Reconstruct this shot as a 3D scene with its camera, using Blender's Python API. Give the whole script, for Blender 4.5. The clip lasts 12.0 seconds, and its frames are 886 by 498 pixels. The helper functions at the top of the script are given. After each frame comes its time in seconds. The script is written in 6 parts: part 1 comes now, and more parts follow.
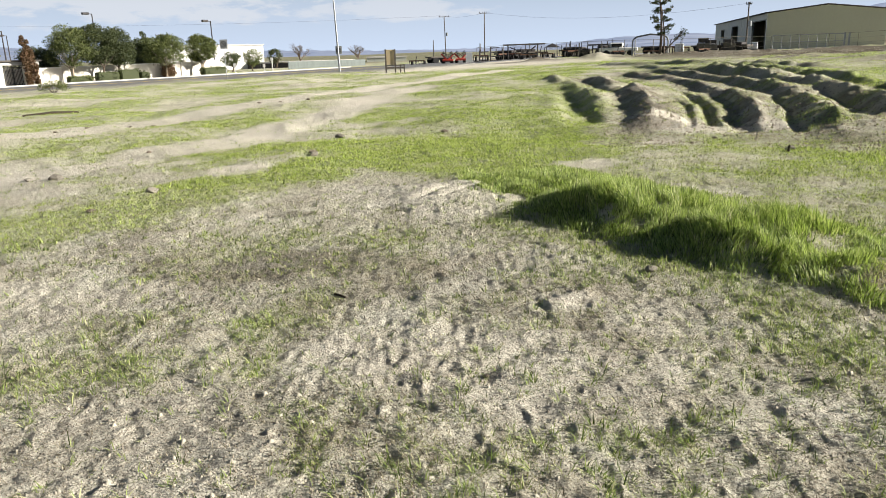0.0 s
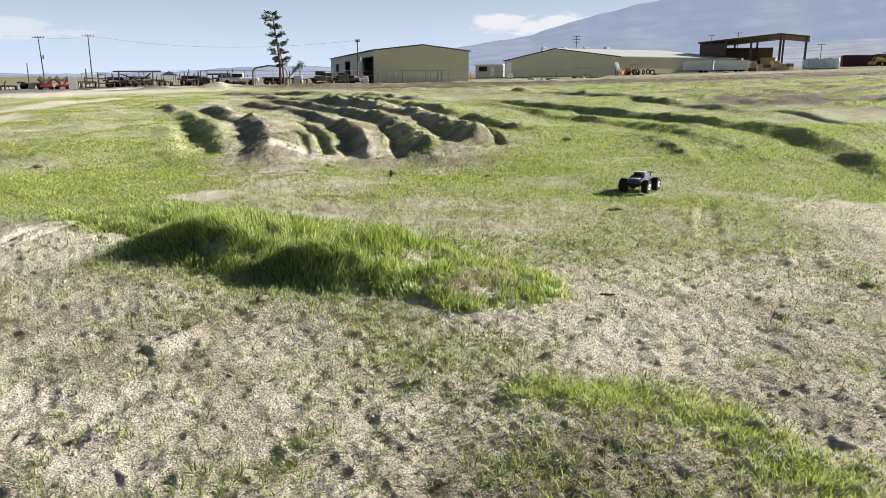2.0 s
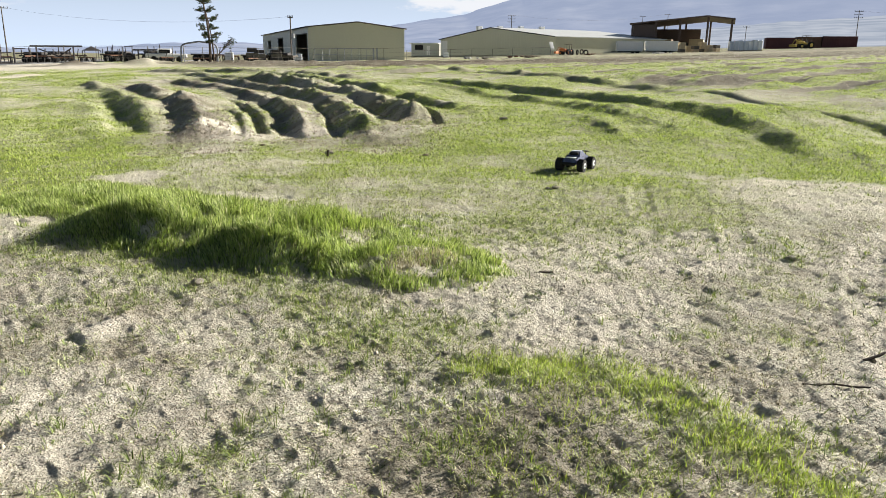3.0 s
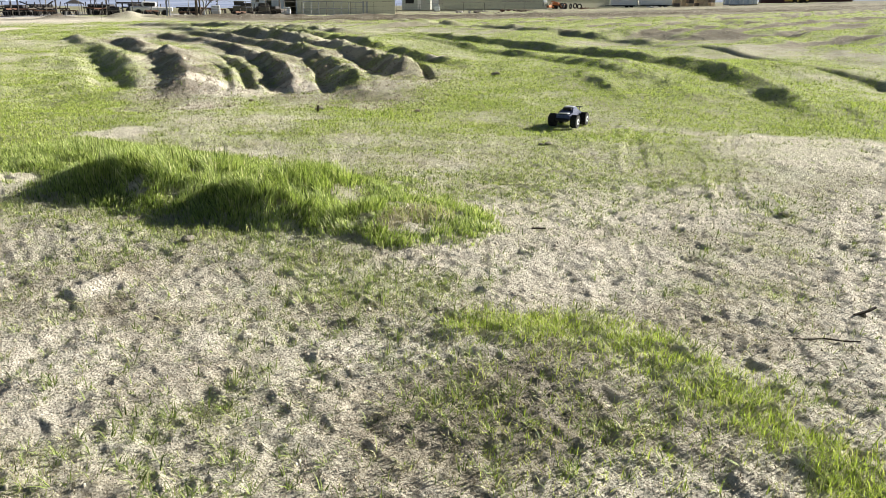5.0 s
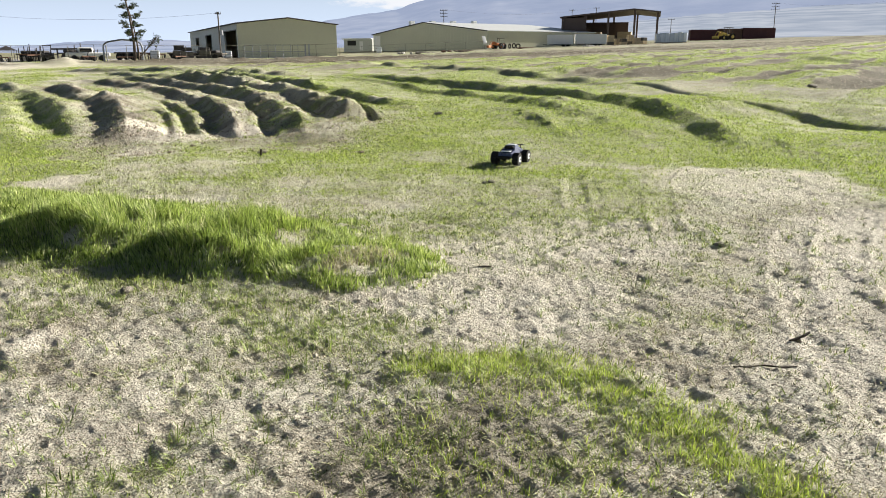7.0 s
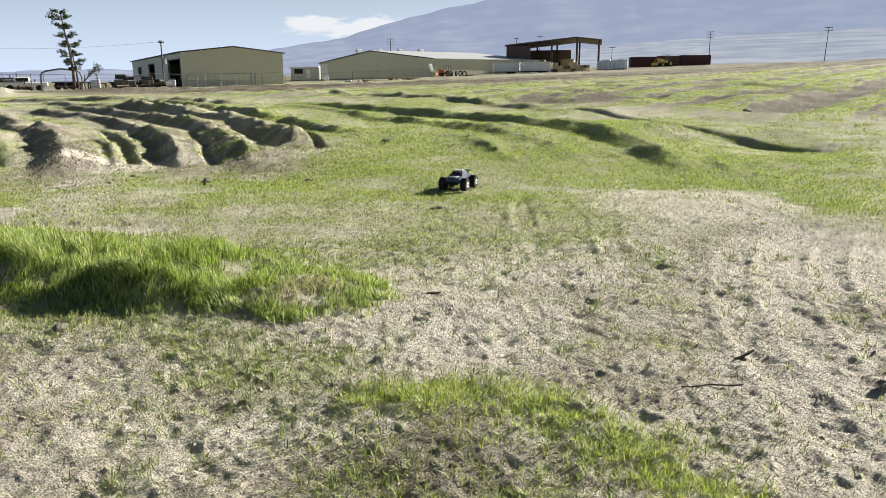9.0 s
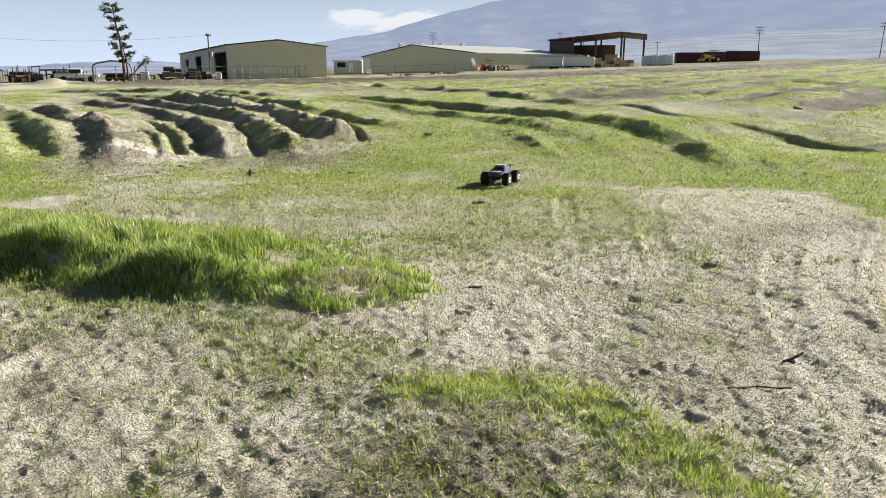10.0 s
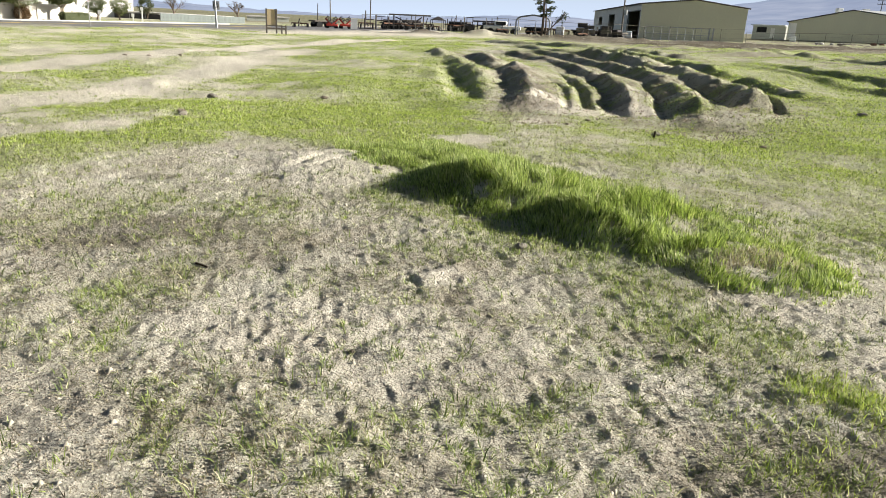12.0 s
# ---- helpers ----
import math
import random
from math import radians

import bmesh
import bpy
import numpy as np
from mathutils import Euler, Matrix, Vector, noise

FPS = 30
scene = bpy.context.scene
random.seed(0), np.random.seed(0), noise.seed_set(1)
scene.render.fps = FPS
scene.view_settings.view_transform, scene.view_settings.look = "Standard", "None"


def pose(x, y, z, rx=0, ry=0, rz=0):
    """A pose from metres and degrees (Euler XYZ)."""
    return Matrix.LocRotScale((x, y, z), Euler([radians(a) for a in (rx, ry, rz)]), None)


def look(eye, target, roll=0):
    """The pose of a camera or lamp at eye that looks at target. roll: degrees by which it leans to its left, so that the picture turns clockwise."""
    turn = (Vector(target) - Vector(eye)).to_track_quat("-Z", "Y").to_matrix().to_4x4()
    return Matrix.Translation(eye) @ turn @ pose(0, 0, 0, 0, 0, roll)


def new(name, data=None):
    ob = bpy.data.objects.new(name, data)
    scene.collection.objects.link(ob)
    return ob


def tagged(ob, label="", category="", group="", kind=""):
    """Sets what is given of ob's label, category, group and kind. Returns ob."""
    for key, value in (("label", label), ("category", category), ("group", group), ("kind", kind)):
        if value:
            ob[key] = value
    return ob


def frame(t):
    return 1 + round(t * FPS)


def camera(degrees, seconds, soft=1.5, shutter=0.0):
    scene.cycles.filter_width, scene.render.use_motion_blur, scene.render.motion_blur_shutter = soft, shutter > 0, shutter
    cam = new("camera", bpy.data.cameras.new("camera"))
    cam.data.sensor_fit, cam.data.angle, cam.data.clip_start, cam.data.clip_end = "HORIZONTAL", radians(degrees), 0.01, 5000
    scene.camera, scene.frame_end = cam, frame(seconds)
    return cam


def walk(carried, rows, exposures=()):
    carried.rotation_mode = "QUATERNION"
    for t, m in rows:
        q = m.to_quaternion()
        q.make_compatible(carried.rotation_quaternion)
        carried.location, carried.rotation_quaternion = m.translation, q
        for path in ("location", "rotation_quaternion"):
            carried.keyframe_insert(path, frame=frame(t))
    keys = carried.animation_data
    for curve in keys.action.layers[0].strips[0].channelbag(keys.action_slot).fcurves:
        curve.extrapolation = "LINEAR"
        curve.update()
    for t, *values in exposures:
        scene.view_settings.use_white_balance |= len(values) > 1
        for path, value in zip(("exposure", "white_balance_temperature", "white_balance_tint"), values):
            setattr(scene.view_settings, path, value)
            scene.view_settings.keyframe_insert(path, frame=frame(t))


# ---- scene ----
# ---------------------------------------------------------------- camera
cam = camera(63.00, 12.0, soft=0.6)
# seconds, x, y, z, yaw, pitch, roll
ROWS = [
    (0.0, 0.000, 0.000, 1.500, 0.00, -15.30, -1.57),
    (0.5, 0.016, -0.005, 1.500, -4.70, -14.96, -1.33),
    (1.0, 0.050, 0.004, 1.516, -12.46, -14.04, -0.79),
    (1.5, 0.178, -0.024, 1.519, -21.71, -13.40, -0.28),
    (2.0, 0.218, -0.042, 1.513, -28.82, -13.40, 0.14),
    (2.5, 0.218, -0.044, 1.511, -32.55, -14.00, 0.37),
    (3.0, 0.206, -0.032, 1.512, -33.89, -14.97, 0.69),
    (3.2, 0.207, -0.030, 1.505, -34.07, -15.36, 0.68),
    (5.0, 0.217, -0.006, 1.494, -34.63, -18.31, 0.81),
    (5.5, 0.244, 0.004, 1.495, -35.35, -18.28, 0.60),
    (6.0, 0.259, -0.007, 1.495, -36.39, -17.57, 0.41),
    (6.5, 0.248, -0.013, 1.519, -37.51, -16.53, 0.14),
    (7.0, 0.234, -0.020, 1.518, -38.79, -15.31, -0.01),
    (7.5, 0.239, -0.030, 1.523, -40.21, -14.38, -0.23),
    (7.7, 0.249, -0.036, 1.535, -40.87, -14.15, -0.18),
    (9.3, 0.281, 0.005, 1.508, -42.80, -13.22, -0.34),
    (9.5, 0.272, 0.007, 1.510, -42.28, -13.33, -0.23),
    (10.0, 0.254, 0.016, 1.506, -39.65, -13.68, 0.11),
    (10.5, 0.246, 0.022, 1.501, -35.29, -14.21, 0.68),
    (11.0, 0.206, 0.036, 1.503, -28.78, -14.94, 1.50),
    (11.5, 0.109, 0.065, 1.496, -19.96, -16.08, 2.35),
    (12.0, 0.052, 0.081, 1.486, -9.97, -17.44, 3.05),
]
walk(cam, [(t, pose(x, y, z, 90 + pitch, 0, yaw) @ pose(0, 0, 0, 0, 0, roll)) for t, x, y, z, yaw, pitch, roll in ROWS],
     exposures=[(0.0, 1.16), (1.2, 1.21), (2.5, 1.31), (5.5, 1.42), (7.5, 1.35), (9.5, 1.28), (12.0, 1.28)])

# ---------------------------------------------------------------- sky and sun
SUN_AZ, SUN_EL = 97.0, 21.5
world = bpy.data.worlds.new("sky")
scene.world = world
world.use_nodes = True
wt = world.node_tree
wt.nodes.clear()
w_out = wt.nodes.new("ShaderNodeOutputWorld")
w_bg = wt.nodes.new("ShaderNodeBackground")
w_sky = wt.nodes.new("ShaderNodeTexSky")
w_sky.sky_type = 'NISHITA'
w_sky.sun_disc = False
w_sky.sun_elevation = radians(SUN_EL)
w_sky.sun_rotation = radians(SUN_AZ)
w_sky.air_density, w_sky.dust_density, w_sky.ozone_density = 1.0, 1.2, 2.0
w_bg.inputs["Strength"].default_value = 0.0185
# low cumulus banks: each an uneven oval of sky, torn by noise
L = wt.links.new
w_co = wt.nodes.new("ShaderNodeTexCoord")
w_map = wt.nodes.new("ShaderNodeMapping")
w_map.inputs["Scale"].default_value = (9.0, 9.0, 34.0)
w_noise = wt.nodes.new("ShaderNodeTexNoise")
w_noise.inputs["Scale"].default_value = 1.6
w_noise.inputs["Detail"].default_value = 8.0
w_noise.inputs["Roughness"].default_value = 0.62
L(w_co.outputs["Generated"], w_map.inputs["Vector"])
L(w_map.outputs["Vector"], w_noise.inputs["Vector"])


def sky_math(op, a, c=None):
    n = wt.nodes.new("ShaderNodeMath")
    n.operation = op
    for sock, v in zip(n.inputs, (a, c)):
        if isinstance(v, (int, float)):
            sock.default_value = v
        elif v is not None:
            L(v, sock)
    return n.outputs[0]


def sky_dot(v):
    n = wt.nodes.new("ShaderNodeVectorMath")
    n.operation = 'DOT_PRODUCT'
    n.inputs[1].default_value = v
    L(w_co.outputs["Generated"], n.inputs[0])
    return n.outputs["Value"]


cloud = None
for az, elv, wide, high, gain in ((-23, 4.4, 17, 2.6, 0.62), (35.5, 3.9, 6.5, 0.95, 1.0), (-4, 3.0, 9, 0.9, 0.55), (62, 7.4, 12, 0.7, 0.9)):
    a = radians(az)
    u = sky_math('DIVIDE', sky_dot((math.cos(a), -math.sin(a), 0)), math.sin(radians(wide)))
    w = sky_math('DIVIDE', sky_math('SUBTRACT', sky_dot((0, 0, 1)), math.sin(radians(elv))), math.sin(radians(high)))
    oval = sky_math('SUBTRACT', 1.0, sky_math('ADD', sky_math('MULTIPLY', u, u), sky_math('MULTIPLY', w, w)))
    ahead = sky_math('GREATER_THAN', sky_dot((math.sin(a), math.cos(a), 0)), 0.0)
    body = sky_math('ADD', sky_math('MULTIPLY', oval, 0.30), sky_math('SUBTRACT', w_noise.outputs["Fac"], 0.56))
    m_ = wt.nodes.new("ShaderNodeMapRange")
    m_.interpolation_type = 'SMOOTHSTEP'
    m_.inputs["From Min"].default_value, m_.inputs["From Max"].default_value = 0.0, 0.16
    m_.inputs["To Max"].default_value = gain
    L(body, m_.inputs["Value"])
    bank = sky_math('MULTIPLY', m_.outputs["Result"], ahead)
    cloud = bank if cloud is None else sky_math('MAXIMUM', cloud, bank)
w_sep = wt.nodes.new("ShaderNodeSeparateXYZ")
w_mix = wt.nodes.new("ShaderNodeMixRGB")
w_mix.inputs["Color2"].default_value = (19.0, 19.4, 20.4, 1)
w_haze = wt.nodes.new("ShaderNodeMixRGB")
w_hz = wt.nodes.new("ShaderNodeValToRGB")
w_hz.color_ramp.elements[0].position, w_hz.color_ramp.elements[0].color = 0.0, (0.88, 0.88, 0.88, 1)
w_hz.color_ramp.elements[1].position, w_hz.color_ramp.elements[1].color = 0.26, (0.0, 0.0, 0.0, 1)
w_haze.inputs["Color2"].default_value = (17.4, 20.6, 26.0, 1)
L(w_co.outputs["Generated"], w_sep.inputs["Vector"])
L(w_sep.outputs["Z"], w_hz.inputs["Fac"])
L(w_sky.outputs["Color"], w_haze.inputs["Color1"])
L(w_hz.outputs["Color"], w_haze.inputs["Fac"])
L(w_haze.outputs["Color"], w_mix.inputs["Color1"])
L(cloud, w_mix.inputs["Fac"])
L(w_mix.outputs["Color"], w_bg.inputs["Color"])
L(w_bg.outputs["Background"], w_out.inputs["Surface"])

sun = new("sun", bpy.data.lights.new("sun", 'SUN'))
sun.data.energy, sun.data.angle, sun.data.color = 5.0, radians(0.53), (1.0, 0.95, 0.85)
sd = Vector((math.sin(radians(SUN_AZ)) * math.cos(radians(SUN_EL)), math.cos(radians(SUN_AZ)) * math.cos(radians(SUN_EL)), math.sin(radians(SUN_EL))))
sun.matrix_world = look(sd * 100, (0, 0, 0))

# ---------------------------------------------------------------- numeric helpers
def smooth(a, b, v):
    u = np.clip((v - a) / (b - a), 0, 1)
    return u * u * (3 - 2 * u)


def lattice(ix, iy, seed):
    h = (ix.astype(np.int64) * 374761393 + iy.astype(np.int64) * 668265263 + seed * 1442695041) & 0x7fffffff
    h = ((h ^ (h >> 13)) * 1274126177) & 0x7fffffff
    h = h ^ (h >> 16)
    return (h & 0xffff) / 65535.0


def vnoise(x, y, scale, seed=0):
    """Value noise, 0 to 1, with features about `scale` metres across."""
    x, y = np.asarray(x, float) / scale + 131.7, np.asarray(y, float) / scale + 57.3
    ix, iy = np.floor(x), np.floor(y)
    fx, fy = x - ix, y - iy
    fx, fy = fx * fx * (3 - 2 * fx), fy * fy * (3 - 2 * fy)
    a, b = lattice(ix, iy, seed), lattice(ix + 1, iy, seed)
    c, d = lattice(ix, iy + 1, seed), lattice(ix + 1, iy + 1, seed)
    return (a * (1 - fx) + b * fx) * (1 - fy) + (c * (1 - fx) + d * fx) * fy


def fbm(x, y, scale, octaves=3, seed=0):
    out, amp, total = 0.0, 1.0, 0.0
    for i in range(octaves):
        out = out + amp * vnoise(x, y, scale / 2 ** i, seed + i * 17)
        total, amp = total + amp, amp * 0.5
    return out / total


def line_dist(x, y, pts, reach=5.0):
    """Signed distance from a polyline (plus: to its right), and how far along it, 0 to 1. Past `reach` it is simply far."""
    x, y = np.asarray(x, float), np.asarray(y, float)
    shape = x.shape
    x, y = x.ravel(), y.ravel()
    px, py = [p[0] for p in pts], [p[1] for p in pts]
    near = np.flatnonzero((x > min(px) - reach) & (x < max(px) + reach) & (y > min(py) - reach) & (y < max(py) + reach))
    far_d, far_u = np.full(x.shape, 1e3), np.zeros(x.shape)
    x, y = x[near], y[near]
    best = np.full(x.shape, 1e9)
    side, along = np.zeros(x.shape), np.zeros(x.shape)
    length = [0.0]
    for (ax, ay), (bx, by) in zip(pts, pts[1:]):
        length.append(length[-1] + math.hypot(bx - ax, by - ay))
    for i, ((ax, ay), (bx, by)) in enumerate(zip(pts, pts[1:])):
        dx, dy = bx - ax, by - ay
        n = dx * dx + dy * dy
        u = np.clip(((x - ax) * dx + (y - ay) * dy) / n, 0, 1)
        d = np.hypot(x - ax - u * dx, y - ay - u * dy)
        m = d < best
        best = np.where(m, d, best)
        side = np.where(m, np.sign((x - ax) * dy - (y - ay) * dx), side)
        along = np.where(m, (length[i] + u * math.sqrt(n)) / length[-1], along)
    far_d[near], far_u[near] = best * side, along
    return far_d.reshape(shape), far_u.reshape(shape)


def curve_pts(pts, steps=4):
    """A smooth line through the given corners."""
    p = [Vector((*a, 0)) for a in pts]
    p = [p[0] * 2 - p[1]] + p + [p[-1] * 2 - p[-2]]
    out = []
    for i in range(1, len(p) - 2):
        for s in range(steps):
            t = s / steps
            q = 0.5 * (2 * p[i] + (p[i + 1] - p[i - 1]) * t + (2 * p[i - 1] - 5 * p[i] + 4 * p[i + 1] - p[i + 2]) * t * t + (3 * p[i] - p[i - 1] - 3 * p[i + 1] + p[i + 2]) * t ** 3)
            out.append((q.x, q.y))
    out.append((p[-2].x, p[-2].y))
    return out


# ---------------------------------------------------------------- the lie of the land
# berms thrown up beside the wheel ruts: crest line, height, half width left and right, grass on the crest
BERMS = [
    ([(3.4, 14.2), (3.95, 17.4), (4.4, 21.7), (4.75, 26.7), (4.8, 31.0), (4.4, 35.0)], 0.20, 0.55, 0.9, 0.9),
    ([(3.35, 11.9), (4.25, 14.6), (4.9, 17.1), (5.6, 21.6), (5.75, 25.8), (5.4, 30.0)], 0.29, 0.55, 1.3, 0.12),
    ([(5.5, 12.2), (6.3, 14.4), (7.1, 17.2), (8.3, 22.0), (9.0, 27.1), (8.8, 31.7), (7.6, 36.0)], 0.19, 0.45, 0.7, 0.1),
    ([(6.0, 10.7), (6.8, 12.4), (7.9, 15.6), (8.8, 18.5), (9.8, 22.3), (10.3, 26.5), (10.0, 31.5), (8.9, 36.5)], 0.25, 0.5, 0.85, 0.45),
    ([(7.75, 12.1), (8.7, 13.8), (9.7, 16.2), (10.6, 19.9), (11.4, 24.8), (11.5, 30.0), (10.4, 35.5)], 0.25, 0.5, 0.95, 0.2),
    ([(9.6, 12.2), (10.4, 13.8), (11.0, 16.4), (12.3, 21.1), (13.4, 26.2), (13.75, 32.2), (13.4, 39.0)], 0.26, 0.5, 0.9, 0.95),
    ([(10.7, 8.25), (12.2, 10.6), (13.3, 13.3), (14.0, 15.3), (14.9, 18.4), (15.8, 23.0), (16.0, 28.0)], 0.15, 0.45, 0.7, 0.95),
    ([(9.8, 4.6), (10.6, 5.4), (12.1, 6.9), (13.4, 8.8), (14.5, 11.0), (15.5, 13.5), (16.2, 15.8), (16.6, 19.0), (16.9, 23.0), (17.2, 29.0)], 0.25, 0.55, 1.0, 0.95),
    ([(9.2, 2.9), (9.8, 3.6), (11.0, 4.9), (12.4, 6.4)], 0.09, 0.4, 0.6, 0.9),
    ([(9.0, 7.1), (10.0, 8.7), (11.1, 10.5), (11.8, 12.1)], 0.08, 0.3, 0.45, 0.8),
    ([(10.0, 6.9), (11.2, 8.4), (12.5, 10.5), (13.6, 12.6)], 0.09, 0.3, 0.45, 0.85),
    ([(12.1, 24.1), (11.8, 28.0), (11.8, 31.3), (11.3, 36.3), (10.5, 42.0)], 0.18, 0.6, 0.9, 0.5),
    ([(16.5, 29.0), (14.8, 33.0), (13.8, 40.0), (12.3, 46.0), (10.0, 52.0)], 0.25, 0.8, 1.2, 0.4),
    ([(21.0, 16.0), (23.5, 26.0), (25.0, 36.0), (27.0, 50.0)], 0.16, 0.6, 1.2, 0.6),
]
BERMS = [(curve_pts(p), h, wl, wr, g) for p, h, wl, wr, g in BERMS]
# wheel ruts pressed into the ground: line, depth, half width
RUTS = [
    ([(2.75, 14.0), (3.2, 16.6), (3.6, 20.0), (3.9, 25.0)], 0.12, 0.35),
    ([(4.45, 12.9), (5.0, 14.6), (5.5, 16.4), (6.0, 19.0)], 0.06, 0.10),
    ([(4.9, 12.9), (5.45, 14.6), (6.1, 17.2), (6.8, 20.2), (7.3, 23.3)], 0.10, 0.13),
    ([(5.15, 12.2), (5.9, 14.4), (6.7, 17.2), (7.9, 22.0)], 0.08, 0.22),
    ([(5.95, 12.0), (6.6, 13.6), (7.4, 15.8), (8.1, 18.4)], 0.09, 0.12),
    ([(7.1, 12.7), (8.0, 13.9), (8.95, 16.2), (10.0, 20.0)], 0.12, 0.3),
    ([(8.3, 12.2), (9.0, 13.5), (9.8, 15.4), (10.4, 17.6)], 0.12, 0.11),
    ([(14.4, 4.4), (15.0, 6.0), (15.6, 7.6), (16.7, 9.9), (18.6, 13.8), (21.0, 18.5)], 0.10, 0.28),
]
RUTS = [(curve_pts(p), d, w) for p, d, w in RUTS]
TRACK_A = curve_pts([(-12.0, 11.5), (-8.6, 14.6), (-7.6, 17.3), (-6.2, 22.8), (-4.6, 30.5), (-1.0, 39.0), (4.0, 48.0)])
TRACK_B = curve_pts([(-9.0, 7.6), (-6.2, 10.2), (-4.8, 11.9), (-3.5, 15.8), (-1.8, 26.5), (-0.6, 34.0)])
TYRE_MARKS = [curve_pts(p) for p in (
    [(2.9, 0.3), (3.5, 1.0), (4.6, 1.9), (5.9, 2.6), (7.6, 3.2)],
    [(3.6, 0.1), (4.3, 0.9), (5.4, 1.6), (6.9, 2.2), (8.8, 2.6)],
    [(4.9, 2.9), (6.2, 4.0), (7.6, 5.0), (9.6, 5.9)],
    [(5.3, 4.2), (6.3, 5.2), (7.4, 6.1), (9.0, 6.9)],
    [(7.6, 2.0), (8.3, 3.4), (9.3, 4.9)],
)]
VERGE = [(-107.0, -37.0), (-65.9, 7.5), (-24.9, 51.3), (-9.1, 68.2), (-0.9, 76.9)]
ROAD_MID = [(-100.4, -15.1), (-32.0, 57.9), (36.3, 130.9)]
FAR_BERM = curve_pts([(8.0, 76.0), (14.0, 74.0), (22.0, 70.0), (33.0, 67.0), (44.0, 66.0), (58.0, 66.0)])

HEAPS = curve_pts([(108.0, 84.0), (120.0, 74.0), (130.0, 60.0), (140.0, 40.0), (146.0, 15.0)])


def slope(x, y):
    r = np.hypot(x, y)
    s = np.where(x > 0, 0.0265, 0.015) * x + smooth(10, 60, x) * (0.0050 * x - 0.0115 * y)
    far = 1 - np.exp(-(r / 16.0) ** 2)
    return np.clip(s, -3, 5.0) * far


def mound_shape(x, y):
    """The grassy hump: three lobes, steep on the side away from the field."""
    z = np.zeros(np.shape(x))
    wob = 0.45 * (fbm(x, y, 0.5, 3, 51) - 0.5)
    for cx, cy, h, along, back, front in ((1.1, 7.7, 0.11, 1.0, 0.9, 0.55), (1.62, 6.25, 0.23, 0.9, 1.0, 0.50), (2.25, 5.2, 0.21, 0.8, 0.9, 0.48), (2.75, 4.4, 0.10, 0.65, 0.7, 0.4)):
        u = (x - cx) * 0.48 - (y - cy) * 0.877 + wob
        v = (x - cx) * 0.877 + (y - cy) * 0.48 + wob
        w = np.where(v > 0, back, front)
        z = np.maximum(z, h * np.exp(-(u / along) ** 2 * 1.3 - np.abs(v / w) ** 2.4 * 1.3))
    return z


def soil(x, y):
    """How bare and sandy, 0 to 1."""
    s = np.zeros(np.shape(x))
    d, u = line_dist(x, y, TRACK_A)
    w = 0.55 + 0.9 * fbm(x, y, 1.8, 3, 5)
    s = np.maximum(s, 1 - smooth(0.6, 1.2, np.abs(d) / w))
    d, u = line_dist(x, y, TRACK_B)
    s = np.maximum(s, (1 - smooth(0.55, 1.2, np.abs(d) / (0.45 + 0.9 * fbm(x, y, 1.5, 3, 6)))) * (1 - 0.3 * smooth(20, 34, y)))
    for cx, cy, rx, ry in ((0.1, 7.35, 0.75, 0.75), (1.95, 9.5, 0.65, 0.6), (4.2, 0.9, 1.5, 0.95), (4.2, 3.8, 1.5, 0.8), (6.4, 2.1, 1.8, 0.9), (8.3, 4.3, 1.2, 1.1), (5.0, 1.9, 1.2, 0.5), (3.4, 2.9, 0.8, 0.4),
                           (-0.3, 3.5, 0.7, 0.5), (0.5, 3.3, 0.9, 0.6), (0.75, 4.15, 0.35, 0.25), (-3.2, 4.2, 1.3, 0.7), (-1.4, 2.6, 1.0, 0.6), (-2.6, 9.9, 0.5, 0.5), (4.4, 13.6, 1.0, 1.1), (11.0, 15.6, 0.8, 0.8), (5.9, 13.2, 0.7, 1.0)):
        q = np.hypot((x - cx) / rx, (y - cy) / ry) + 1.5 * (fbm(x, y, 0.8, 4, 9) - 0.5)
        s = np.maximum(s, 1 - smooth(0.6, 1.15, q))
    return s


def lumps(x, y):
    r = np.hypot(x, y)
    near = 1 - smooth(40, 90, r)
    z = 0.07 * (fbm(x, y, 3.2, 3, 21) - 0.5) + 0.035 * (fbm(x, y, 0.7, 3, 22) - 0.5)
    z += 0.034 * (fbm(x, y, 0.16, 3, 23) - 0.5) * (1 - smooth(14, 28, r))
    close = 1 - smooth(8, 13, r)
    worn = smooth(0.38, 0.60, fbm(x, y, 0.9, 2, 28))
    z -= 0.022 * np.abs(fbm(x, y, 0.09, 2, 24) - 0.5) * 2 * close
    z += 0.005 * worn * smooth(0.55, 0.75, vnoise(x, y, 0.05, 30)) * close
    z += (0.32 * (fbm(x, y, 7.0, 2, 25) - 0.5) + 0.30 * (fbm(x, y, 2.4, 3, 26) - 0.5)) * smooth(8, 16, r)
    hum = np.abs(fbm(x, y, 1.5, 3, 27) - 0.5) * 2
    z += 0.09 * (0.5 - hum) * smooth(0.0, 0.5, 0.5 - hum) * smooth(8, 11, r) * (1 - smooth(2.0, 5.0, x - 0.05 * y))
    return z * near


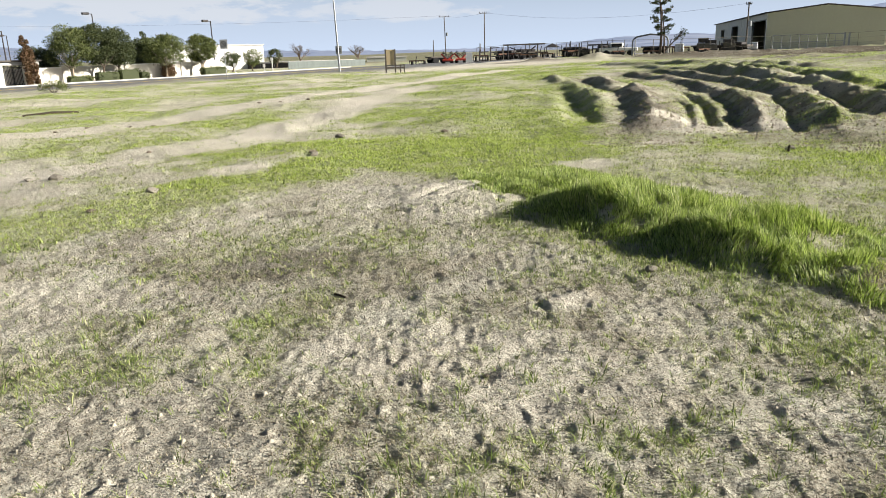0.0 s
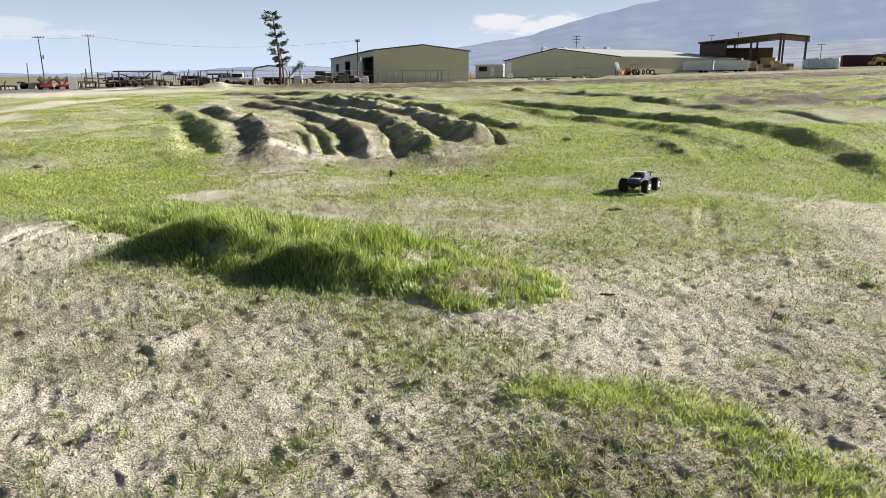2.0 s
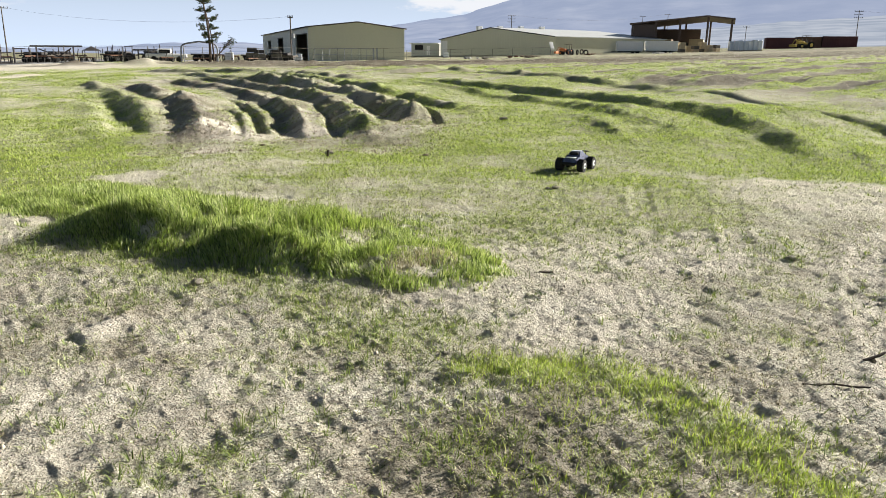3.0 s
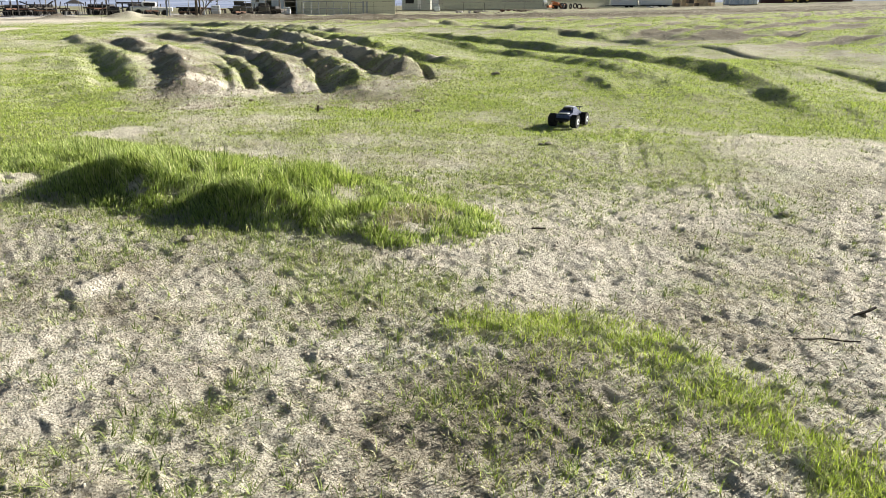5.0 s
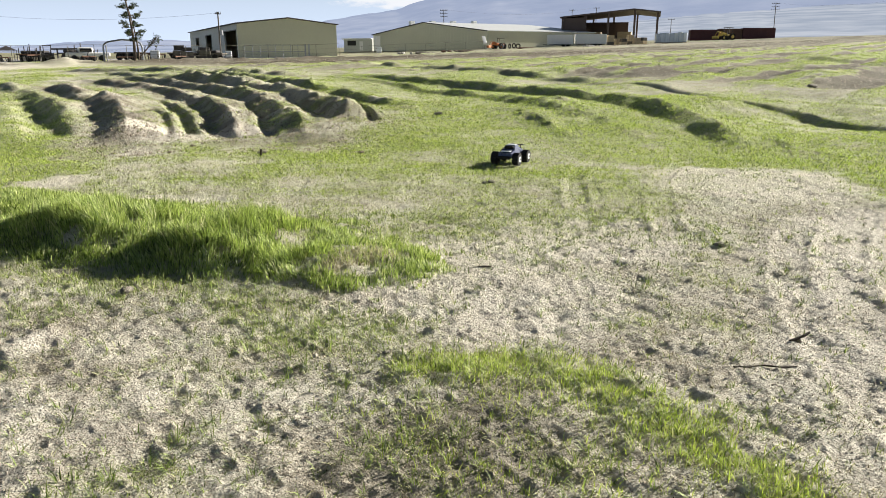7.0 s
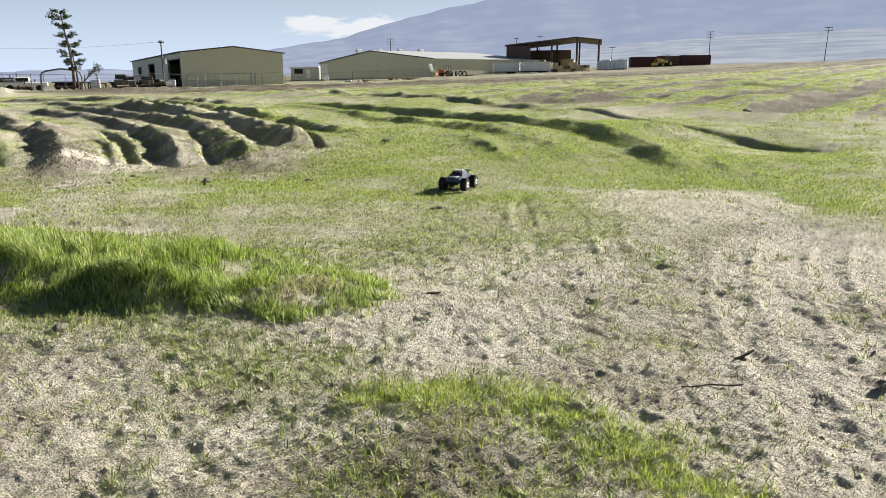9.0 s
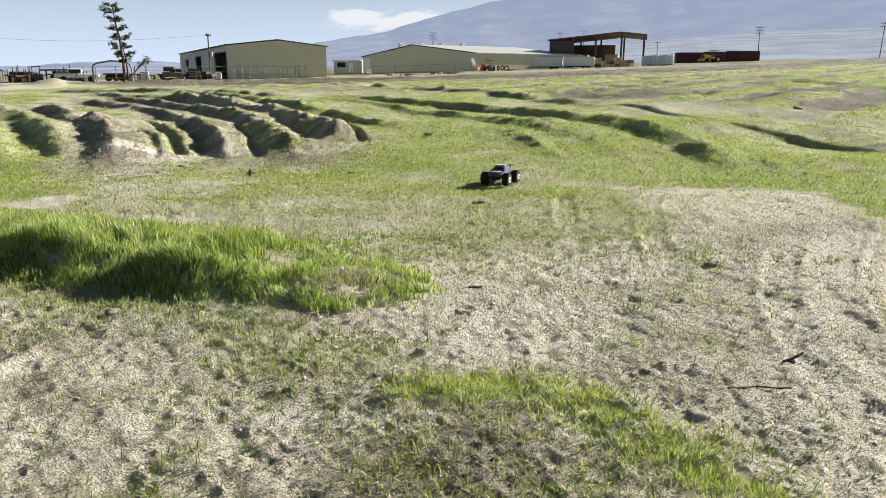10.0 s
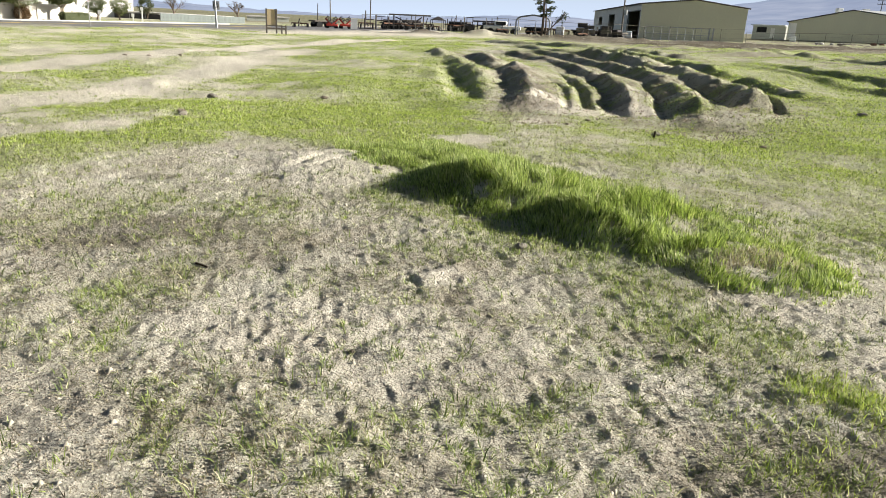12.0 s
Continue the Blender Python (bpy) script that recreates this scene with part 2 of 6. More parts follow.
def height(x, y):
    x, y = np.asarray(x, float), np.asarray(y, float)
    r = np.hypot(x, y)
    z = slope(x, y) + lumps(x, y) + mound_shape(x, y)
    wob = fbm(x, y, 0.9, 3, 31) - 0.5
    rough = fbm(x, y, 0.7, 4, 32) - 0.5
    gritty = fbm(x, y, 0.30, 3, 34) - 0.5
    # thrown banks: a steep face towards the left, a long slope to the right, cut off short at the near end
    for pts, h, wl, wr, g in BERMS:
        run = sum(math.hypot(c[0] - a[0], c[1] - a[1]) for a, c in zip(pts, pts[1:]))
        d, u = line_dist(x + 0.16 * wob, y + 0.16 * wob, pts)
        end = smooth(0.0, 2.4 if g < 0.8 else 5.0, u * run + 0.9 * rough) * (1 - smooth(0.8, 1.0, u))
        left = 1 - smooth(-0.08, wl * 1.1, -d)
        right = np.exp(-(np.maximum(d, 0) / wr) * 1.5)
        on = np.where(d < 0, left, right) * end
        z += h * (0.95 if g < 0.8 else 0.85) * (1 + 0.4 * wob) * on + (0.13 * rough + 0.13 * gritty) * on ** 0.7 * (1 if g < 0.8 else 0.6)
    for pts, dep, w in RUTS:
        d, u = line_dist(x + 0.15 * wob, y, pts)
        z -= dep * np.exp(-(d / w) ** 4) * smooth(0, 0.08, u) * (1 - smooth(0.7, 1, u))
    # shallow tyre marks with lug prints
    wob2 = fbm(x, y, 0.5, 2, 33)
    for pts in TYRE_MARKS:
        d, u = line_dist(x, y, pts)
        ends = smooth(0, 0.25, u) * (1 - smooth(0.7, 1, u)) * (0.4 + 1.2 * wob2)
        lug = 0.6 + 0.4 * np.sin(u * 420 + 40 * np.abs(d))
        z += ends * (0.012 * np.exp(-((np.abs(d) - 0.15) / 0.04) ** 2) - 0.011 * lug * np.exp(-(d / 0.12) ** 4))
    # sandy ramp with broken tiers, and the small lip of crusted sand
    q = np.hypot((x - 0.15) / 0.62, (y - 7.5) / 0.75)
    z += 0.11 * np.exp(-q ** 2 * 1.2)
    for off, dep in ((-0.08, 0.05), (0.22, 0.035)):
        d, u = line_dist(x + 0.4 * wob, y + 0.5 * rough, [(-0.2, 7.25), (0.05, 7.6), (0.3, 7.95)])
        z -= dep * np.exp(-((d - off) / 0.05) ** 2) * smooth(0, 0.2, u) * (1 - smooth(0.8, 1, u))
    d, u = line_dist(x, y, [(0.55, 4.05), (0.78, 4.22), (0.98, 4.33)])
    z += 0.02 * np.exp(-(d / 0.07) ** 2) * smooth(0, .2, u) * (1 - smooth(.8, 1, u))
    for pts in ([(0.0, 2.9), (0.2, 3.15), (0.45, 3.35), (0.8, 3.6)], [(0.3, 3.7), (0.7, 3.75)]):
        d, u = line_dist(x + 0.25 * wob, y + 0.25 * rough, pts)
        z += (0.013 * np.exp(-((d - 0.05) / 0.09) ** 2) - 0.011 * np.exp(-((d + 0.06) / 0.06) ** 2)) * smooth(0, 0.3, u) * (1 - smooth(0.7, 1, u))
    # bank of spoil along the yard, and the stony verge of the road
    d, u = line_dist(x, y, FAR_BERM, 12)
    z += (0.10 + (1.0 + 1.3 * (1 - smooth(0.25, 0.5, u))) * np.maximum(fbm(x, y, 2.4, 3, 41) - 0.40, 0)) * np.exp(-(d / 2.6) ** 2) * smooth(0, 0.06, u) * (1 - 0.6 * smooth(0.8, 1, u))
    d, u = line_dist(x, y, VERGE, 16)
    z += (0.10 + 0.12 * (fbm(x, y, 0.8, 2, 42) - 0.5)) * np.exp(-((d - 2.5) / 3.0) ** 2)
    d, u = line_dist(x, y, ROAD_MID, 20)
    z = np.where(np.abs(d) < 9.3, slope(x, y) - 0.06, z)
    # the ploughed field: low ridges and clods
    fieldmask = smooth(18, 26, x) * smooth(-8, 4, y) * (1 - smooth(120, 180, r))
    along = y * 0.985 - x * 0.17 + 1.5 * fbm(x, y, 14, 2, 44)
    z += fieldmask * (0.07 * np.sin(along * 2 * math.pi / 3.4) + 0.26 * (fbm(x, y, 1.1, 3, 45) - 0.5))
    d, u = line_dist(x, y, HEAPS, 14)
    z += (0.20 + 1.2 * (fbm(x, y, 4.0, 3, 46) - 0.42)) * np.exp(-(d / 3.0) ** 2) * smooth(0, 0.05, u)
    z -= 0.16 * np.exp(-((x * 0.82 - y * 0.57 - 12.5) / 0.8) ** 2) * smooth(20, 30, r) * (1 - smooth(60, 80, r))
    return z


def greenness(x, y):
    """How much grass covers the soil, 0 to 1."""
    x, y = np.asarray(x, float), np.asarray(y, float)
    r = np.hypot(x, y)
    n1, n2, n3 = fbm(x, y, 2.6, 3, 61), fbm(x, y, 0.7, 3, 62), fbm(x, y, 9.0, 2, 63)
    g = 0.17 - 0.08 * (1 - smooth(3.0, 5.5, y + 0.3 * x)) + 1.2 * (n2 - 0.47) + 0.6 * (n1 - 0.5)
    meadow = smooth(7.5, 11.5, y + 0.35 * x + 2.0 * (n1 - 0.5)) * (1 - smooth(5.5, 9.0, x - 0.18 * y))
    g = np.maximum(g, meadow * (0.76 - 0.22 * (1 - smooth(-4, 1, x - 0.05 * y)) + 1.6 * (n1 - 0.45) + 0.8 * (n2 - 0.5)))
    d, u = line_dist(x, y, [(-9.0, 2.5), (-4.2, 6.5), (-2.8, 8.3), (-1.4, 10.2), (1.0, 12.6)])
    g = np.maximum(g, (1 - smooth(0.5, 1.35, np.abs(d) + 1.2 * (n2 - 0.5))) * 0.95)
    mid = smooth(2.2, 3.4, x) * smooth(2.8, 4.2, y) * (1 - smooth(10, 13, y))
    g = np.maximum(g, mid * (0.68 + 0.9 * (n2 - 0.5) + 0.5 * (n1 - 0.5)))
    d, u = line_dist(x, y, [(1.5, 12.0), (4.0, 11.0), (6.5, 10.3), (9.0, 11.5), (11.5, 13.0)])
    g = np.maximum(g, (1 - smooth(0.5, 1.4, np.abs(d) + 0.9 * (n2 - 0.5))) * 0.8)
    d, u = line_dist(x, y, [(-0.6, 10.6), (0.7, 9.4), (1.6, 10.6), (2.4, 12.4), (2.9, 14.5)])
    g = np.maximum(g, (1 - smooth(0.7, 1.6, np.abs(d) + 0.8 * (n2 - 0.5))) * 0.9)
    right = smooth(9.0, 11.5, x + 0.12 * y)
    g = np.maximum(g, right * (0.60 + 1.2 * (n1 - 0.5) + 0.5 * (n2 - 0.5)))
    along = y * 0.985 - x * 0.17 + 1.5 * fbm(x, y, 14, 2, 44)
    stripe = 0.60 + 0.50 * np.sin(along * 2 * math.pi / 3.4) + 0.25 * np.sin(along * 2 * math.pi / 9.5 + 1.0) + 1.2 * (n3 - 0.5) + 0.8 * (n1 - 0.5)
    stripe -= 0.55 * smooth(0.6, 1.0, np.sin(along * 2 * math.pi / 1.9 + 4.0 * n3))
    field = smooth(17, 24, x)
    g = g * (1 - field) + field * (0.05 + 0.95 * smooth(0.40, 0.64, stripe + 0.7 * (n2 - 0.5)))
    brown = smooth(54, 62, y + 0.25 * x + 9 * (n3 - 0.5)) * (1 - smooth(84, 110, y + 0.25 * x)) * smooth(14, 22, x)
    g *= 1 - 0.9 * brown
    for pts, h, wl, wr, gr in BERMS:
        d, u = line_dist(x, y, pts)
        on = np.exp(-(d / 1.1) ** 2)
        g = g * (1 - on) + on * np.clip(gr + 1.2 * (n2 - 0.5) * (1 if gr < 0.8 else 0.4), 0, 1)
    g = np.where(mound_shape(x, y) > 0.045, 1.0, g)
    d, u = line_dist(x, y, [(0.85, 8.3), (1.6, 7.6), (2.6, 5.7), (3.2, 4.2)])
    g = np.maximum(g, 0.9 * np.exp(-(d / 0.45) ** 2))
    d, u = line_dist(x, y, [(0.5, 7.0), (0.8, 6.2), (1.3, 5.3), (1.9, 4.4)])
    g = np.maximum(g, (0.45 + 0.9 * n2) * np.exp(-(d / 0.5) ** 2))
    d, u = line_dist(x, y, [(2.0, 4.2), (1.9, 3.5), (2.4, 3.1)])
    g = np.maximum(g, 0.8 * np.exp(-(d / 0.5) ** 2))
    q = np.hypot((x - 2.05) / 0.75, (y - 1.95) / 0.65) + 0.8 * (n2 - 0.5)
    g = np.maximum(g, 0.28 * (1 - smooth(0.6, 1.2, q)))
    d, u = line_dist(x, y, [(2.7, 2.3), (2.85, 1.95), (2.72, 1.55), (2.62, 1.15), (2.5, 0.7)])
    g = np.maximum(g, 0.85 * np.exp(-(d / 0.2) ** 2))
    g *= 1 - np.where(r < 10, 0.55, 0.85) * soil(x, y)
    d, u = line_dist(x, y, [(2.3, 2.6), (2.6, 2.4), (2.75, 2.1), (2.7, 1.7), (2.6, 1.3), (2.5, 0.8)])
    g = np.maximum(g, (0.62 + 0.8 * (n2 - 0.4)) * np.exp(-(d / 0.22) ** 2))
    d, u = line_dist(x, y, [(1.3, 9.8), (2.4, 8.3), (3.6, 7.0), (4.6, 6.6)])
    g = np.maximum(g, (0.62 + 1.2 * (n2 - 0.5)) * np.exp(-(d / 0.8) ** 2) * (1 - 0.8 * soil(x, y)))
    for cx, cy, rad_ in ((-1.05, 4.05, 0.38), (-0.75, 4.4, 0.35), (-0.95, 3.4, 0.32), (-1.6, 3.4, 0.3), (-2.0, 3.3, 0.3), (3.6, 2.4, 0.25), (3.9, 2.1, 0.3), (4.6, 2.5, 0.3)):
        g = np.maximum(g, 0.72 * np.exp(-(np.hypot(x - cx, y - cy) / rad_) ** 2) * (0.5 + n2))
    yard = smooth(54, 66, y - 0.12 * x) * (1 - smooth(10, 20, x)) * smooth(-9, -5, x - 0.05 * y)
    g *= 1 - yard
    d, u = line_dist(x, y, FAR_BERM, 12)
    g *= 1 - 0.9 * np.exp(-(d / 3.2) ** 2)
    d, u = line_dist(x, y, VERGE, 16)
    g *= 1 - 0.85 * np.exp(-((d - 2.0) / 2.6) ** 2)
    g *= 1 - smooth(100, 150, r) * 0.95
    return np.clip(g, 0, 1)

# ---------------------------------------------------------------- materials
def mat(name, rgb, rough=0.8, metal=0.0, var=0.25, scale=6.0, bump=0.0, bump_scale=60.0, rgb2=None, spec=0.3, per_piece=0.0):
    """A surface with variation at two scales and fine relief."""
    m = bpy.data.materials.new(name)
    m.use_nodes = True
    t = m.node_tree
    b = t.nodes["Principled BSDF"]
    b.inputs["Roughness"].default_value, b.inputs["Metallic"].default_value = rough, metal
    b.inputs["Specular IOR Level"].default_value = spec
    co = t.nodes.new("ShaderNodeTexCoord")
    big, fine = t.nodes.new("ShaderNodeTexNoise"), t.nodes.new("ShaderNodeTexNoise")
    big.inputs["Scale"].default_value, fine.inputs["Scale"].default_value = scale, scale * 9
    big.inputs["Detail"].default_value = fine.inputs["Detail"].default_value = 5
    t.links.new(co.outputs["Object"], big.inputs["Vector"])
    t.links.new(co.outputs["Object"], fine.inputs["Vector"])
    add = t.nodes.new("ShaderNodeMath")
    add.operation = 'MULTIPLY_ADD'
    add.inputs[1].default_value = 0.5
    t.links.new(fine.outputs["Fac"], add.inputs[0])
    half = t.nodes.new("ShaderNodeMath")
    half.operation = 'MULTIPLY'
    half.inputs[1].default_value = 0.5
    t.links.new(big.outputs["Fac"], half.inputs[0])
    t.links.new(half.outputs[0], add.inputs[2])
    ramp = t.nodes.new("ShaderNodeValToRGB")
    e = ramp.color_ramp.elements
    e[0].position, e[1].position = 0.3, 0.7
    low = rgb2 or tuple(c * (1 - var) for c in rgb)
    high = rgb if rgb2 else tuple(min(1, c * (1 + var * 0.6)) for c in rgb)
    e[0].color, e[1].color = (*low, 1), (*high, 1)
    t.links.new(add.outputs[0], ramp.inputs["Fac"])
    col = ramp.outputs["Color"]
    if per_piece:
        inf, hsv = t.nodes.new("ShaderNodeObjectInfo"), t.nodes.new("ShaderNodeHueSaturation")
        mr = t.nodes.new("ShaderNodeMapRange")
        mr.inputs["To Min"].default_value, mr.inputs["To Max"].default_value = 1 - per_piece, 1 + per_piece
        t.links.new(inf.outputs["Random"], mr.inputs["Value"])
        t.links.new(mr.outputs["Result"], hsv.inputs["Value"])
        t.links.new(col, hsv.inputs["Color"])
        col = hsv.outputs["Color"]
    t.links.new(col, b.inputs["Base Color"])
    if bump:
        n, bp = t.nodes.new("ShaderNodeTexNoise"), t.nodes.new("ShaderNodeBump")
        n.inputs["Scale"].default_value, n.inputs["Detail"].default_value = bump_scale, 6
        bp.inputs["Strength"].default_value, bp.inputs["Distance"].default_value = bump, 0.02
        t.links.new(co.outputs["Object"], n.inputs["Vector"])
        t.links.new(n.outputs["Fac"], bp.inputs["Height"])
        t.links.new(bp.outputs["Normal"], b.inputs["Normal"])
    return m


def ground_material():
    """Dry sandy soil, crusted and trodden, with green cover and damp stains carried by the mesh."""
    m = bpy.data.materials.new("field_soil")
    m.use_nodes = True
    t = m.node_tree
    b = t.nodes["Principled BSDF"]
    b.inputs["Roughness"].default_value = 0.95
    b.inputs["Specular IOR Level"].default_value = 0.15
    co = t.nodes.new("ShaderNodeTexCoord")

    def tex(scale, detail=6, rough=0.6):
        n = t.nodes.new("ShaderNodeTexNoise")
        n.inputs["Scale"].default_value, n.inputs["Detail"].default_value, n.inputs["Roughness"].default_value = scale, detail, rough
        t.links.new(co.outputs["Object"], n.inputs["Vector"])
        return n.outputs["Fac"]

    def ramp(src, stops):
        r = t.nodes.new("ShaderNodeValToRGB")
        e = r.color_ramp.elements
        while len(e) < len(stops):
            e.new(0.5)
        for el, (p, c) in zip(e, stops):
            el.position, el.color = p, (*c, 1) if len(c) == 3 else c
        t.links.new(src, r.inputs["Fac"])
        return r.outputs["Color"]

    def mix(fac, a, c, kind='MIX'):
        x = t.nodes.new("ShaderNodeMixRGB")
        x.blend_type = kind
        for sock, v in ((x.inputs["Fac"], fac), (x.inputs["Color1"], a), (x.inputs["Color2"], c)):
            if isinstance(v, (int, float)):
                sock.default_value = v
            elif isinstance(v, tuple):
                sock.default_value = (*v, 1)
            else:
                t.links.new(v, sock)
        return x.outputs["Color"]

    def attr(name):
        a = t.nodes.new("ShaderNodeAttribute")
        a.attribute_name = name
        return a.outputs["Fac"]

    dry = ramp(tex(1.7), [(0.3, (0.50, 0.45, 0.36)), (0.5, (0.68, 0.635, 0.53)), (0.68, (0.79, 0.75, 0.65))])
    grain = ramp(tex(38, 8, 0.7), [(0.30, (0.60, 0.57, 0.53)), (0.52, (1.03, 1.03, 1.03)), (0.75, (1.18, 1.18, 1.18))])
    base = mix(1.0, dry, grain, 'MULTIPLY')
    litter = ramp(tex(140, 4, 0.6), [(0.36, (0.22, 0.19, 0.14)), (0.47, (1, 1, 1))])
    base = mix(0.35, base, litter, 'MULTIPLY')
    sandy = mix(1.0, (0.80, 0.74, 0.635), grain, 'MULTIPLY')
    base = mix(attr("sand"), base, sandy)
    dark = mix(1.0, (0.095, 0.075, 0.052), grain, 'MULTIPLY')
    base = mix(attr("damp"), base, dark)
    stone = ramp(tex(22, 4), [(0.35, (0.16, 0.15, 0.135)), (0.6, (0.38, 0.365, 0.34))])
    base = mix(attr("gravel"), base, stone)
    # the near-black end of the green is shade between grass blades, put in as colour
    leaf = ramp(tex(13, 8, 0.78), [(0.40, (0.03, 0.045, 0.01)), (0.51, (0.29, 0.38, 0.075)), (0.63, (0.56, 0.62, 0.19))])
    leaf = mix(ramp(tex(1.6, 5, 0.65), [(0.50, (0.0, 0.0, 0.0)), (0.66, (0.75, 0.75, 0.75))]), leaf, (0.50, 0.47, 0.30))
    base = mix(attr("green"), base, leaf)
    vo = t.nodes.new("ShaderNodeTexVoronoi")
    vo.inputs["Scale"].default_value = 80.0
    t.links.new(co.outputs["Object"], vo.inputs["Vector"])
    # gaps between the soil grains darkened: crevice shade put into the colour
    pit_shade = ramp(vo.outputs["Distance"], [(0.35, (1, 1, 1)), (0.75, (0.42, 0.39, 0.35))])
    base = mix(0.24, base, pit_shade, 'MULTIPLY')
    t.links.new(base, b.inputs["Base Color"])
    bumps = t.nodes.new("ShaderNodeMath")
    bumps.operation = 'MULTIPLY_ADD'
    bumps.inputs[1].default_value = 0.35
    t.links.new(tex(95, 6, 0.7), bumps.inputs[0])
    t.links.new(tex(24, 6, 0.65), bumps.inputs[2])
    bp = t.nodes.new("ShaderNodeBump")
    bp.inputs["Strength"].default_value, bp.inputs["Distance"].default_value = 1.0, 0.06
    t.links.new(bumps.outputs[0], bp.inputs["Height"])
    b2 = t.nodes.new("ShaderNodeBump")
    b2.invert = True
    b2.inputs["Strength"].default_value, b2.inputs["Distance"].default_value = 0.8, 0.012
    t.links.new(vo.outputs["Distance"], b2.inputs["Height"])
    t.links.new(bp.outputs["Normal"], b2.inputs["Normal"])
    t.links.new(b2.outputs["Normal"], b.inputs["Normal"])
    return m


def blade_material(name, a, c, dry=None, rough=0.6):
    """Grass: colour by blade, some light passing through."""
    m = bpy.data.materials.new(name)
    m.use_nodes = True
    t = m.node_tree
    b = t.nodes["Principled BSDF"]
    b.inputs["Roughness"].default_value = rough
    b.inputs["Specular IOR Level"].default_value = 0.25
    g = t.nodes.new("ShaderNodeNewGeometry")
    r = t.nodes.new("ShaderNodeValToRGB")
    e = r.color_ramp.elements
    e[0].position, e[0].color = 0.0, (*a, 1)
    e[1].position, e[1].color = 0.85, (*c, 1)
    if dry:
        x = e.new(0.97)
        x.color = (*dry, 1)
    t.links.new(g.outputs["Random Per Island"], r.inputs["Fac"])
    t.links.new(r.outputs["Color"], b.inputs["Base Color"])
    tr = t.nodes.new("ShaderNodeBsdfTranslucent")
    br = t.nodes.new("ShaderNodeMixRGB")
    br.blend_type = 'MULTIPLY'
    br.inputs["Fac"].default_value = 1.0
    br.inputs["Color2"].default_value = (1.15, 1.25, 0.75, 1)
    t.links.new(r.outputs["Color"], br.inputs["Color1"])
    t.links.new(br.outputs["Color"], tr.inputs["Color"])
    mx = t.nodes.new("ShaderNodeMixShader")
    mx.inputs["Fac"].default_value = 0.30
    t.links.new(b.outputs["BSDF"], mx.inputs[1])
    t.links.new(tr.outputs["BSDF"], mx.inputs[2])
    t.links.new(mx.outputs["Shader"], t.nodes["Material Output"].inputs["Surface"])
    return m


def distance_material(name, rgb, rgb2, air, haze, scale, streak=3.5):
    """Far land seen through kilometres of air: its own colour mixed with an emitted glow that stands in for bluish
    airlight.
    """
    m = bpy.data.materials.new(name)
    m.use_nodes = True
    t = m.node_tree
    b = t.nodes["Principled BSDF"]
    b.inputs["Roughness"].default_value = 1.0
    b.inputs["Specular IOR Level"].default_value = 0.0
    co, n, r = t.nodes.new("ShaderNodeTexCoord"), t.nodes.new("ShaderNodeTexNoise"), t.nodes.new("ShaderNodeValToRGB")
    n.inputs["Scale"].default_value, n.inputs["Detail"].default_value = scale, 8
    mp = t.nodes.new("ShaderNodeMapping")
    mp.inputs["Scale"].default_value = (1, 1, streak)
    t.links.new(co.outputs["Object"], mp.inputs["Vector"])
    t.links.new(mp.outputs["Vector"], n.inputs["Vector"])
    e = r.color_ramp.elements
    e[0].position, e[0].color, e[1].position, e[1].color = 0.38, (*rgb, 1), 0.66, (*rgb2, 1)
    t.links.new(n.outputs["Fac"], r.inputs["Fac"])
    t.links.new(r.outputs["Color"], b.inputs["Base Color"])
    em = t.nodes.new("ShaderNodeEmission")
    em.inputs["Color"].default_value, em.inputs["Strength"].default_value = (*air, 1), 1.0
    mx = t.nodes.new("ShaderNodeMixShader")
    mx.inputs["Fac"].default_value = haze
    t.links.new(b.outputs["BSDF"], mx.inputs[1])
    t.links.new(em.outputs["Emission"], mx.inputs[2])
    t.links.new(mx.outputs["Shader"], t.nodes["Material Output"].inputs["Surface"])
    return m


SOIL = ground_material()
STEEL_OLIVE = mat("olive_sheet_steel", (0.53, 0.52, 0.39), 0.5, 0.0, 0.06, 0.3, spec=0.4)
STEEL_GREY = mat("grey_sheet_steel", (0.46, 0.47, 0.42), 0.5, 0.0, 0.08, 0.3, spec=0.4)
ROOF_PALE = mat("pale_roof_sheet", (0.62, 0.63, 0.62), 0.45, 0.2, 0.1, 0.4)
DARK = mat("dark_interior", (0.02, 0.02, 0.021), 0.9, 0, 0.2, 1.0)
DARK_STEEL = mat("dark_steel", (0.055, 0.05, 0.05), 0.6, 0.3, 0.35, 2.0)
RUST = mat("rusted_steel", (0.17, 0.095, 0.065), 0.8, 0.2, 0.4, 2.0)
BROWN_STEEL = mat("brown_sheet_steel", (0.10, 0.072, 0.06), 0.6, 0.1, 0.15, 0.6)
FENCE_STEEL = mat("weathered_fence_steel", (0.13, 0.12, 0.10), 0.7, 0.2, 0.3, 3.0)
GALV = mat("galvanised_steel", (0.30, 0.31, 0.32), 0.45, 0.7, 0.15, 3.0)
WHITE = mat("white_paint", (0.78, 0.77, 0.74), 0.6, 0, 0.06, 1.5)
WHITE_WRAP = mat("white_plastic_wrap", (0.72, 0.75, 0.78), 0.3, 0, 0.1, 4.0)
STUCCO = mat("cream_stucco", (0.72, 0.68, 0.60), 0.9, 0, 0.07, 1.2, 0.3, 40)
ASPHALT = mat("asphalt", (0.17, 0.17, 0.172), 0.9, 0, 0.2, 0.5, 0.4, 50)
CONCRETE = mat("concrete", (0.5, 0.48, 0.45), 0.9, 0, 0.15, 1.0, 0.3, 30)
WOOD_GREY = mat("weathered_timber", (0.12, 0.105, 0.09), 0.85, 0, 0.35, 3.0)
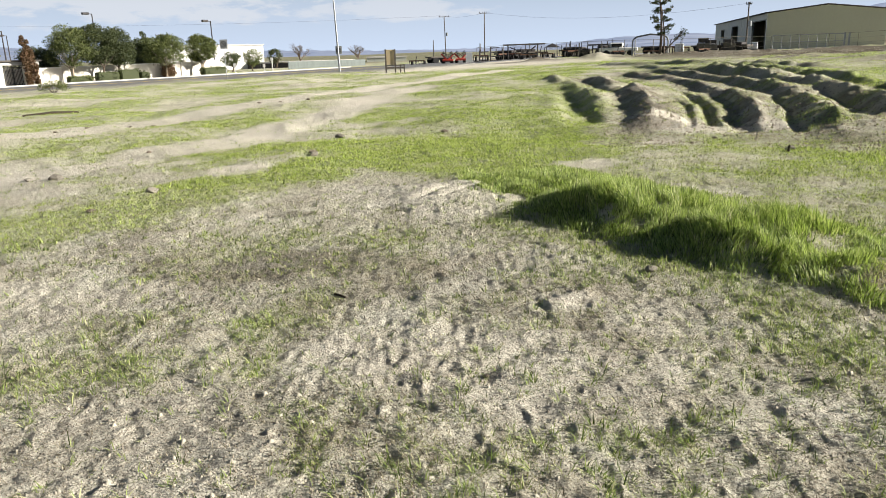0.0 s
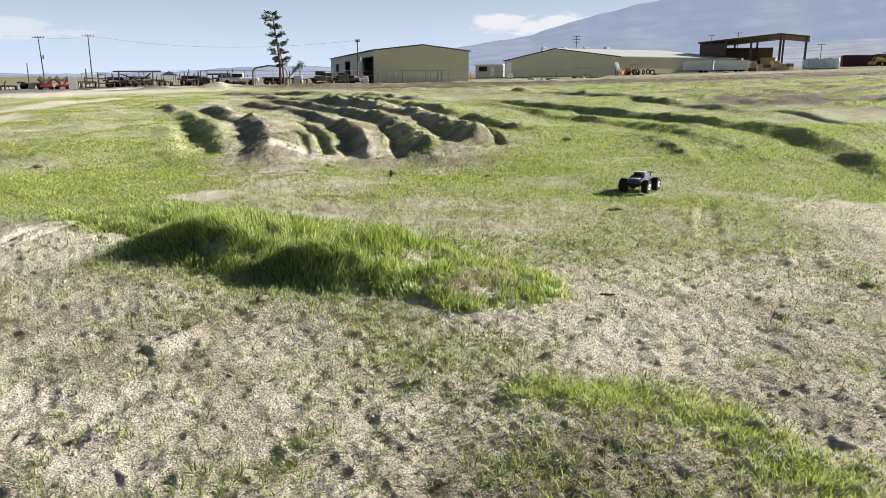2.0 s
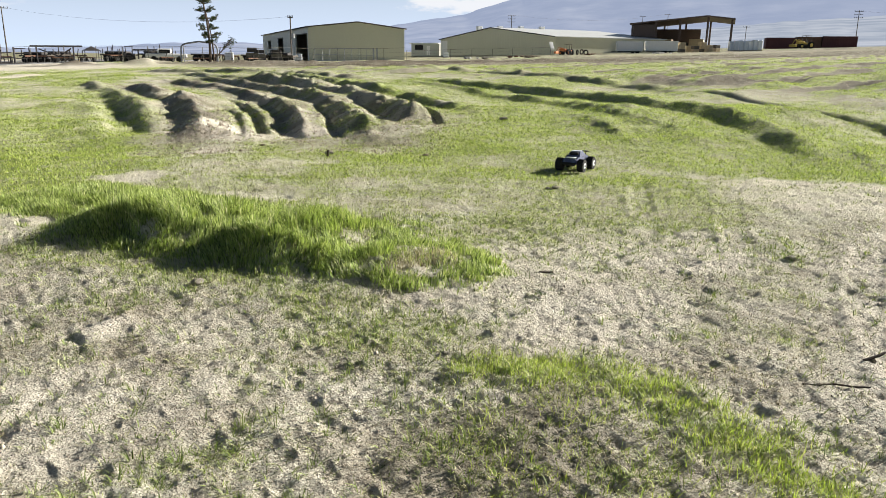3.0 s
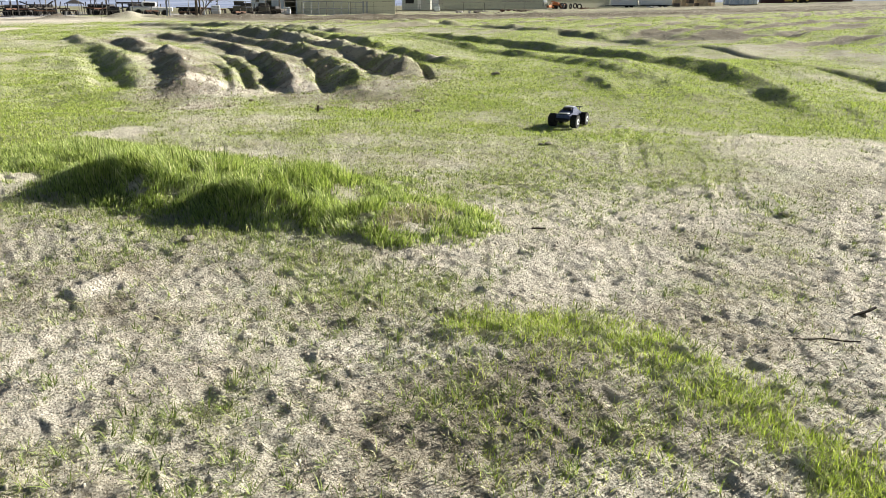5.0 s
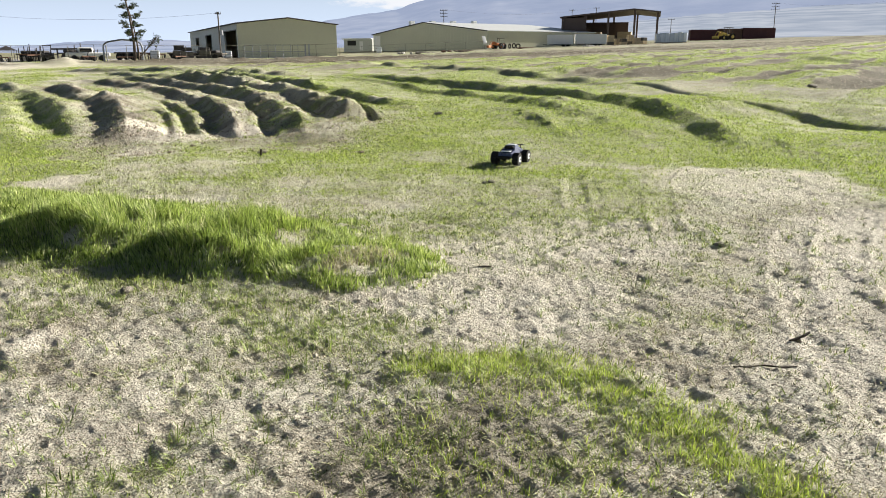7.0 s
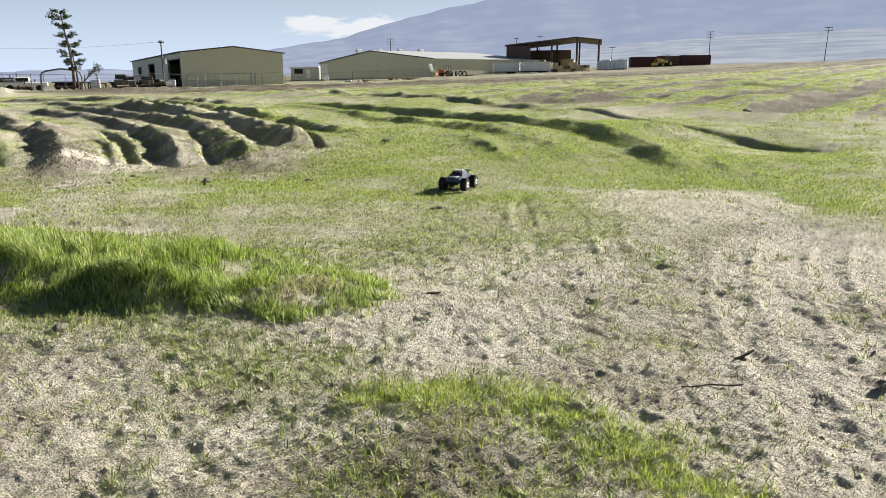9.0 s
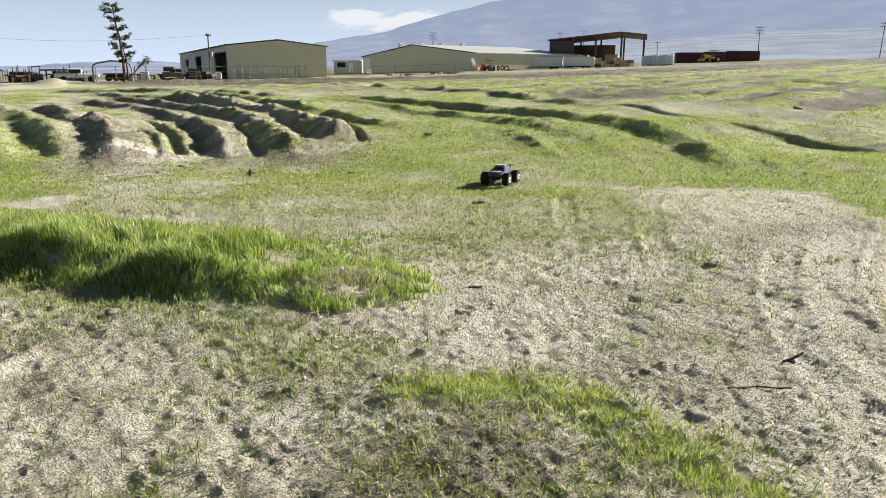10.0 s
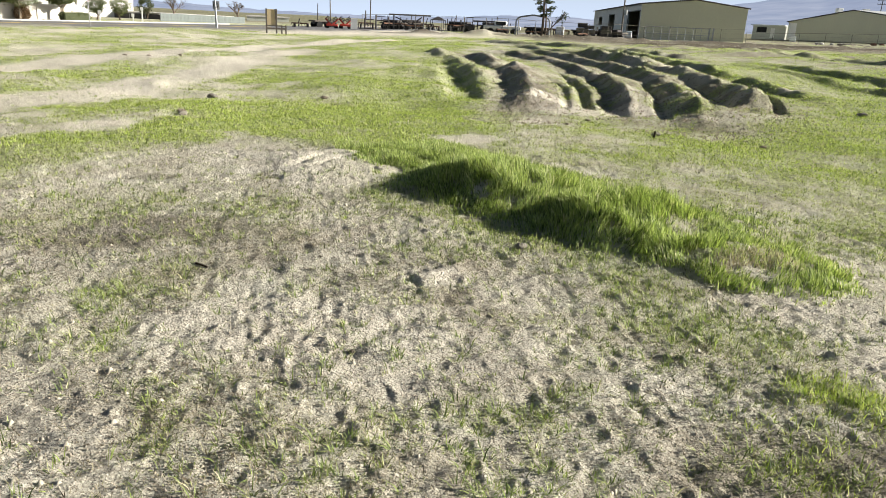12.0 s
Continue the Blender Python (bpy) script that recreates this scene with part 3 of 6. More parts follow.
WOOD_TAN = mat("tan_plywood", (0.50, 0.40, 0.26), 0.8, 0, 0.15, 3.0)
BARK = mat("bark", (0.13, 0.10, 0.075), 0.95, 0, 0.4, 5.0, 0.6, 30)
BARK_PALE = mat("pale_bark", (0.36, 0.30, 0.23), 0.95, 0, 0.3, 5.0, 0.6, 30)
RED = mat("red_machine_paint", (0.48, 0.06, 0.04), 0.45, 0, 0.25, 2.0)
ORANGE = mat("orange_machine_paint", (0.60, 0.20, 0.06), 0.5, 0, 0.25, 2.0)
YELLOW = mat("yellow_machine_paint", (0.62, 0.45, 0.10), 0.5, 0, 0.2, 2.0)
MAROON = mat("maroon_container_steel", (0.11, 0.042, 0.042), 0.65, 0.1, 0.25, 0.8)
RUBBER = mat("black_rubber", (0.018, 0.018, 0.018), 0.85, 0, 0.3, 30.0)
STONE = mat("field_stone", (0.25, 0.225, 0.185), 0.9, 0, 0.3, 9.0, 0.6, 40, per_piece=0.2)
CLOD = mat("dry_clod", (0.26, 0.215, 0.16), 0.97, 0, 0.35, 14.0, 0.9, 60, per_piece=0.25)
TWIG = mat("dark_twig", (0.055, 0.042, 0.03), 0.9, 0, 0.4, 30.0)
STRAW = mat("dry_straw", (0.42, 0.35, 0.22), 0.85, 0, 0.3, 20.0)
# haze over the far land is a bluish glow put into these two materials
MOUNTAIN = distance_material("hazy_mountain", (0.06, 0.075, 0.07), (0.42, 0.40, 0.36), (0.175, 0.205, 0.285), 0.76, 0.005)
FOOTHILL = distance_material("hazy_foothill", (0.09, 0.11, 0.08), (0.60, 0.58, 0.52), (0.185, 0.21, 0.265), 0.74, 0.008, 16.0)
GRASS_LUSH = blade_material("lush_grass", (0.04, 0.075, 0.014), (0.54, 0.63, 0.21), (0.72, 0.69, 0.44))
GRASS_THIN = blade_material("thin_weeds", (0.05, 0.075, 0.02), (0.38, 0.46, 0.15), (0.70, 0.65, 0.43))
GRASS_FAR = blade_material("meadow_grass", (0.04, 0.075, 0.01), (0.58, 0.70, 0.15), (0.66, 0.62, 0.32))
GRASS_MID = blade_material("sparse_weeds", (0.045, 0.07, 0.014), (0.56, 0.66, 0.17), (0.70, 0.65, 0.43))
GRASS_NEAR = blade_material("rough_grass", (0.12, 0.17, 0.03), (0.66, 0.74, 0.19), (0.66, 0.62, 0.34))
STRAW_BLADE = blade_material("dead_stalks", (0.10, 0.08, 0.05), (0.52, 0.46, 0.33))
LITTER_AND_SHADE = blade_material("litter_and_shade", (0.035, 0.028, 0.02), (0.15, 0.12, 0.085))
LEAF_OLIVE = blade_material("olive_leaves", (0.045, 0.06, 0.022), (0.17, 0.19, 0.07))
LEAF_DARK = blade_material("dark_leaves", (0.028, 0.04, 0.018), (0.10, 0.115, 0.05))
LEAF_PINE = blade_material("pine_needles", (0.02, 0.032, 0.014), (0.06, 0.075, 0.035))
LEAF_BROWN = blade_material("browned_cypress", (0.07, 0.045, 0.025), (0.17, 0.10, 0.055))


# ---------------------------------------------------------------- mesh helpers
def mesh_object(name, verts, faces, material=None, smooth_faces=False, parent=None):
    me = bpy.data.meshes.new(name)
    me.from_pydata([tuple(v) for v in verts], [], [tuple(f) for f in faces])
    if smooth_faces:
        me.polygons.foreach_set("use_smooth", [True] * len(me.polygons))
    if material:
        me.materials.append(material)
    me.update()
    ob = new(name, me)
    ob.parent = parent
    return ob


def array_mesh(name, co, loops, size, material):
    """A mesh from numpy arrays, all faces with `size` corners."""
    me = bpy.data.meshes.new(name)
    nf = len(loops) // size
    me.vertices.add(len(co))
    me.vertices.foreach_set("co", np.asarray(co, np.float32).ravel())
    me.loops.add(len(loops))
    me.loops.foreach_set("vertex_index", np.asarray(loops, np.int32))
    me.polygons.add(nf)
    me.polygons.foreach_set("loop_start", np.arange(0, nf * size, size, dtype=np.int32))
    me.polygons.foreach_set("loop_total", np.full(nf, size, np.int32))
    me.materials.append(material)
    me.update(calc_edges=True)
    return new(name, me)


def part(name, bm, material, parent, label=""):
    me = bpy.data.meshes.new(name)
    bm.to_mesh(me)
    bm.free()
    me.materials.append(material)
    ob = new(name, me)
    ob.parent = parent
    if label:
        ob["label"] = label
    return ob


def box(bm, x0, y0, z0, x1, y1, z1, bevel=0.0):
    r = bmesh.ops.create_cube(bm, size=1.0, matrix=Matrix.Translation(((x0 + x1) / 2, (y0 + y1) / 2, (z0 + z1) / 2)) @ Matrix.Diagonal((abs(x1 - x0), abs(y1 - y0), abs(z1 - z0), 1)))
    if bevel:
        edges = list({e for v in r["verts"] for e in v.link_edges})
        bmesh.ops.bevel(bm, geom=edges, offset=bevel, segments=1, affect='EDGES')
    return bm


def boxes(*specs, bevel=0.0):
    bm = bmesh.new()
    for s in specs:
        box(bm, *s, bevel=bevel)
    return bm


def rod(bm, a, c, r0, r1=None, n=6):
    """A tapered bar between two points."""
    a, c = Vector(a), Vector(c)
    d = c - a
    m = Matrix.Translation((a + c) / 2) @ d.to_track_quat('Z', 'Y').to_matrix().to_4x4()
    bmesh.ops.create_cone(bm, cap_ends=True, segments=n, radius1=r0, radius2=r0 if r1 is None else r1, depth=d.length, matrix=m)
    return bm


def rods(*specs, n=6):
    bm = bmesh.new()
    for s in specs:
        rod(bm, *s, n=n)
    return bm


def thing(name, x, y, label, category, z=None, turn=0.0, group="", kind="", sink=0.0):
    e = new(name)
    e.empty_display_size = 0.2
    gz = float(height(x, y)) if z is None else z
    e.matrix_basis = pose(x, y, gz - sink, 0, 0, turn)
    return tagged(e, label, category, group, kind)


def polar(az, r):
    return r * math.sin(radians(az)), r * math.cos(radians(az))

# ---------------------------------------------------------------- ground
GRID = {}


def sampled(key, x, y):
    """The ground's own height (z), cover (g) or bareness (s) at x, y, from its mesh."""
    r, a = np.hypot(x, y + 0.3), np.arctan2(x, y + 0.3)
    fi = np.clip(np.interp(r, GRID["rad"], np.arange(len(GRID["rad"]))), 0, len(GRID["rad"]) - 1.001)
    fj = np.clip(np.interp(a, GRID["az"], np.arange(720)), 0, 718.999)
    i, j = fi.astype(int), fj.astype(int)
    u, v, t = fi - i, fj - j, GRID[key]
    return (t[i, j] * (1 - v) + t[i, j + 1] * v) * (1 - u) + (t[i + 1, j] * (1 - v) + t[i + 1, j + 1] * v) * u


def build_ground():
    fine = np.radians(np.linspace(-37.5, 80, 720))
    coarse = np.radians(np.linspace(80, 322.5, 60))[1:-1]
    az = np.concatenate([fine, coarse])
    rad = [0.0, 0.02, 0.2, 0.5]
    while rad[-1] < 8.5:
        rad.append(rad[-1] * (1.0058 if rad[-1] > 1.3 else 1.03))
    while rad[-1] < 60:
        rad.append(rad[-1] * 1.0078)
    while rad[-1] < 4800:
        rad.append(rad[-1] * 1.035)
    rad = np.array(rad[1:])
    A, R = np.meshgrid(az, rad)
    X, Y = R * np.sin(A), R * np.cos(A) - 0.3
    Z = height(X.ravel(), Y.ravel()).reshape(X.shape)
    Z[R > 900] = Z[R > 900] * 0.9
    nr, na = X.shape
    GRID.update(az=fine, rad=rad, z=Z[:, :720].copy())
    co = np.stack([X.ravel(), Y.ravel(), Z.ravel()], 1)
    i, j = np.meshgrid(np.arange(nr - 1), np.arange(na), indexing="ij")
    j2 = (j + 1) % na
    quads = np.stack([i * na + j, i * na + j2, (i + 1) * na + j2, (i + 1) * na + j], -1).reshape(-1, 4)[:, ::-1]
    ob = array_mesh("ground", co, quads.ravel(), 4, SOIL)
    me = ob.data
    me.polygons.foreach_set("use_smooth", np.ones(len(me.polygons), bool))
    x, y = co[:, 0], co[:, 1]
    r = np.hypot(x, y)
    g = greenness(x, y)
    s = soil(x, y)
    GRID.update(g=g.reshape(nr, na)[:, :720].copy(), s=s.reshape(nr, na)[:, :720].copy())
    n = fbm(x, y, 1.6, 3, 71)
    damp = 0.12 * smooth(0.5, 0.7, n) * (1 - s) * (1 - smooth(9, 14, r))
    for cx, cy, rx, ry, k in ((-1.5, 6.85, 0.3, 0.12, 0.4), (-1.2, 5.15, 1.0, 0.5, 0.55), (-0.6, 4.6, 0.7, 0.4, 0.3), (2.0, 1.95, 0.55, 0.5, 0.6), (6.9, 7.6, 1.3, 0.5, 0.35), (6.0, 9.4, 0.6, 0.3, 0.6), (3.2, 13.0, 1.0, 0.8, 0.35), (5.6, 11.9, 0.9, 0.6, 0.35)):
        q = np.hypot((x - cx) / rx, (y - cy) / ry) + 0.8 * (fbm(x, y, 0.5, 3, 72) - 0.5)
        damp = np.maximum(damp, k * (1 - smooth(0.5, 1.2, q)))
    brown = 0.75 * smooth(54, 62, y + 0.25 * x + 9 * (fbm(x, y, 9.0, 2, 63) - 0.5)) * (1 - smooth(84, 110, y + 0.25 * x)) * smooth(14, 22, x) * (0.55 + 0.7 * fbm(x, y, 5.0, 3, 75))
    fieldsoil = smooth(17, 23, x) * (1 - g) * (0.55 + 0.5 * fbm(x, y, 2.0, 3, 73)) * (1 - smooth(100, 160, r))
    damp = np.maximum(damp, np.maximum(1.3 * brown, fieldsoil))
    left = (1 - smooth(1.5, 3.0, x)) * (1 - smooth(5.0, 8.0, y)) * 0.22 * smooth(0.48, 0.7, fbm(x, y, 0.6, 3, 76))
    damp = np.maximum(damp, left)
    for d, u in (line_dist(x, y, FAR_BERM, 12), line_dist(x, y, HEAPS, 14)):
        damp = np.maximum(damp, (0.25 + 0.7 * smooth(0.4, 0.6, fbm(x, y, 3.0, 3, 77))) * np.exp(-(d / 4.0) ** 2))
    sand = s * (0.55 + 0.45 * smooth(4, 9, r))
    sand = np.maximum(sand, 0.6 * smooth(7, 13, r) * (1 - smooth(2, 8, x)))
    yard = smooth(54, 66, y - 0.12 * x) * (1 - smooth(12, 22, x)) * smooth(-9, -5, x - 0.05 * y)
    sand = np.maximum(sand, 0.5 * yard)
    for pts, h, wl, wr, gr in BERMS:
        if gr < 0.5:
            d, u = line_dist(x, y, pts)
            sand = np.maximum(sand, (0.35 - gr * 0.5) * np.exp(-(d / 1.2) ** 2))
            damp = np.maximum(damp, (0.10 + 0.55 * smooth(0.42, 0.62, fbm(x, y, 0.8, 3, 78))) * np.exp(-(d / 1.0) ** 2))
    d, u = line_dist(x, y, VERGE, 16)
    gravel = np.exp(-((d - 2.0) / 3.0) ** 2)
    far = smooth(90, 160, r)
    damp = np.maximum(damp, 0.85 * far)
    sand *= 1 - far
    green = np.maximum(np.clip(g, 0, 1) * (0.14 + 0.66 * smooth(4, 11, r)), far * (0.08 + 0.25 * fbm(x, y, 40, 3, 74)))
    d, u = line_dist(x, y, HEAPS, 14)
    green = green * (1 - 0.85 * np.exp(-(d / 5.0) ** 2))
    for name, val in (("green", green), ("sand", sand), ("damp", damp * (1 - 0.5 * green)), ("gravel", gravel)):
        at = me.attributes.new(name, 'FLOAT', 'POINT')
        at.data.foreach_set("value", np.clip(val, 0, 1).astype(np.float32))
    return tagged(ob, "dry sandy field with patchy grass, ruts and bare tracks", "ground", kind="structure")


ground = build_ground()


# ---------------------------------------------------------------- mountains and foothills
def range_sheet(name, profile, r0, r1, material, seed, label, rough=0.12):
    """A mountain side rising from r0 to a ridge line at r1, with spurs and gullies."""
    az0, az1 = profile[0][0], profile[-1][0]
    na, nr = 260, 46
    verts, faces = [], []
    A = np.linspace(az0, az1, na)
    H = np.interp(A, [p[0] for p in profile], [p[1] for p in profile])
    for k in range(nr):
        u = k / (nr - 1)
        r = r0 + (r1 - r0) * u
        x, y = r * np.sin(np.radians(A)), r * np.cos(np.radians(A))
        spur = fbm(A * 40, np.full(na, u * 260), 150, 5, seed) - 0.5
        z = (H / 57.3) * r1 * (u ** 1.5) * (1 + rough * 3.0 * spur * (1 - 0.75 * u)) + (1 - u) * -6
        z += rough * 60 * (vnoise(A * 10, A * 0, 6, seed + 3) - 0.5) * u
        verts += list(zip(x, y, z))
    for k in range(nr - 1):
        for i in range(na - 1):
            a = k * na + i
            faces.append((a, a + 1, a + na + 1, a + na))
    return tagged(mesh_object(name, verts, faces, material, True), label, "mountain", kind="structure")


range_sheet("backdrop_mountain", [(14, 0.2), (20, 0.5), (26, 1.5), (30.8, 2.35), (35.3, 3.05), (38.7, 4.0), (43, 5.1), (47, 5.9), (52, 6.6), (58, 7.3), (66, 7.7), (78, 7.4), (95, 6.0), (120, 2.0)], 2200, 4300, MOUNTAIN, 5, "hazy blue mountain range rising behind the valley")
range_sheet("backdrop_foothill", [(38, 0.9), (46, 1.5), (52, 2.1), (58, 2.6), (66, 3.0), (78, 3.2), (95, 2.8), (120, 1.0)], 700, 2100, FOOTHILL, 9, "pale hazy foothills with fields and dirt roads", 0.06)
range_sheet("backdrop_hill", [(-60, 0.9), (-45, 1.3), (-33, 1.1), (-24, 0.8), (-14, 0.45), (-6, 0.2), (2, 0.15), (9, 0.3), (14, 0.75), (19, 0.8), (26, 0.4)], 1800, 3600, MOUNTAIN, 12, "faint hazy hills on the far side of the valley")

# ---------------------------------------------------------------- sheds beyond the field
def gable_shed(name, x, y, z, turn, width, length, eave, peak, walls, roof, label, openings=(), ribs=1.0):
    """A steel shed. The near corner of its gable stands at (x, y); the gable runs along local x, the side along local y."""
    s = thing(name, x, y, label, "shed", z=z, turn=turn, sink=0.4)
    e, p, t = eave + 0.4, peak + 0.4, 0.2
    bm = bmesh.new()
    def prism(y0, y1):
        vs = [bm.verts.new(c) for yy in (y0, y1) for c in ((0, yy, 0), (width, yy, 0), (width, yy, e), (width / 2, yy, p), (0, yy, e))]
        bm.faces.new(vs[:5])
        bm.faces.new(vs[5:][::-1])
        for i in range(5):
            bm.faces.new((vs[i], vs[i + 5], vs[(i + 1) % 5 + 5], vs[(i + 1) % 5]))
    prism(0, t)
    part("front_wall", bm, walls, s)
    bm = bmesh.new()
    prism(length - t, length)
    part("back_wall", bm, walls, s)
    # side walls are cut round their openings
    holes = sorted(openings)
    bm, cur = bmesh.new(), t
    for y0, y1, z0, z1 in holes:
        if y0 > cur:
            box(bm, 0, cur, 0, t, y0, e)
        if z0 > 0.5:
            box(bm, 0, y0, 0, t, y1, z0)
        box(bm, 0, y0, z1, t, y1, e)
        cur = y1
    box(bm, 0, cur, 0, t, length - t, e)
    part("side_wall", bm, STEEL_GREY if walls is STEEL_OLIVE else walls, s, "grey sheet steel side wall")
    part("side_wall", boxes((width - t, t, 0, width, length - t, e)), walls, s)
    for side in (0, 1):
        bm = bmesh.new()
        x0, x1 = (-0.3, width / 2) if side == 0 else (width / 2, width + 0.3)
        z0, z1 = (e - 0.05, p) if side == 0 else (p, e - 0.05)
        vs = [bm.verts.new(c) for c in ((x0, -0.3, z0), (x1, -0.3, z1), (x1, length + 0.3, z1), (x0, length + 0.3, z0))]
        top = [bm.verts.new(v.co + Vector((0, 0, 0.14))) for v in vs]
        bm.faces.new(vs[::-1])
        bm.faces.new(top)
        for i in range(4):
            bm.faces.new((vs[i], vs[(i + 1) % 4], top[(i + 1) % 4], top[i]))
        part("roof", bm, roof, s, "pale sheet metal roof slope")
    bm = bmesh.new()
    rod(bm, (-0.3, -0.34, e), (width / 2, -0.34, p + 0.06), 0.10, n=4)
    rod(bm, (width / 2, -0.34, p + 0.06), (width + 0.3, -0.34, e), 0.10, n=4)
    rod(bm, (-0.34, -0.3, e), (-0.34, length + 0.3, e), 0.10, n=4)
    part("gutter_trim", bm, DARK_STEEL, s, "dark roof edge trim")
    # sheeting ribs
    for i in range(1, int(width / ribs)):
        xx = i * ribs
        top = e + (p - e) * (1 - abs(xx - width / 2) / (width / 2))
        part("sheeting_rib", boxes((xx - 0.02, -0.012, 0.2, xx + 0.02, 0.0, top - 0.1)), walls, s)
    for i in range(1, int(length / (ribs * 2))):
        yy = i * ribs * 2
        if not any(h[0] - 0.1 < yy < h[1] + 0.1 for h in holes):
            part("sheeting_rib", boxes((-0.012, yy - 0.02, 0.2, 0.0, yy + 0.02, e - 0.1)), STEEL_GREY if walls is STEEL_OLIVE else walls, s)
    for y0, y1, z0, z1 in holes:
        bm = bmesh.new()
        box(bm, -0.06, y0 - 0.12, z0, 0.02, y0, z1 + 0.12)
        box(bm, -0.06, y1, z0, 0.02, y1 + 0.12, z1 + 0.12)
        box(bm, -0.06, y0, z1, 0.02, y1, z1 + 0.12)
        part("opening_frame", bm, DARK_STEEL, s, "dark opening frame")
    return s


shed_a = gable_shed("steel_shed", 50.1, 114.5, 0.75, -14, 16.4, 66, 5.05, 5.95, STEEL_OLIVE, ROOF_PALE, "olive-green steel shed with open doorways and pale roof", [(1.0, 13.0, 0.4, 4.4), (30, 38, 0.4, 4.2), (50, 55, 2.2, 3.9)])
x1, y1 = polar(33.58, 188)
x2, y2 = polar(42.25, 150)
shed_b = gable_shed("steel_shed", x1, y1, 1.6, math.degrees(math.atan2(y2 - y1, x2 - x1)), math.hypot(x2 - x1, y2 - y1), 30, 3.8, 6.0, STEEL_OLIVE, ROOF_PALE, "low wide olive-green steel shed with pale roof", [(4, 10, 0.4, 3.2)])
shed_c = gable_shed("steel_shed", *polar(43.3, 185), 3.2, -38, 14, 40, 3.3, 4.0, STEEL_GREY, ROOF_PALE, "long grey steel shed with white roof", [])


def open_shed():
    """A tall open-sided hay barn on steel posts."""
    x, y = polar(47.77, 172)
    w, d, pk = 20.8, 22.0, 15.6
    s = thing("open_barn", x, y, "tall open-sided brown steel barn on posts", "barn", z=3.4, turn=-54.7)
    e0, e1, p = 5.2, 6.1, 6.75

    def eave(v):
        return e0 + (p - e0) * v / pk if v < pk else p + (e1 - p) * (v - pk) / (w - pk)

    for px_ in (0.2, w * 0.25, w * 0.49, w * 0.76, w - 0.2):
        for py_ in (0, d):
            part("post", boxes((px_ - 0.22, py_ - 0.2, -0.6, px_ + 0.22, py_ + 0.2, eave(px_))), BROWN_STEEL, s)
    for a, b_, za, zb in ((-0.4, pk, e0, p), (pk, w + 0.4, p, e1)):
        bm = bmesh.new()
        vs = [bm.verts.new(c) for c in ((a, -0.6, za), (b_, -0.6, zb), (b_, d + 0.6, zb), (a, d + 0.6, za))]
        top = [bm.verts.new(v.co + Vector((0, 0, 0.3))) for v in vs]
        bm.faces.new(vs[::-1]); bm.faces.new(top)
        for i in range(4):
            bm.faces.new((vs[i], vs[(i + 1) % 4], top[(i + 1) % 4], top[i]))
        part("roof", bm, BROWN_STEEL, s)
    part("back_wall", boxes((0, d - 0.2, 1.0, w * 0.66, d, 5.0)), BROWN_STEEL, s)
    part("side_wall", boxes((0.0, 0.4, 0.5, 0.12, d - 0.4, 5.1)), BROWN_STEEL, s)
    part("front_panel", boxes((0.45, -0.1, 1.2, w * 0.25 - 0.25, 0.0, 5.2)), BROWN_STEEL, s)
    for i in range(4):
        part("hay_stack", boxes((w * (0.05 + 0.17 * i), d * 0.55, -0.3, w * (0.20 + 0.17 * i), d * 0.9, 1.8 + 0.7 * (i % 2)), bevel=0.1), WOOD_TAN if i % 2 else WOOD_GREY, s)


open_shed()


def container(x, y, turn, length, m, label):
    c = thing("shipping_container", x, y, label, "container", turn=turn, group="containers")
    part("body", boxes((0, 0, 0.12, length, 2.44, 2.6)), m, c)
    for i in range(int(length / 0.6)):
        part("wall_rib", boxes((0.2 + i * 0.6, -0.05, 0.3, 0.5 + i * 0.6, 0.0, 2.45)), m, c)
    for zz in (0.06, 2.52):
        part("rail", boxes((-0.02, -0.07, zz, length + 0.02, 0.05, zz + 0.14)), m, c)
    for xx in (0.0, length - 0.16):
        part("corner_post", boxes((xx, -0.07, 0, xx + 0.16, 0.06, 2.66)), m, c)
    part("door_panel", boxes((length - 0.01, 0.2, 0.3, length + 0.03, 2.2, 2.45)), m, c)


xa, ya = polar(57.0, 198)
xb, yb = polar(62.6, 203)
ct = math.degrees(math.atan2(yb - ya, xb - xa))
cl = math.hypot(xb - xa, yb - ya)
for i, f in enumerate((0.0, 0.34, 0.62)):
    container(xa + (xb - xa) * f, ya + (yb - ya) * f, ct, cl * (0.33 if i < 1 else 0.27 if i == 1 else 0.38), MAROON if i != 1 else RUST, "maroon steel shipping container with ribbed walls" if i != 1 else "rusted steel shipping container with ribbed walls")


def box_trailer(az, r, length, high, label, turn):
    x, y = polar(az, r)
    t = thing("box_trailer", x, y, label, "trailer", turn=turn, group="white trailers")
    part("body", boxes((0, 0, 0.5, length, 2.2, high), bevel=0.06), WHITE, t)
    part("chassis", boxes((0.3, 0.3, 0.35, length - 0.3, 1.9, 0.5)), DARK_STEEL, t)
    for xx in (length * 0.62, length * 0.8):
        bm = bmesh.new()
        rod(bm, (xx, 0.05, 0.36), (xx, 0.35, 0.36), 0.36, n=14)
        part("wheel", bm, RUBBER, t)
    part("door", boxes((length * 0.1, -0.03, 0.7, length * 0.4, 0.0, high - 0.15)), WHITE, t, "white side door panel")
    part("hitch", rods((((0, 1.1, 0.45)), (-0.9, 1.1, 0.45), 0.06)), DARK_STEEL, t)


box_trailer(46.8, 148, 4.9, 2.3, "white box trailer parked beside the barn", -42)
box_trailer(48.9, 148, 5.9, 2.3, "long white box trailer beside the barn", -40)

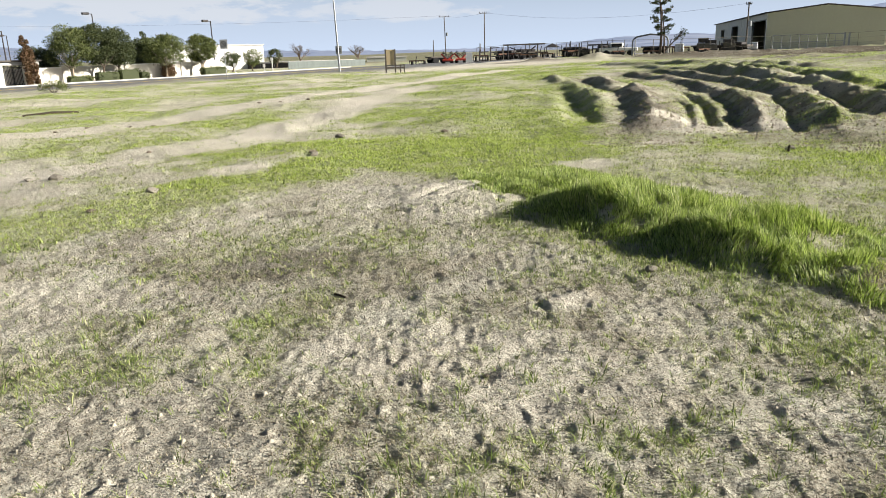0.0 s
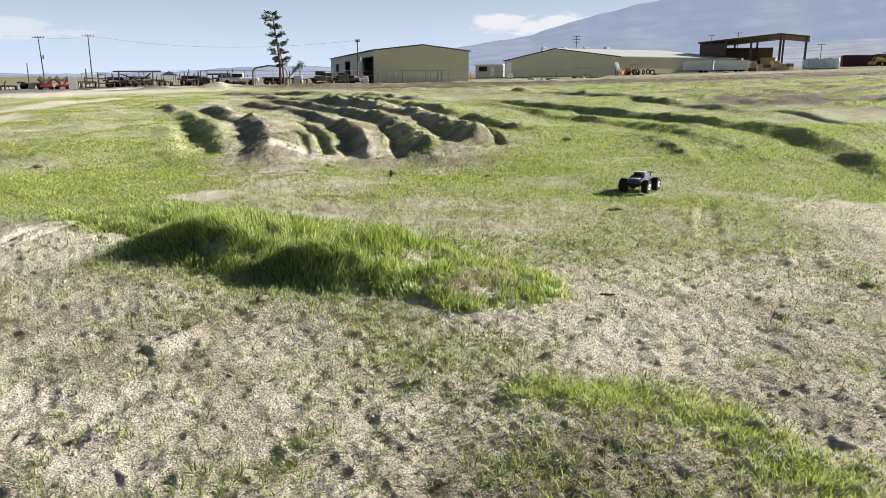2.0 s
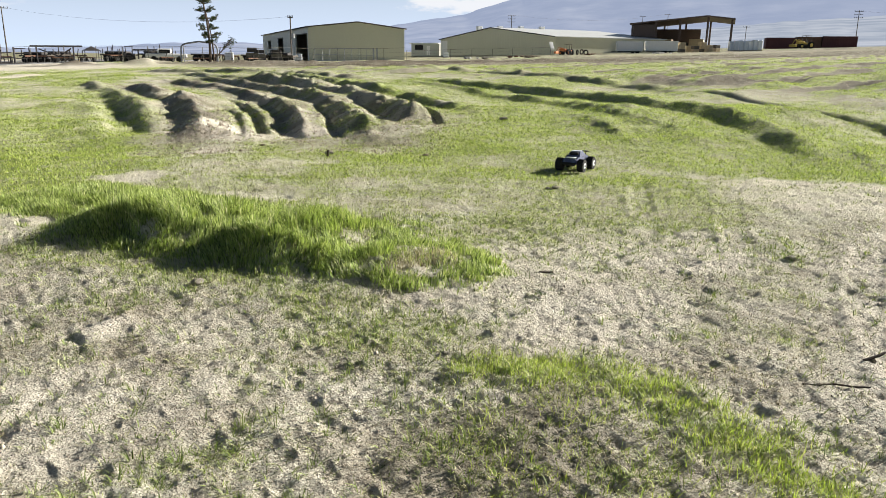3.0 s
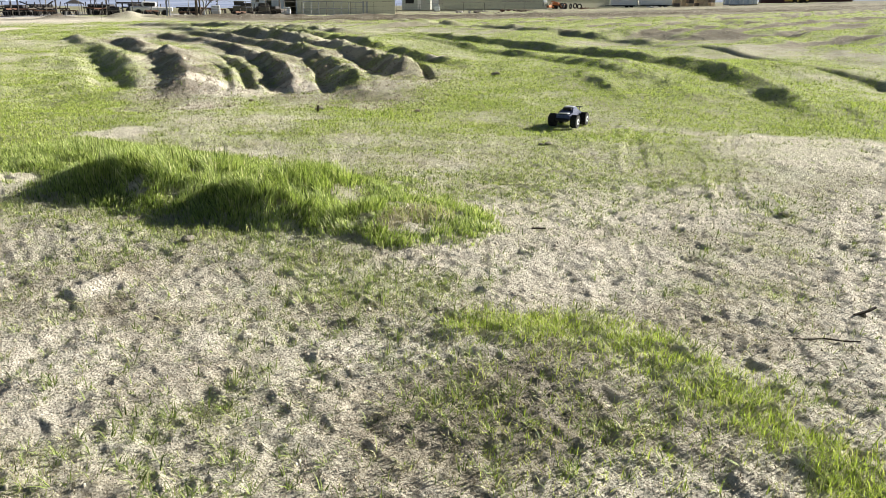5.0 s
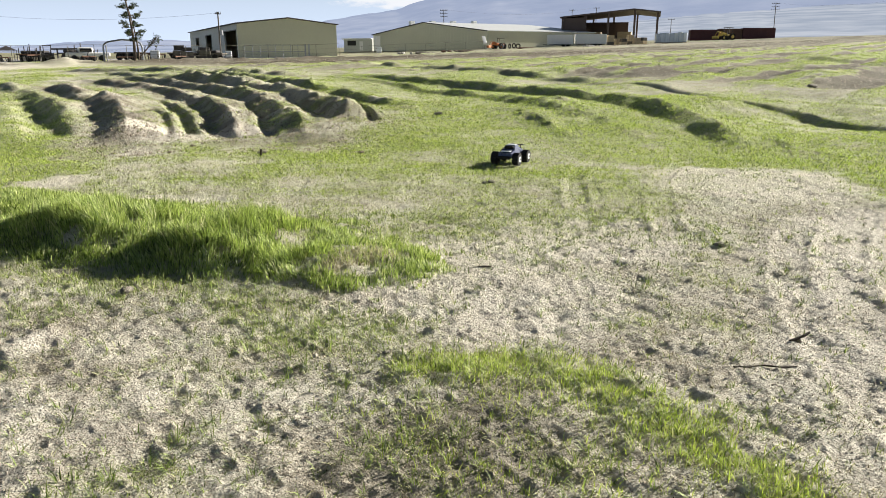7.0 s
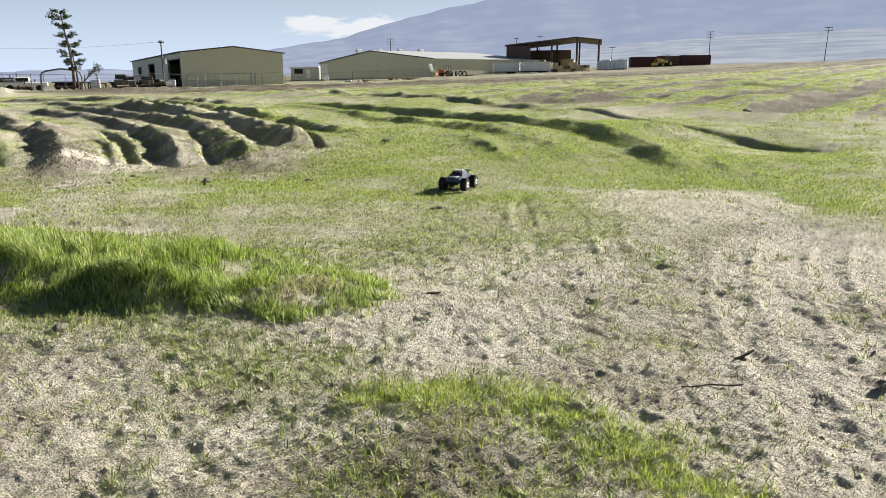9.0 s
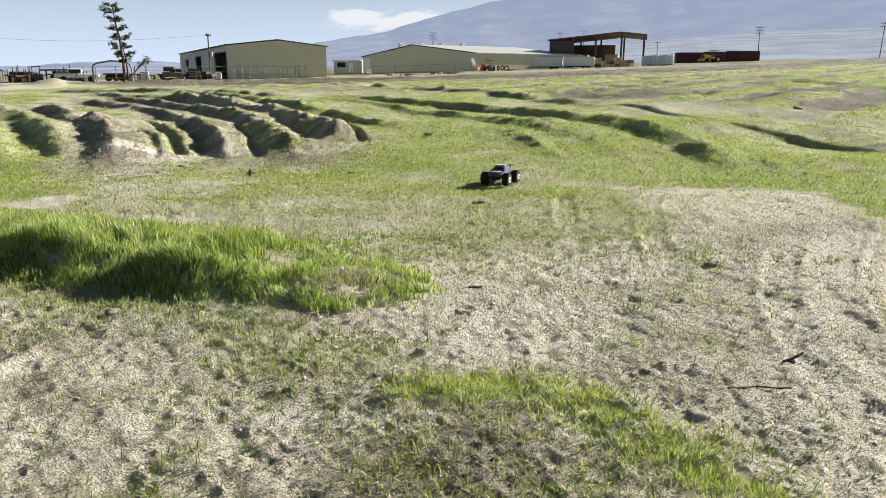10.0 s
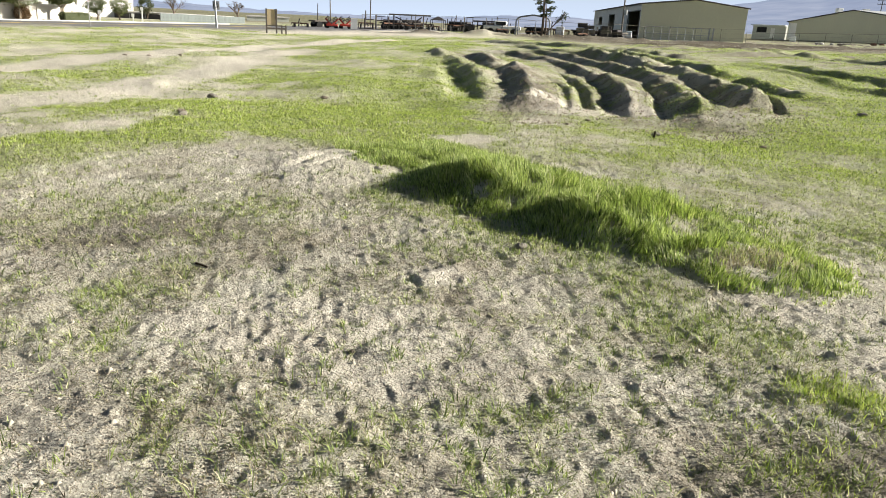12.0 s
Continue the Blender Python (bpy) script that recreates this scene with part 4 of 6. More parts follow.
for i in range(7):
    x, y = polar(54.75 + i * 0.31, 152)
    p = thing("wrapped_pallet", x, y, "pallet stack wrapped in white plastic film", "pallet", turn=-35, group="wrapped pallets")
    part("wrap", boxes((-0.42, -0.5, 0.14, 0.42, 0.5, 1.85 + 0.08 * (i % 3)), bevel=0.12), WHITE_WRAP, p)
    part("pallet", boxes((-0.42, -0.5, 0.0, 0.42, -0.35, 0.14), (-0.42, 0.35, 0, 0.42, 0.5, 0.14), (-0.42, -0.5, 0.11, 0.42, 0.5, 0.14)), WOOD_TAN, p)
for i in range(6):
    x, y = polar(51.4 + i * 0.47, 150 + (i % 2) * 4)
    p = thing("crate_stack", x, y, "stack of weathered wooden harvest crates", "crates", turn=-30 + i * 5, group="crate stacks")
    for k in range(2 if i % 3 else 3):
        part("crate", boxes((-0.55, -0.55, k * 0.62, 0.55, 0.55, k * 0.62 + 0.6), bevel=0.03), WOOD_TAN if (i + k) % 3 else WOOD_GREY, p)


def loader(x, y, turn, m, label, name="wheel_loader"):
    """A tractor-like machine with cab, bonnet, four wheels and a front arm."""
    t = thing(name, x, y, label, "machine", turn=turn)
    part("bonnet", boxes((0.6, -0.45, 0.9, 2.2, 0.45, 1.6), bevel=0.1), m, t)
    part("frame", boxes((-1.2, -0.4, 0.6, 2.1, 0.4, 0.9)), DARK_STEEL, t)
    part("seat_deck", boxes((-1.1, -0.6, 0.9, 0.6, 0.6, 1.25), bevel=0.06), m, t)
    for xx in (-0.9, 0.5):
        for yy in (-0.58, 0.58):
            part("cab_post", rods(((xx, yy, 1.2), (xx, yy, 2.7), 0.05)), DARK_STEEL, t)
    part("cab_roof", boxes((-1.05, -0.72, 2.7, 0.65, 0.72, 2.82), bevel=0.04), DARK_STEEL, t)
    for xx, rr in ((-0.8, 0.75), (1.6, 0.5)):
        for s in (-1, 1):
            bm = rods(((xx, s * 0.6, rr), (xx, s * 0.98, rr), rr), n=18)
            w = part("wheel", bm, RUBBER, t)
            part("rim", rods(((xx, s * 0.97, rr), (xx, s * 1.0, rr), rr * 0.55), n=14), m, w)
    for s in (-1, 1):
        part("lift_arm", rods(((0.4, s * 0.55, 1.3), (2.4, s * 0.55, 1.9), 0.08), ((2.4, s * 0.55, 1.9), (3.1, s * 0.55, 0.8), 0.08)), m, t)
    part("bucket", boxes((2.9, -0.95, 0.3, 3.6, 0.95, 0.9), bevel=0.1), m, t)
    return t


loader(*polar(43.2, 142), 110, ORANGE, "orange wheel loader parked beside the sheds").scale = (0.7, 0.7, 0.7)
loader(*polar(59.5, 188), 160, YELLOW, "yellow tractor parked beside the containers")
loader(*polar(11.1, 92), 80, DARK_STEEL, "dark old tractor with roll cage in the yard", "yard_tractor").scale = (0.62, 0.62, 0.62)
x, y = polar(42.0, 140)
ch = thing("loading_chute", x, y, "white sheet metal loading chute on legs", "machine", turn=60)
part("trough", boxes((-1.2, -0.3, 0.0, 1.2, 0.3, 0.4), bevel=0.05), WHITE, ch).matrix_basis = pose(0, 0, 1.6, 0, -32, 0)
for xx in (-0.8, 0.9):
    part("leg", rods(((xx, 0, 0), (xx, 0, 1.1 if xx < 0 else 2.1), 0.06)), DARK_STEEL, ch)
for i in range(5):
    x, y = polar(43.3 + i * 0.32, 139)
    t = thing("old_tyre", x, y, "large worn tractor tyre standing upright", "tyre", turn=20 + i * 25, group="old tyres")
    t.scale = (0.62, 0.62, 0.62)
    bm = bmesh.new()
    for k in range(20):
        a0, a1 = k * math.pi / 10, (k + 1) * math.pi / 10
        rod(bm, (0.6 * math.cos(a0), 0, 0.78 + 0.6 * math.sin(a0)), (0.6 * math.cos(a1), 0, 0.78 + 0.6 * math.sin(a1)), 0.18, n=6)
    part("carcass", bm, RUBBER, t)


def rubble(name, az, r, n, size, m, label):
    x0, y0 = polar(az, r)
    rnd = random.Random(int(az * 100))
    e = thing(name, x0, y0, label, "rubble")
    for i in range(n):
        bm = bmesh.new()
        bmesh.ops.create_icosphere(bm, subdivisions=1, radius=size * rnd.uniform(0.4, 1.0))
        for v in bm.verts:
            v.co = Vector((v.co.x * rnd.uniform(0.8, 1.5), v.co.y * rnd.uniform(0.8, 1.3), v.co.z * rnd.uniform(0.5, 0.8)))
        ob = part("chunk", bm, m, e)
        ob.location = (rnd.uniform(-2.4, 2.4), rnd.uniform(-0.8, 0.8), size * 0.2)


for az, r, m in ((36.5, 118, CONCRETE), (39.6, 120, RUST), (40.6, 121, CLOD), (37.6, 117, STONE), (45.2, 138, RUST), (50.0, 140, CONCRETE)):
    rubble("rubble_heap", az, r, 9, 0.42, m, "low heap of broken concrete and scrap")


# ---------------------------------------------------------------- poles and wires
def utility_pole(az, r, top, arms=1, transformer=False, lean=0.0, arm_half=1.15, label="weathered timber utility pole with a crossarm"):
    x, y = polar(az, r)
    g = float(height(x, y))
    h = top - g
    p = thing("utility_pole", x, y, label, "pole", turn=-az + 8, group="utility poles")
    part("mast", rods(((0, 0, -0.4), (lean * h, 0, h), 0.14, 0.09), n=8), WOOD_GREY, p)
    for k in range(arms):
        zz = h - 0.35 - k * 0.9
        arm = part("crossarm", boxes((lean * h - arm_half, -0.06, zz, lean * h + arm_half, 0.06, zz + 0.12)), WOOD_GREY, p)
        for xx in (-0.91 * arm_half, -0.39 * arm_half, 0.39 * arm_half, 0.91 * arm_half):
            part("insulator", rods(((lean * h + xx, 0, zz + 0.12), (lean * h + xx, 0, zz + 0.38), 0.06, 0.04)), DARK_STEEL, arm)
    if transformer:
        part("transformer", rods(((0.3, -0.1, h * 0.52), (0.3, -0.1, h * 0.52 + 0.7), 0.24), n=10), GALV, p, "grey transformer can")
    return Vector((x + lean * h, y, top))


tops = [utility_pole(0.65, 175, 9.4, 1, True, -0.03), utility_pole(3.6, 165, 9.5, 1), utility_pole(22.38, 119, 7.2, 1, True, 0.0, 0.4), utility_pole(38.9, 235, 13.9, 3), utility_pole(48.48, 300, 17.1, 1),
        utility_pole(50.24, 300, 17.8, 1), utility_pole(62.48, 255, 15.8, 3, False, -0.02), utility_pole(69.9, 260, 16.4, 2, False, 0.03), utility_pole(-0.3, 190, 4.2, 0, label="thin timber post standing in the yard"),
        utility_pole(55.6, 280, 12.5, 1), utility_pole(-20.1, 190, 7.2, 2), utility_pole(3.25, 128, 2.6, 0, label="thin timber post standing in the yard")]


def wire(a, c, sag):
    cu = bpy.data.curves.new("power_line", 'CURVE')
    cu.dimensions, cu.bevel_depth = '3D', 0.012
    s = cu.splines.new('POLY')
    s.points.add(16)
    for i in range(17):
        t = i / 16
        q = a.lerp(c, t)
        s.points[i].co = (q.x, q.y, q.z - 4 * sag * t * (1 - t), 1)
    cu.materials.append(DARK_STEEL)
    ob = new("power_line", cu)
    tagged(ob, "thin sagging overhead power line", "wire", "power lines")


drop = Vector((0, 0, -0.15))
wire(tops[0] + drop, tops[1] + drop, 0.5)
wire(tops[1] + drop, tops[2] + drop, 1.6)
wire(tops[6] + drop, tops[7] + drop, 1.2)
wire(tops[0], Vector((-120, 150, 9.5)), 1.0)
wire(tops[3], tops[5], 2.0)

# ---------------------------------------------------------------- yard behind the meadow
def post_fence(pts, high, gap, label, wires=3):
    f = thing("wire_fence", pts[0][0], pts[0][1], label, "fence", z=0.0)
    f.matrix_basis = Matrix()
    total = 0.0
    for (ax, ay), (bx, by) in zip(pts, pts[1:]):
        n = max(1, round(math.hypot(bx - ax, by - ay) / gap))
        q = [(ax + (bx - ax) * i / n, ay + (by - ay) * i / n) for i in range(n + 1)]
        z = [float(height(a, c)) for a, c in q]
        for (a, c), zz in zip(q[:-1], z):
            part("post", rods(((a, c, zz - 0.3), (a, c, zz + high), 0.03), n=6), FENCE_STEEL, f)
        for k in range(wires):
            hh = high * (1 - k / wires) - 0.03
            for i in range(n):
                part("rail" if k == 0 else "strand", rods(((q[i][0], q[i][1], z[i] + hh), (q[i + 1][0], q[i + 1][1], z[i + 1] + hh), 0.018 if k == 0 else 0.008), n=4), FENCE_STEEL, f)
    return f


post_fence([polar(3.0, 86), polar(9.0, 87), polar(14.0, 88), polar(20.0, 92), polar(24.0, 100), polar(31.0, 104)], 1.75, 3.0, "weathered wire fence along the edge of the yard")
post_fence([polar(31.0, 120), polar(36, 126), polar(42, 134)], 1.5, 4.0, "weathered wire fence before the low shed")


def gantry(az0, az1, r, top, label, brace=True):
    (x0, y0), (x1_, y1_) = polar(az0, r), polar(az1, r)
    w = math.hypot(x1_ - x0, y1_ - y0)
    g = thing("gantry_frame", x0, y0, label, "frame", turn=math.degrees(math.atan2(y1_ - y0, x1_ - x0)))
    h = top - float(height(x0, y0))
    for xx in (0, w):
        part("upright", rods(((xx, 0, -0.2), (xx, 0, h), 0.09)), DARK_STEEL, g)
    part("beam", rods(((-0.6, 0, h), (w + 0.9, 0, h + 0.05), 0.09)), DARK_STEEL, g)
    if brace:
        part("brace", rods(((0.2, 0, h * 0.85), (w, 0, 0.2), 0.06)), DARK_STEEL, g)
        part("brace", rods(((w - 0.2, 0, h * 0.9), (w * 0.35, 0, 0.2), 0.07)), DARK_STEEL, g)


gantry(5.37, 7.6, 92, 2.0, "dark welded pipe frame with diagonal braces")
gantry(11.7, 13.0, 96, 1.75, "small dark pipe frame in the yard", False)


def flatbed(az, r, length, turn, label, load=0):
    x, y = polar(az, r)
    t = thing("flatbed_trailer", x, y, label, "trailer", turn=turn, group="yard trailers")
    part("deck", boxes((0, 0, 0.75, length, 2.0, 0.92)), WOOD_GREY, t)
    part("beam", boxes((0.2, 0.5, 0.5, length - 0.2, 1.5, 0.75)), DARK_STEEL, t)
    for xx in (length * 0.2, length * 0.75):
        for yy in (0.0, 1.8):
            part("wheel", rods(((xx, yy, 0.4), (xx, yy + 0.25, 0.4), 0.4), n=12), RUBBER, t)
    for i in range(load):
        xx = length * (0.1 + 0.8 * i / max(1, load))
        part("stake", rods(((xx, 0.05, 0.9), (xx, 0.05, 1.5 + 0.25 * (i % 3)), 0.05)), DARK_STEEL, t)
    if load:
        part("load", boxes((length * 0.12, 0.2, 0.92, length * 0.8, 1.7, 1.25), bevel=0.08), DARK_STEEL, t)


for i, (az, r, ln, tn, ld) in enumerate(((-0.5, 96, 3.4, 24, 0), (4.3, 97, 3.0, -26, 3), (6.2, 99, 3.2, 20, 4), (9.2, 98, 3.8, -34, 5), (12.2, 97, 3.6, 12, 4), (15.2, 98, 3.0, -42, 0), (18.7, 106, 3.8, -22, 0), (20.4, 108, 4.2, -44, 2))):
    flatbed(az, r, ln, tn, "dark rusty flatbed farm trailer parked in the yard" if ld < 3 else "rusty farm trailer with stakes and implements on it", ld)


def implement_rack(az, r, top):
    x, y = polar(az, r)
    g = thing("implement_rack", x, y, "dark steel rack with forked arms", "rack")
    h = top - float(height(x, y))
    part("mast", rods(((0, 0, -0.1), (0, 0, h), 0.1)), DARK_STEEL, g)
    for k in range(4):
        part("arm", rods(((0, 0, h - 0.15 - k * 0.5), (1.1 + 0.25 * (k % 2), 0, h - 0.1 - k * 0.5), 0.07, 0.04)), DARK_STEEL, g)
    part("base", boxes((-0.7, -0.5, 0, 0.9, 0.5, 0.15)), DARK_STEEL, g)


implement_rack(4.04, 90, 1.85)
implement_rack(3.2, 91, 1.4)
for az in (0.75, 1.75):
    x, y = polar(az, 90)
    t = thing("folding_harrow", x, y, "red folding harrow with raised tine wings", "harrow", turn=-3)
    part("main_beam", boxes((-0.6, -0.5, 0.35, 0.7, 0.5, 0.6), bevel=0.05), RED, t)
    for s in (-1, 1):
        part("wing", rods(((0.15 * s, 0, 0.6), (0.75 * s, 0, 1.2), 0.09)), RED, t)
        for k in range(6):
            q = 0.2 + 0.1 * k
            part("tine", rods(((0.9 * s * q + 0.1 * s, -0.1, 0.6 + 0.75 * q), (0.9 * s * q - 0.2 * s, -0.1, 0.95 + 0.8 * q), 0.035)), DARK_STEEL, t)
        part("wheel", rods(((0.5 * s, -0.3, 0.25), (0.5 * s, -0.1, 0.25), 0.25), n=12), RUBBER, t)
x, y = polar(2.15, 88)
t = thing("corrugated_panel", x, y, "pale corrugated sheet metal bin in the yard", "bin", turn=-2)
for i in range(7):
    part("sheet", boxes((i * 0.11, 0.02 * (i % 2), 0, i * 0.11 + 0.11, 0.06 + 0.02 * (i % 2), 1.25)), WHITE, t)
part("bin_body", boxes((0.0, 0.06, 0, 0.77, 0.9, 1.2)), GALV, t)
x, y = polar(8.7, 108)
t = thing("canopy_shelter", x, y, "small canopy shelter with dark pyramid roof", "canopy")
bm = bmesh.new()
bmesh.ops.create_cone(bm, cap_ends=True, segments=4, radius1=1.5, radius2=0.08, depth=0.55, matrix=pose(0, 0, 1.55, 0, 0, 45))
part("canopy", bm, DARK_STEEL, t)
for sx in (-0.95, 0.95):
    for sy in (-0.95, 0.95):
        part("leg", rods(((sx, sy, -0.1), (sx, sy, 1.3), 0.04)), DARK_STEEL, t)
# bent-pipe arch
(xa, ya), (xb, yb) = polar(14.57, 88), polar(17.1, 88)
t = thing("pipe_arch", xa, ya, "galvanised bent-pipe gate arch", "arch", turn=math.degrees(math.atan2(yb - ya, xb - xa)))
w = math.hypot(xb - xa, yb - ya)
bm = bmesh.new()
pp = [(0.0, -0.3), (0.02, 1.55), (0.15, 1.85), (0.5, 2.05), (w * 0.5, 2.3), (w - 0.5, 2.15), (w - 0.12, 1.9), (w, 1.5), (w, -0.3)]
for (a, c), (d, e2) in zip(pp, pp[1:]):
    rod(bm, (a, 0, c), (d, 0, e2), 0.09, n=8)
part("pipe", bm, GALV, t)
part("leg_pipe", rods(((0.3, 0, -0.3), (0.3, 0, 1.7), 0.07)), GALV, t)
# sliding gate before the big shed
(xa, ya), (xb, yb) = polar(24.1, 110), polar(28.5, 112)
t = thing("sliding_gate", xa, ya, "long galvanised sliding gate with mesh infill", "gate", turn=math.degrees(math.atan2(yb - ya, xb - xa)))
w = math.hypot(xb - xa, yb - ya)
for zz in (0.15, 1.0, 1.9):
    part("rail", rods(((0, 0, zz), (w, 0, zz), 0.045)), GALV, t)
for i in range(9):
    part("stile", rods(((w * i / 8, 0, 0.0), (w * i / 8, 0, 1.95), 0.04)), GALV, t)
for xx in (w, w + 0.55):
    part("gate_post", boxes((xx - 0.1, -0.1, -0.3, xx + 0.1, 0.1, 2.05)), GALV, t)
for i, (az, r) in enumerate(((17.9, 92), (34.0, 140), (22.9, 112), (48.1, 150))):
    x, y = polar(az, r)
    t = thing("pallet_tank", x, y, "white plastic tank in a pallet cage", "tank", turn=-az, group="pallet tanks")
    part("tank", boxes((-0.5, -0.5, 0.15, 0.5, 0.5, 1.1), bevel=0.08), WHITE_WRAP, t)
    part("pallet", boxes((-0.55, -0.55, 0, 0.55, 0.55, 0.13)), WOOD_GREY, t)
    for k in range(3):
        part("cage_bar", boxes((-0.53, -0.53, 0.3 + 0.3 * k, 0.53, -0.51, 0.33 + 0.3 * k)), GALV, t)
for i, (az, r, hh) in enumerate(((19.5, 104, 1.9), (20.0, 104, 1.6), (21.2, 107, 1.5), (10.2, 100, 0.8), (13.5, 100, 1.1))):
    x, y = polar(az, r)
    t = thing("scrap_stack", x, y, "dark stack of scrap steel and bins", "scrap", turn=-az + 6 * i, group="scrap stacks")
    for k in range(3):
        part("bin", boxes((-0.9 + 0.15 * k, -0.6, hh * k / 3, 0.9 - 0.1 * k, 0.6, hh * (k + 1) / 3 - 0.03), bevel=0.04), DARK_STEEL if k != 1 else FENCE_STEEL, t)
x, y = polar(12.15, 93)
t = thing("pickup_truck", x, y, "white pickup truck parked in the yard", "truck", turn=-12)
part("body", boxes((0, 0, 0.45, 4.6, 1.7, 0.95), bevel=0.1), WHITE, t)
part("cab", boxes((1.3, 0.1, 0.95, 2.9, 1.6, 1.5), bevel=0.14), WHITE, t)
part("window", boxes((1.5, 0.07, 1.02, 2.7, 0.1, 1.4)), DARK, t)
for xx in (0.9, 3.7):
    for yy in (-0.02, 1.5):
        part("wheel", rods(((xx, yy, 0.33), (xx, yy + 0.22, 0.33), 0.33), n=14), RUBBER, t)

# notice board on two posts
x, y = polar(-3.63, 58)
t = thing("notice_board", x, y, "tan plywood notice board between two dark posts", "board", turn=2)
gz = 1.55 - float(height(x, y))
part("panel", boxes((-0.30, 0.0, gz + 0.15 - 1.1, 0.30, 0.03, gz + 0.17), bevel=0.005), WOOD_TAN, t)
for xx in (-0.36, 0.36):
    part("post", boxes((xx - 0.06, -0.05, -0.3, xx + 0.06, 0.07, gz + 0.2)), WOOD_GREY, t)
part("rail", boxes((-0.42, -0.08, 0.28, 1.1, -0.05, 0.40)), WOOD_GREY, t)
part("rail", boxes((-0.42, -0.08, 0.50, 1.1, -0.05, 0.58)), WOOD_GREY, t)
for xx in (0.75, 1.05):
    part("short_post", boxes((xx - 0.05, -0.05, -0.3, xx + 0.05, 0.05, 0.6)), WOOD_GREY, t)


def implement(az, r, seed):
    """A small ground-working implement: a bar with tines, wheels and a drawbar."""
    rnd = random.Random(seed)
    x, y = polar(az, r)
    t = thing("farm_implement", x, y, "dark rusty tine implement standing in the yard", "implement", turn=rnd.uniform(-40, 40), group="farm implements")
    w, h = rnd.uniform(1.4, 2.4), rnd.uniform(0.7, 1.3)
    part("tool_bar", boxes((-w / 2, -0.08, h * 0.55, w / 2, 0.08, h * 0.55 + 0.14)), RUST, t)
    part("drawbar", rods(((0, 0, h * 0.6), (0.2, -1.2, h * 0.35), 0.06)), DARK_STEEL, t)
    part("mast", rods(((-0.2, 0, h * 0.55), (0.0, 0, h * 1.25), 0.05)), DARK_STEEL, t)
    for k in range(6):
        xx = -w / 2 + w * k / 5
        part("tine", rods(((xx, 0, h * 0.6), (xx + 0.05, 0.25, 0.0), 0.035)), DARK_STEEL, t)
    for s in (-1, 1):
        part("wheel", rods(((s * w * 0.4, 0.3, 0.3), (s * w * 0.4 + 0.15, 0.3, 0.3), 0.3), n=12), RUBBER, t)


for i, az in enumerate((-1.6, 3.3, 5.0, 5.9, 6.9, 7.9, 8.3, 10.0, 10.5, 13.6, 14.2, 16.0, 17.3, 18.0, 19.6)):
    implement(az, 91 + (i * 7) % 9, i + 60)

# details of the low shed: white door, ridge vents, annex
part("door", boxes((0.5, -0.08, 0.4, 3.4, 0.0, 3.9)), WHITE, shed_b, "tall white sheet door")
bw, bp = math.hypot(x2 - x1, y2 - y1), 6.4
for k in range(4):
    part("ridge_vent", boxes((bw * (0.30 + 0.06 * k) - 0.5, 2.0 + 4 * k, bp - 0.9, bw * (0.30 + 0.06 * k) + 0.5, 3.2 + 4 * k, bp + 0.7), bevel=0.08), ROOF_PALE, shed_b)
xa, ya = polar(31.35, 196)
xb, yb = polar(33.5, 190)
t = thing("shed_annex", xa, ya, "low pale annex beside the steel shed with a dark window", "annex", z=1.7, turn=math.degrees(math.atan2(yb - ya, xb - xa)))
w = math.hypot(xb - xa, yb - ya)
part("wall", boxes((0, 0, -0.4, w - 0.1, 6, 2.7)), STEEL_GREY, t)
part("roof", boxes((-0.3, -0.5, 2.7, w - 0.1, 6.2, 2.95)), ROOF_PALE, t)
part("window", boxes((1.2, -0.04, 1.2, 4.0, 0.0, 2.4)), DARK, t)
part("door", boxes((5.2, -0.05, 0.0, 6.3, 0.0, 2.2)), WHITE, t)

# ---------------------------------------------------------------- road and roadside
ROAD_U, ROAD_V = Vector((0.683, 0.730, 0)), Vector((0.730, -0.683, 0))
WALL_0 = Vector((-40.2, 65.6, 0))


def along_road(name, u0, u1, v0, v1, lift, thick, material, label, cat, step=4.0, bury=0.5):
    """A strip that follows the road: u along it, v from the wall towards the field."""
    verts, faces = [], []
    n = int((u1 - u0) / step)
    for i in range(n + 1):
        u = u0 + (u1 - u0) * i / n
        for v, dz in ((v0, lift), (v1, lift), (v1, lift - bury), (v0, lift - bury)):
            q = WALL_0 + ROAD_U * u + ROAD_V * v
            verts.append((q.x, q.y, float(slope(np.array(q.x), np.array(q.y))) + dz))
    for i in range(n):
        for k in range(4):
            a, b = i * 4 + k, i * 4 + (k + 1) % 4
            faces.append((a, b, b + 4, a + 4))
    faces += [(3, 2, 1, 0), tuple(n * 4 + k for k in range(4))]
    return tagged(mesh_object(name, verts, faces, material), label, cat, kind="structure")


along_road("road", -90, 95, 2.9, 19.5, 0.02, 0.2, ASPHALT, "grey asphalt road with worn surface", "road")
along_road("kerb", -90, 40, 2.6, 2.9, 0.14, 0.2, CONCRETE, "pale concrete kerb along the road", "kerb")
along_road("pavement", -90, 40, 0.2, 2.6, 0.10, 0.2, CONCRETE, "strip of bare earth and concrete before the wall", "pavement")
for v in (11.0, 11.3):
    along_road("road_line", -90, 95, v, v + 0.1, 0.026, 0.01, YELLOW, "worn yellow centre line on asphalt", "road marking", bury=0.01)
along_road("wall_west", -30, 23.0, 0.0, 0.2, 1.45, 0.2, STUCCO, "cream stucco boundary wall", "wall", step=1.0, bury=2.2)
along_road("wall_cap", -30, 23.0, -0.05, 0.25, 1.55, 0.2, WHITE, "white capping along the stucco wall", "wall", step=1.0, bury=0.1)


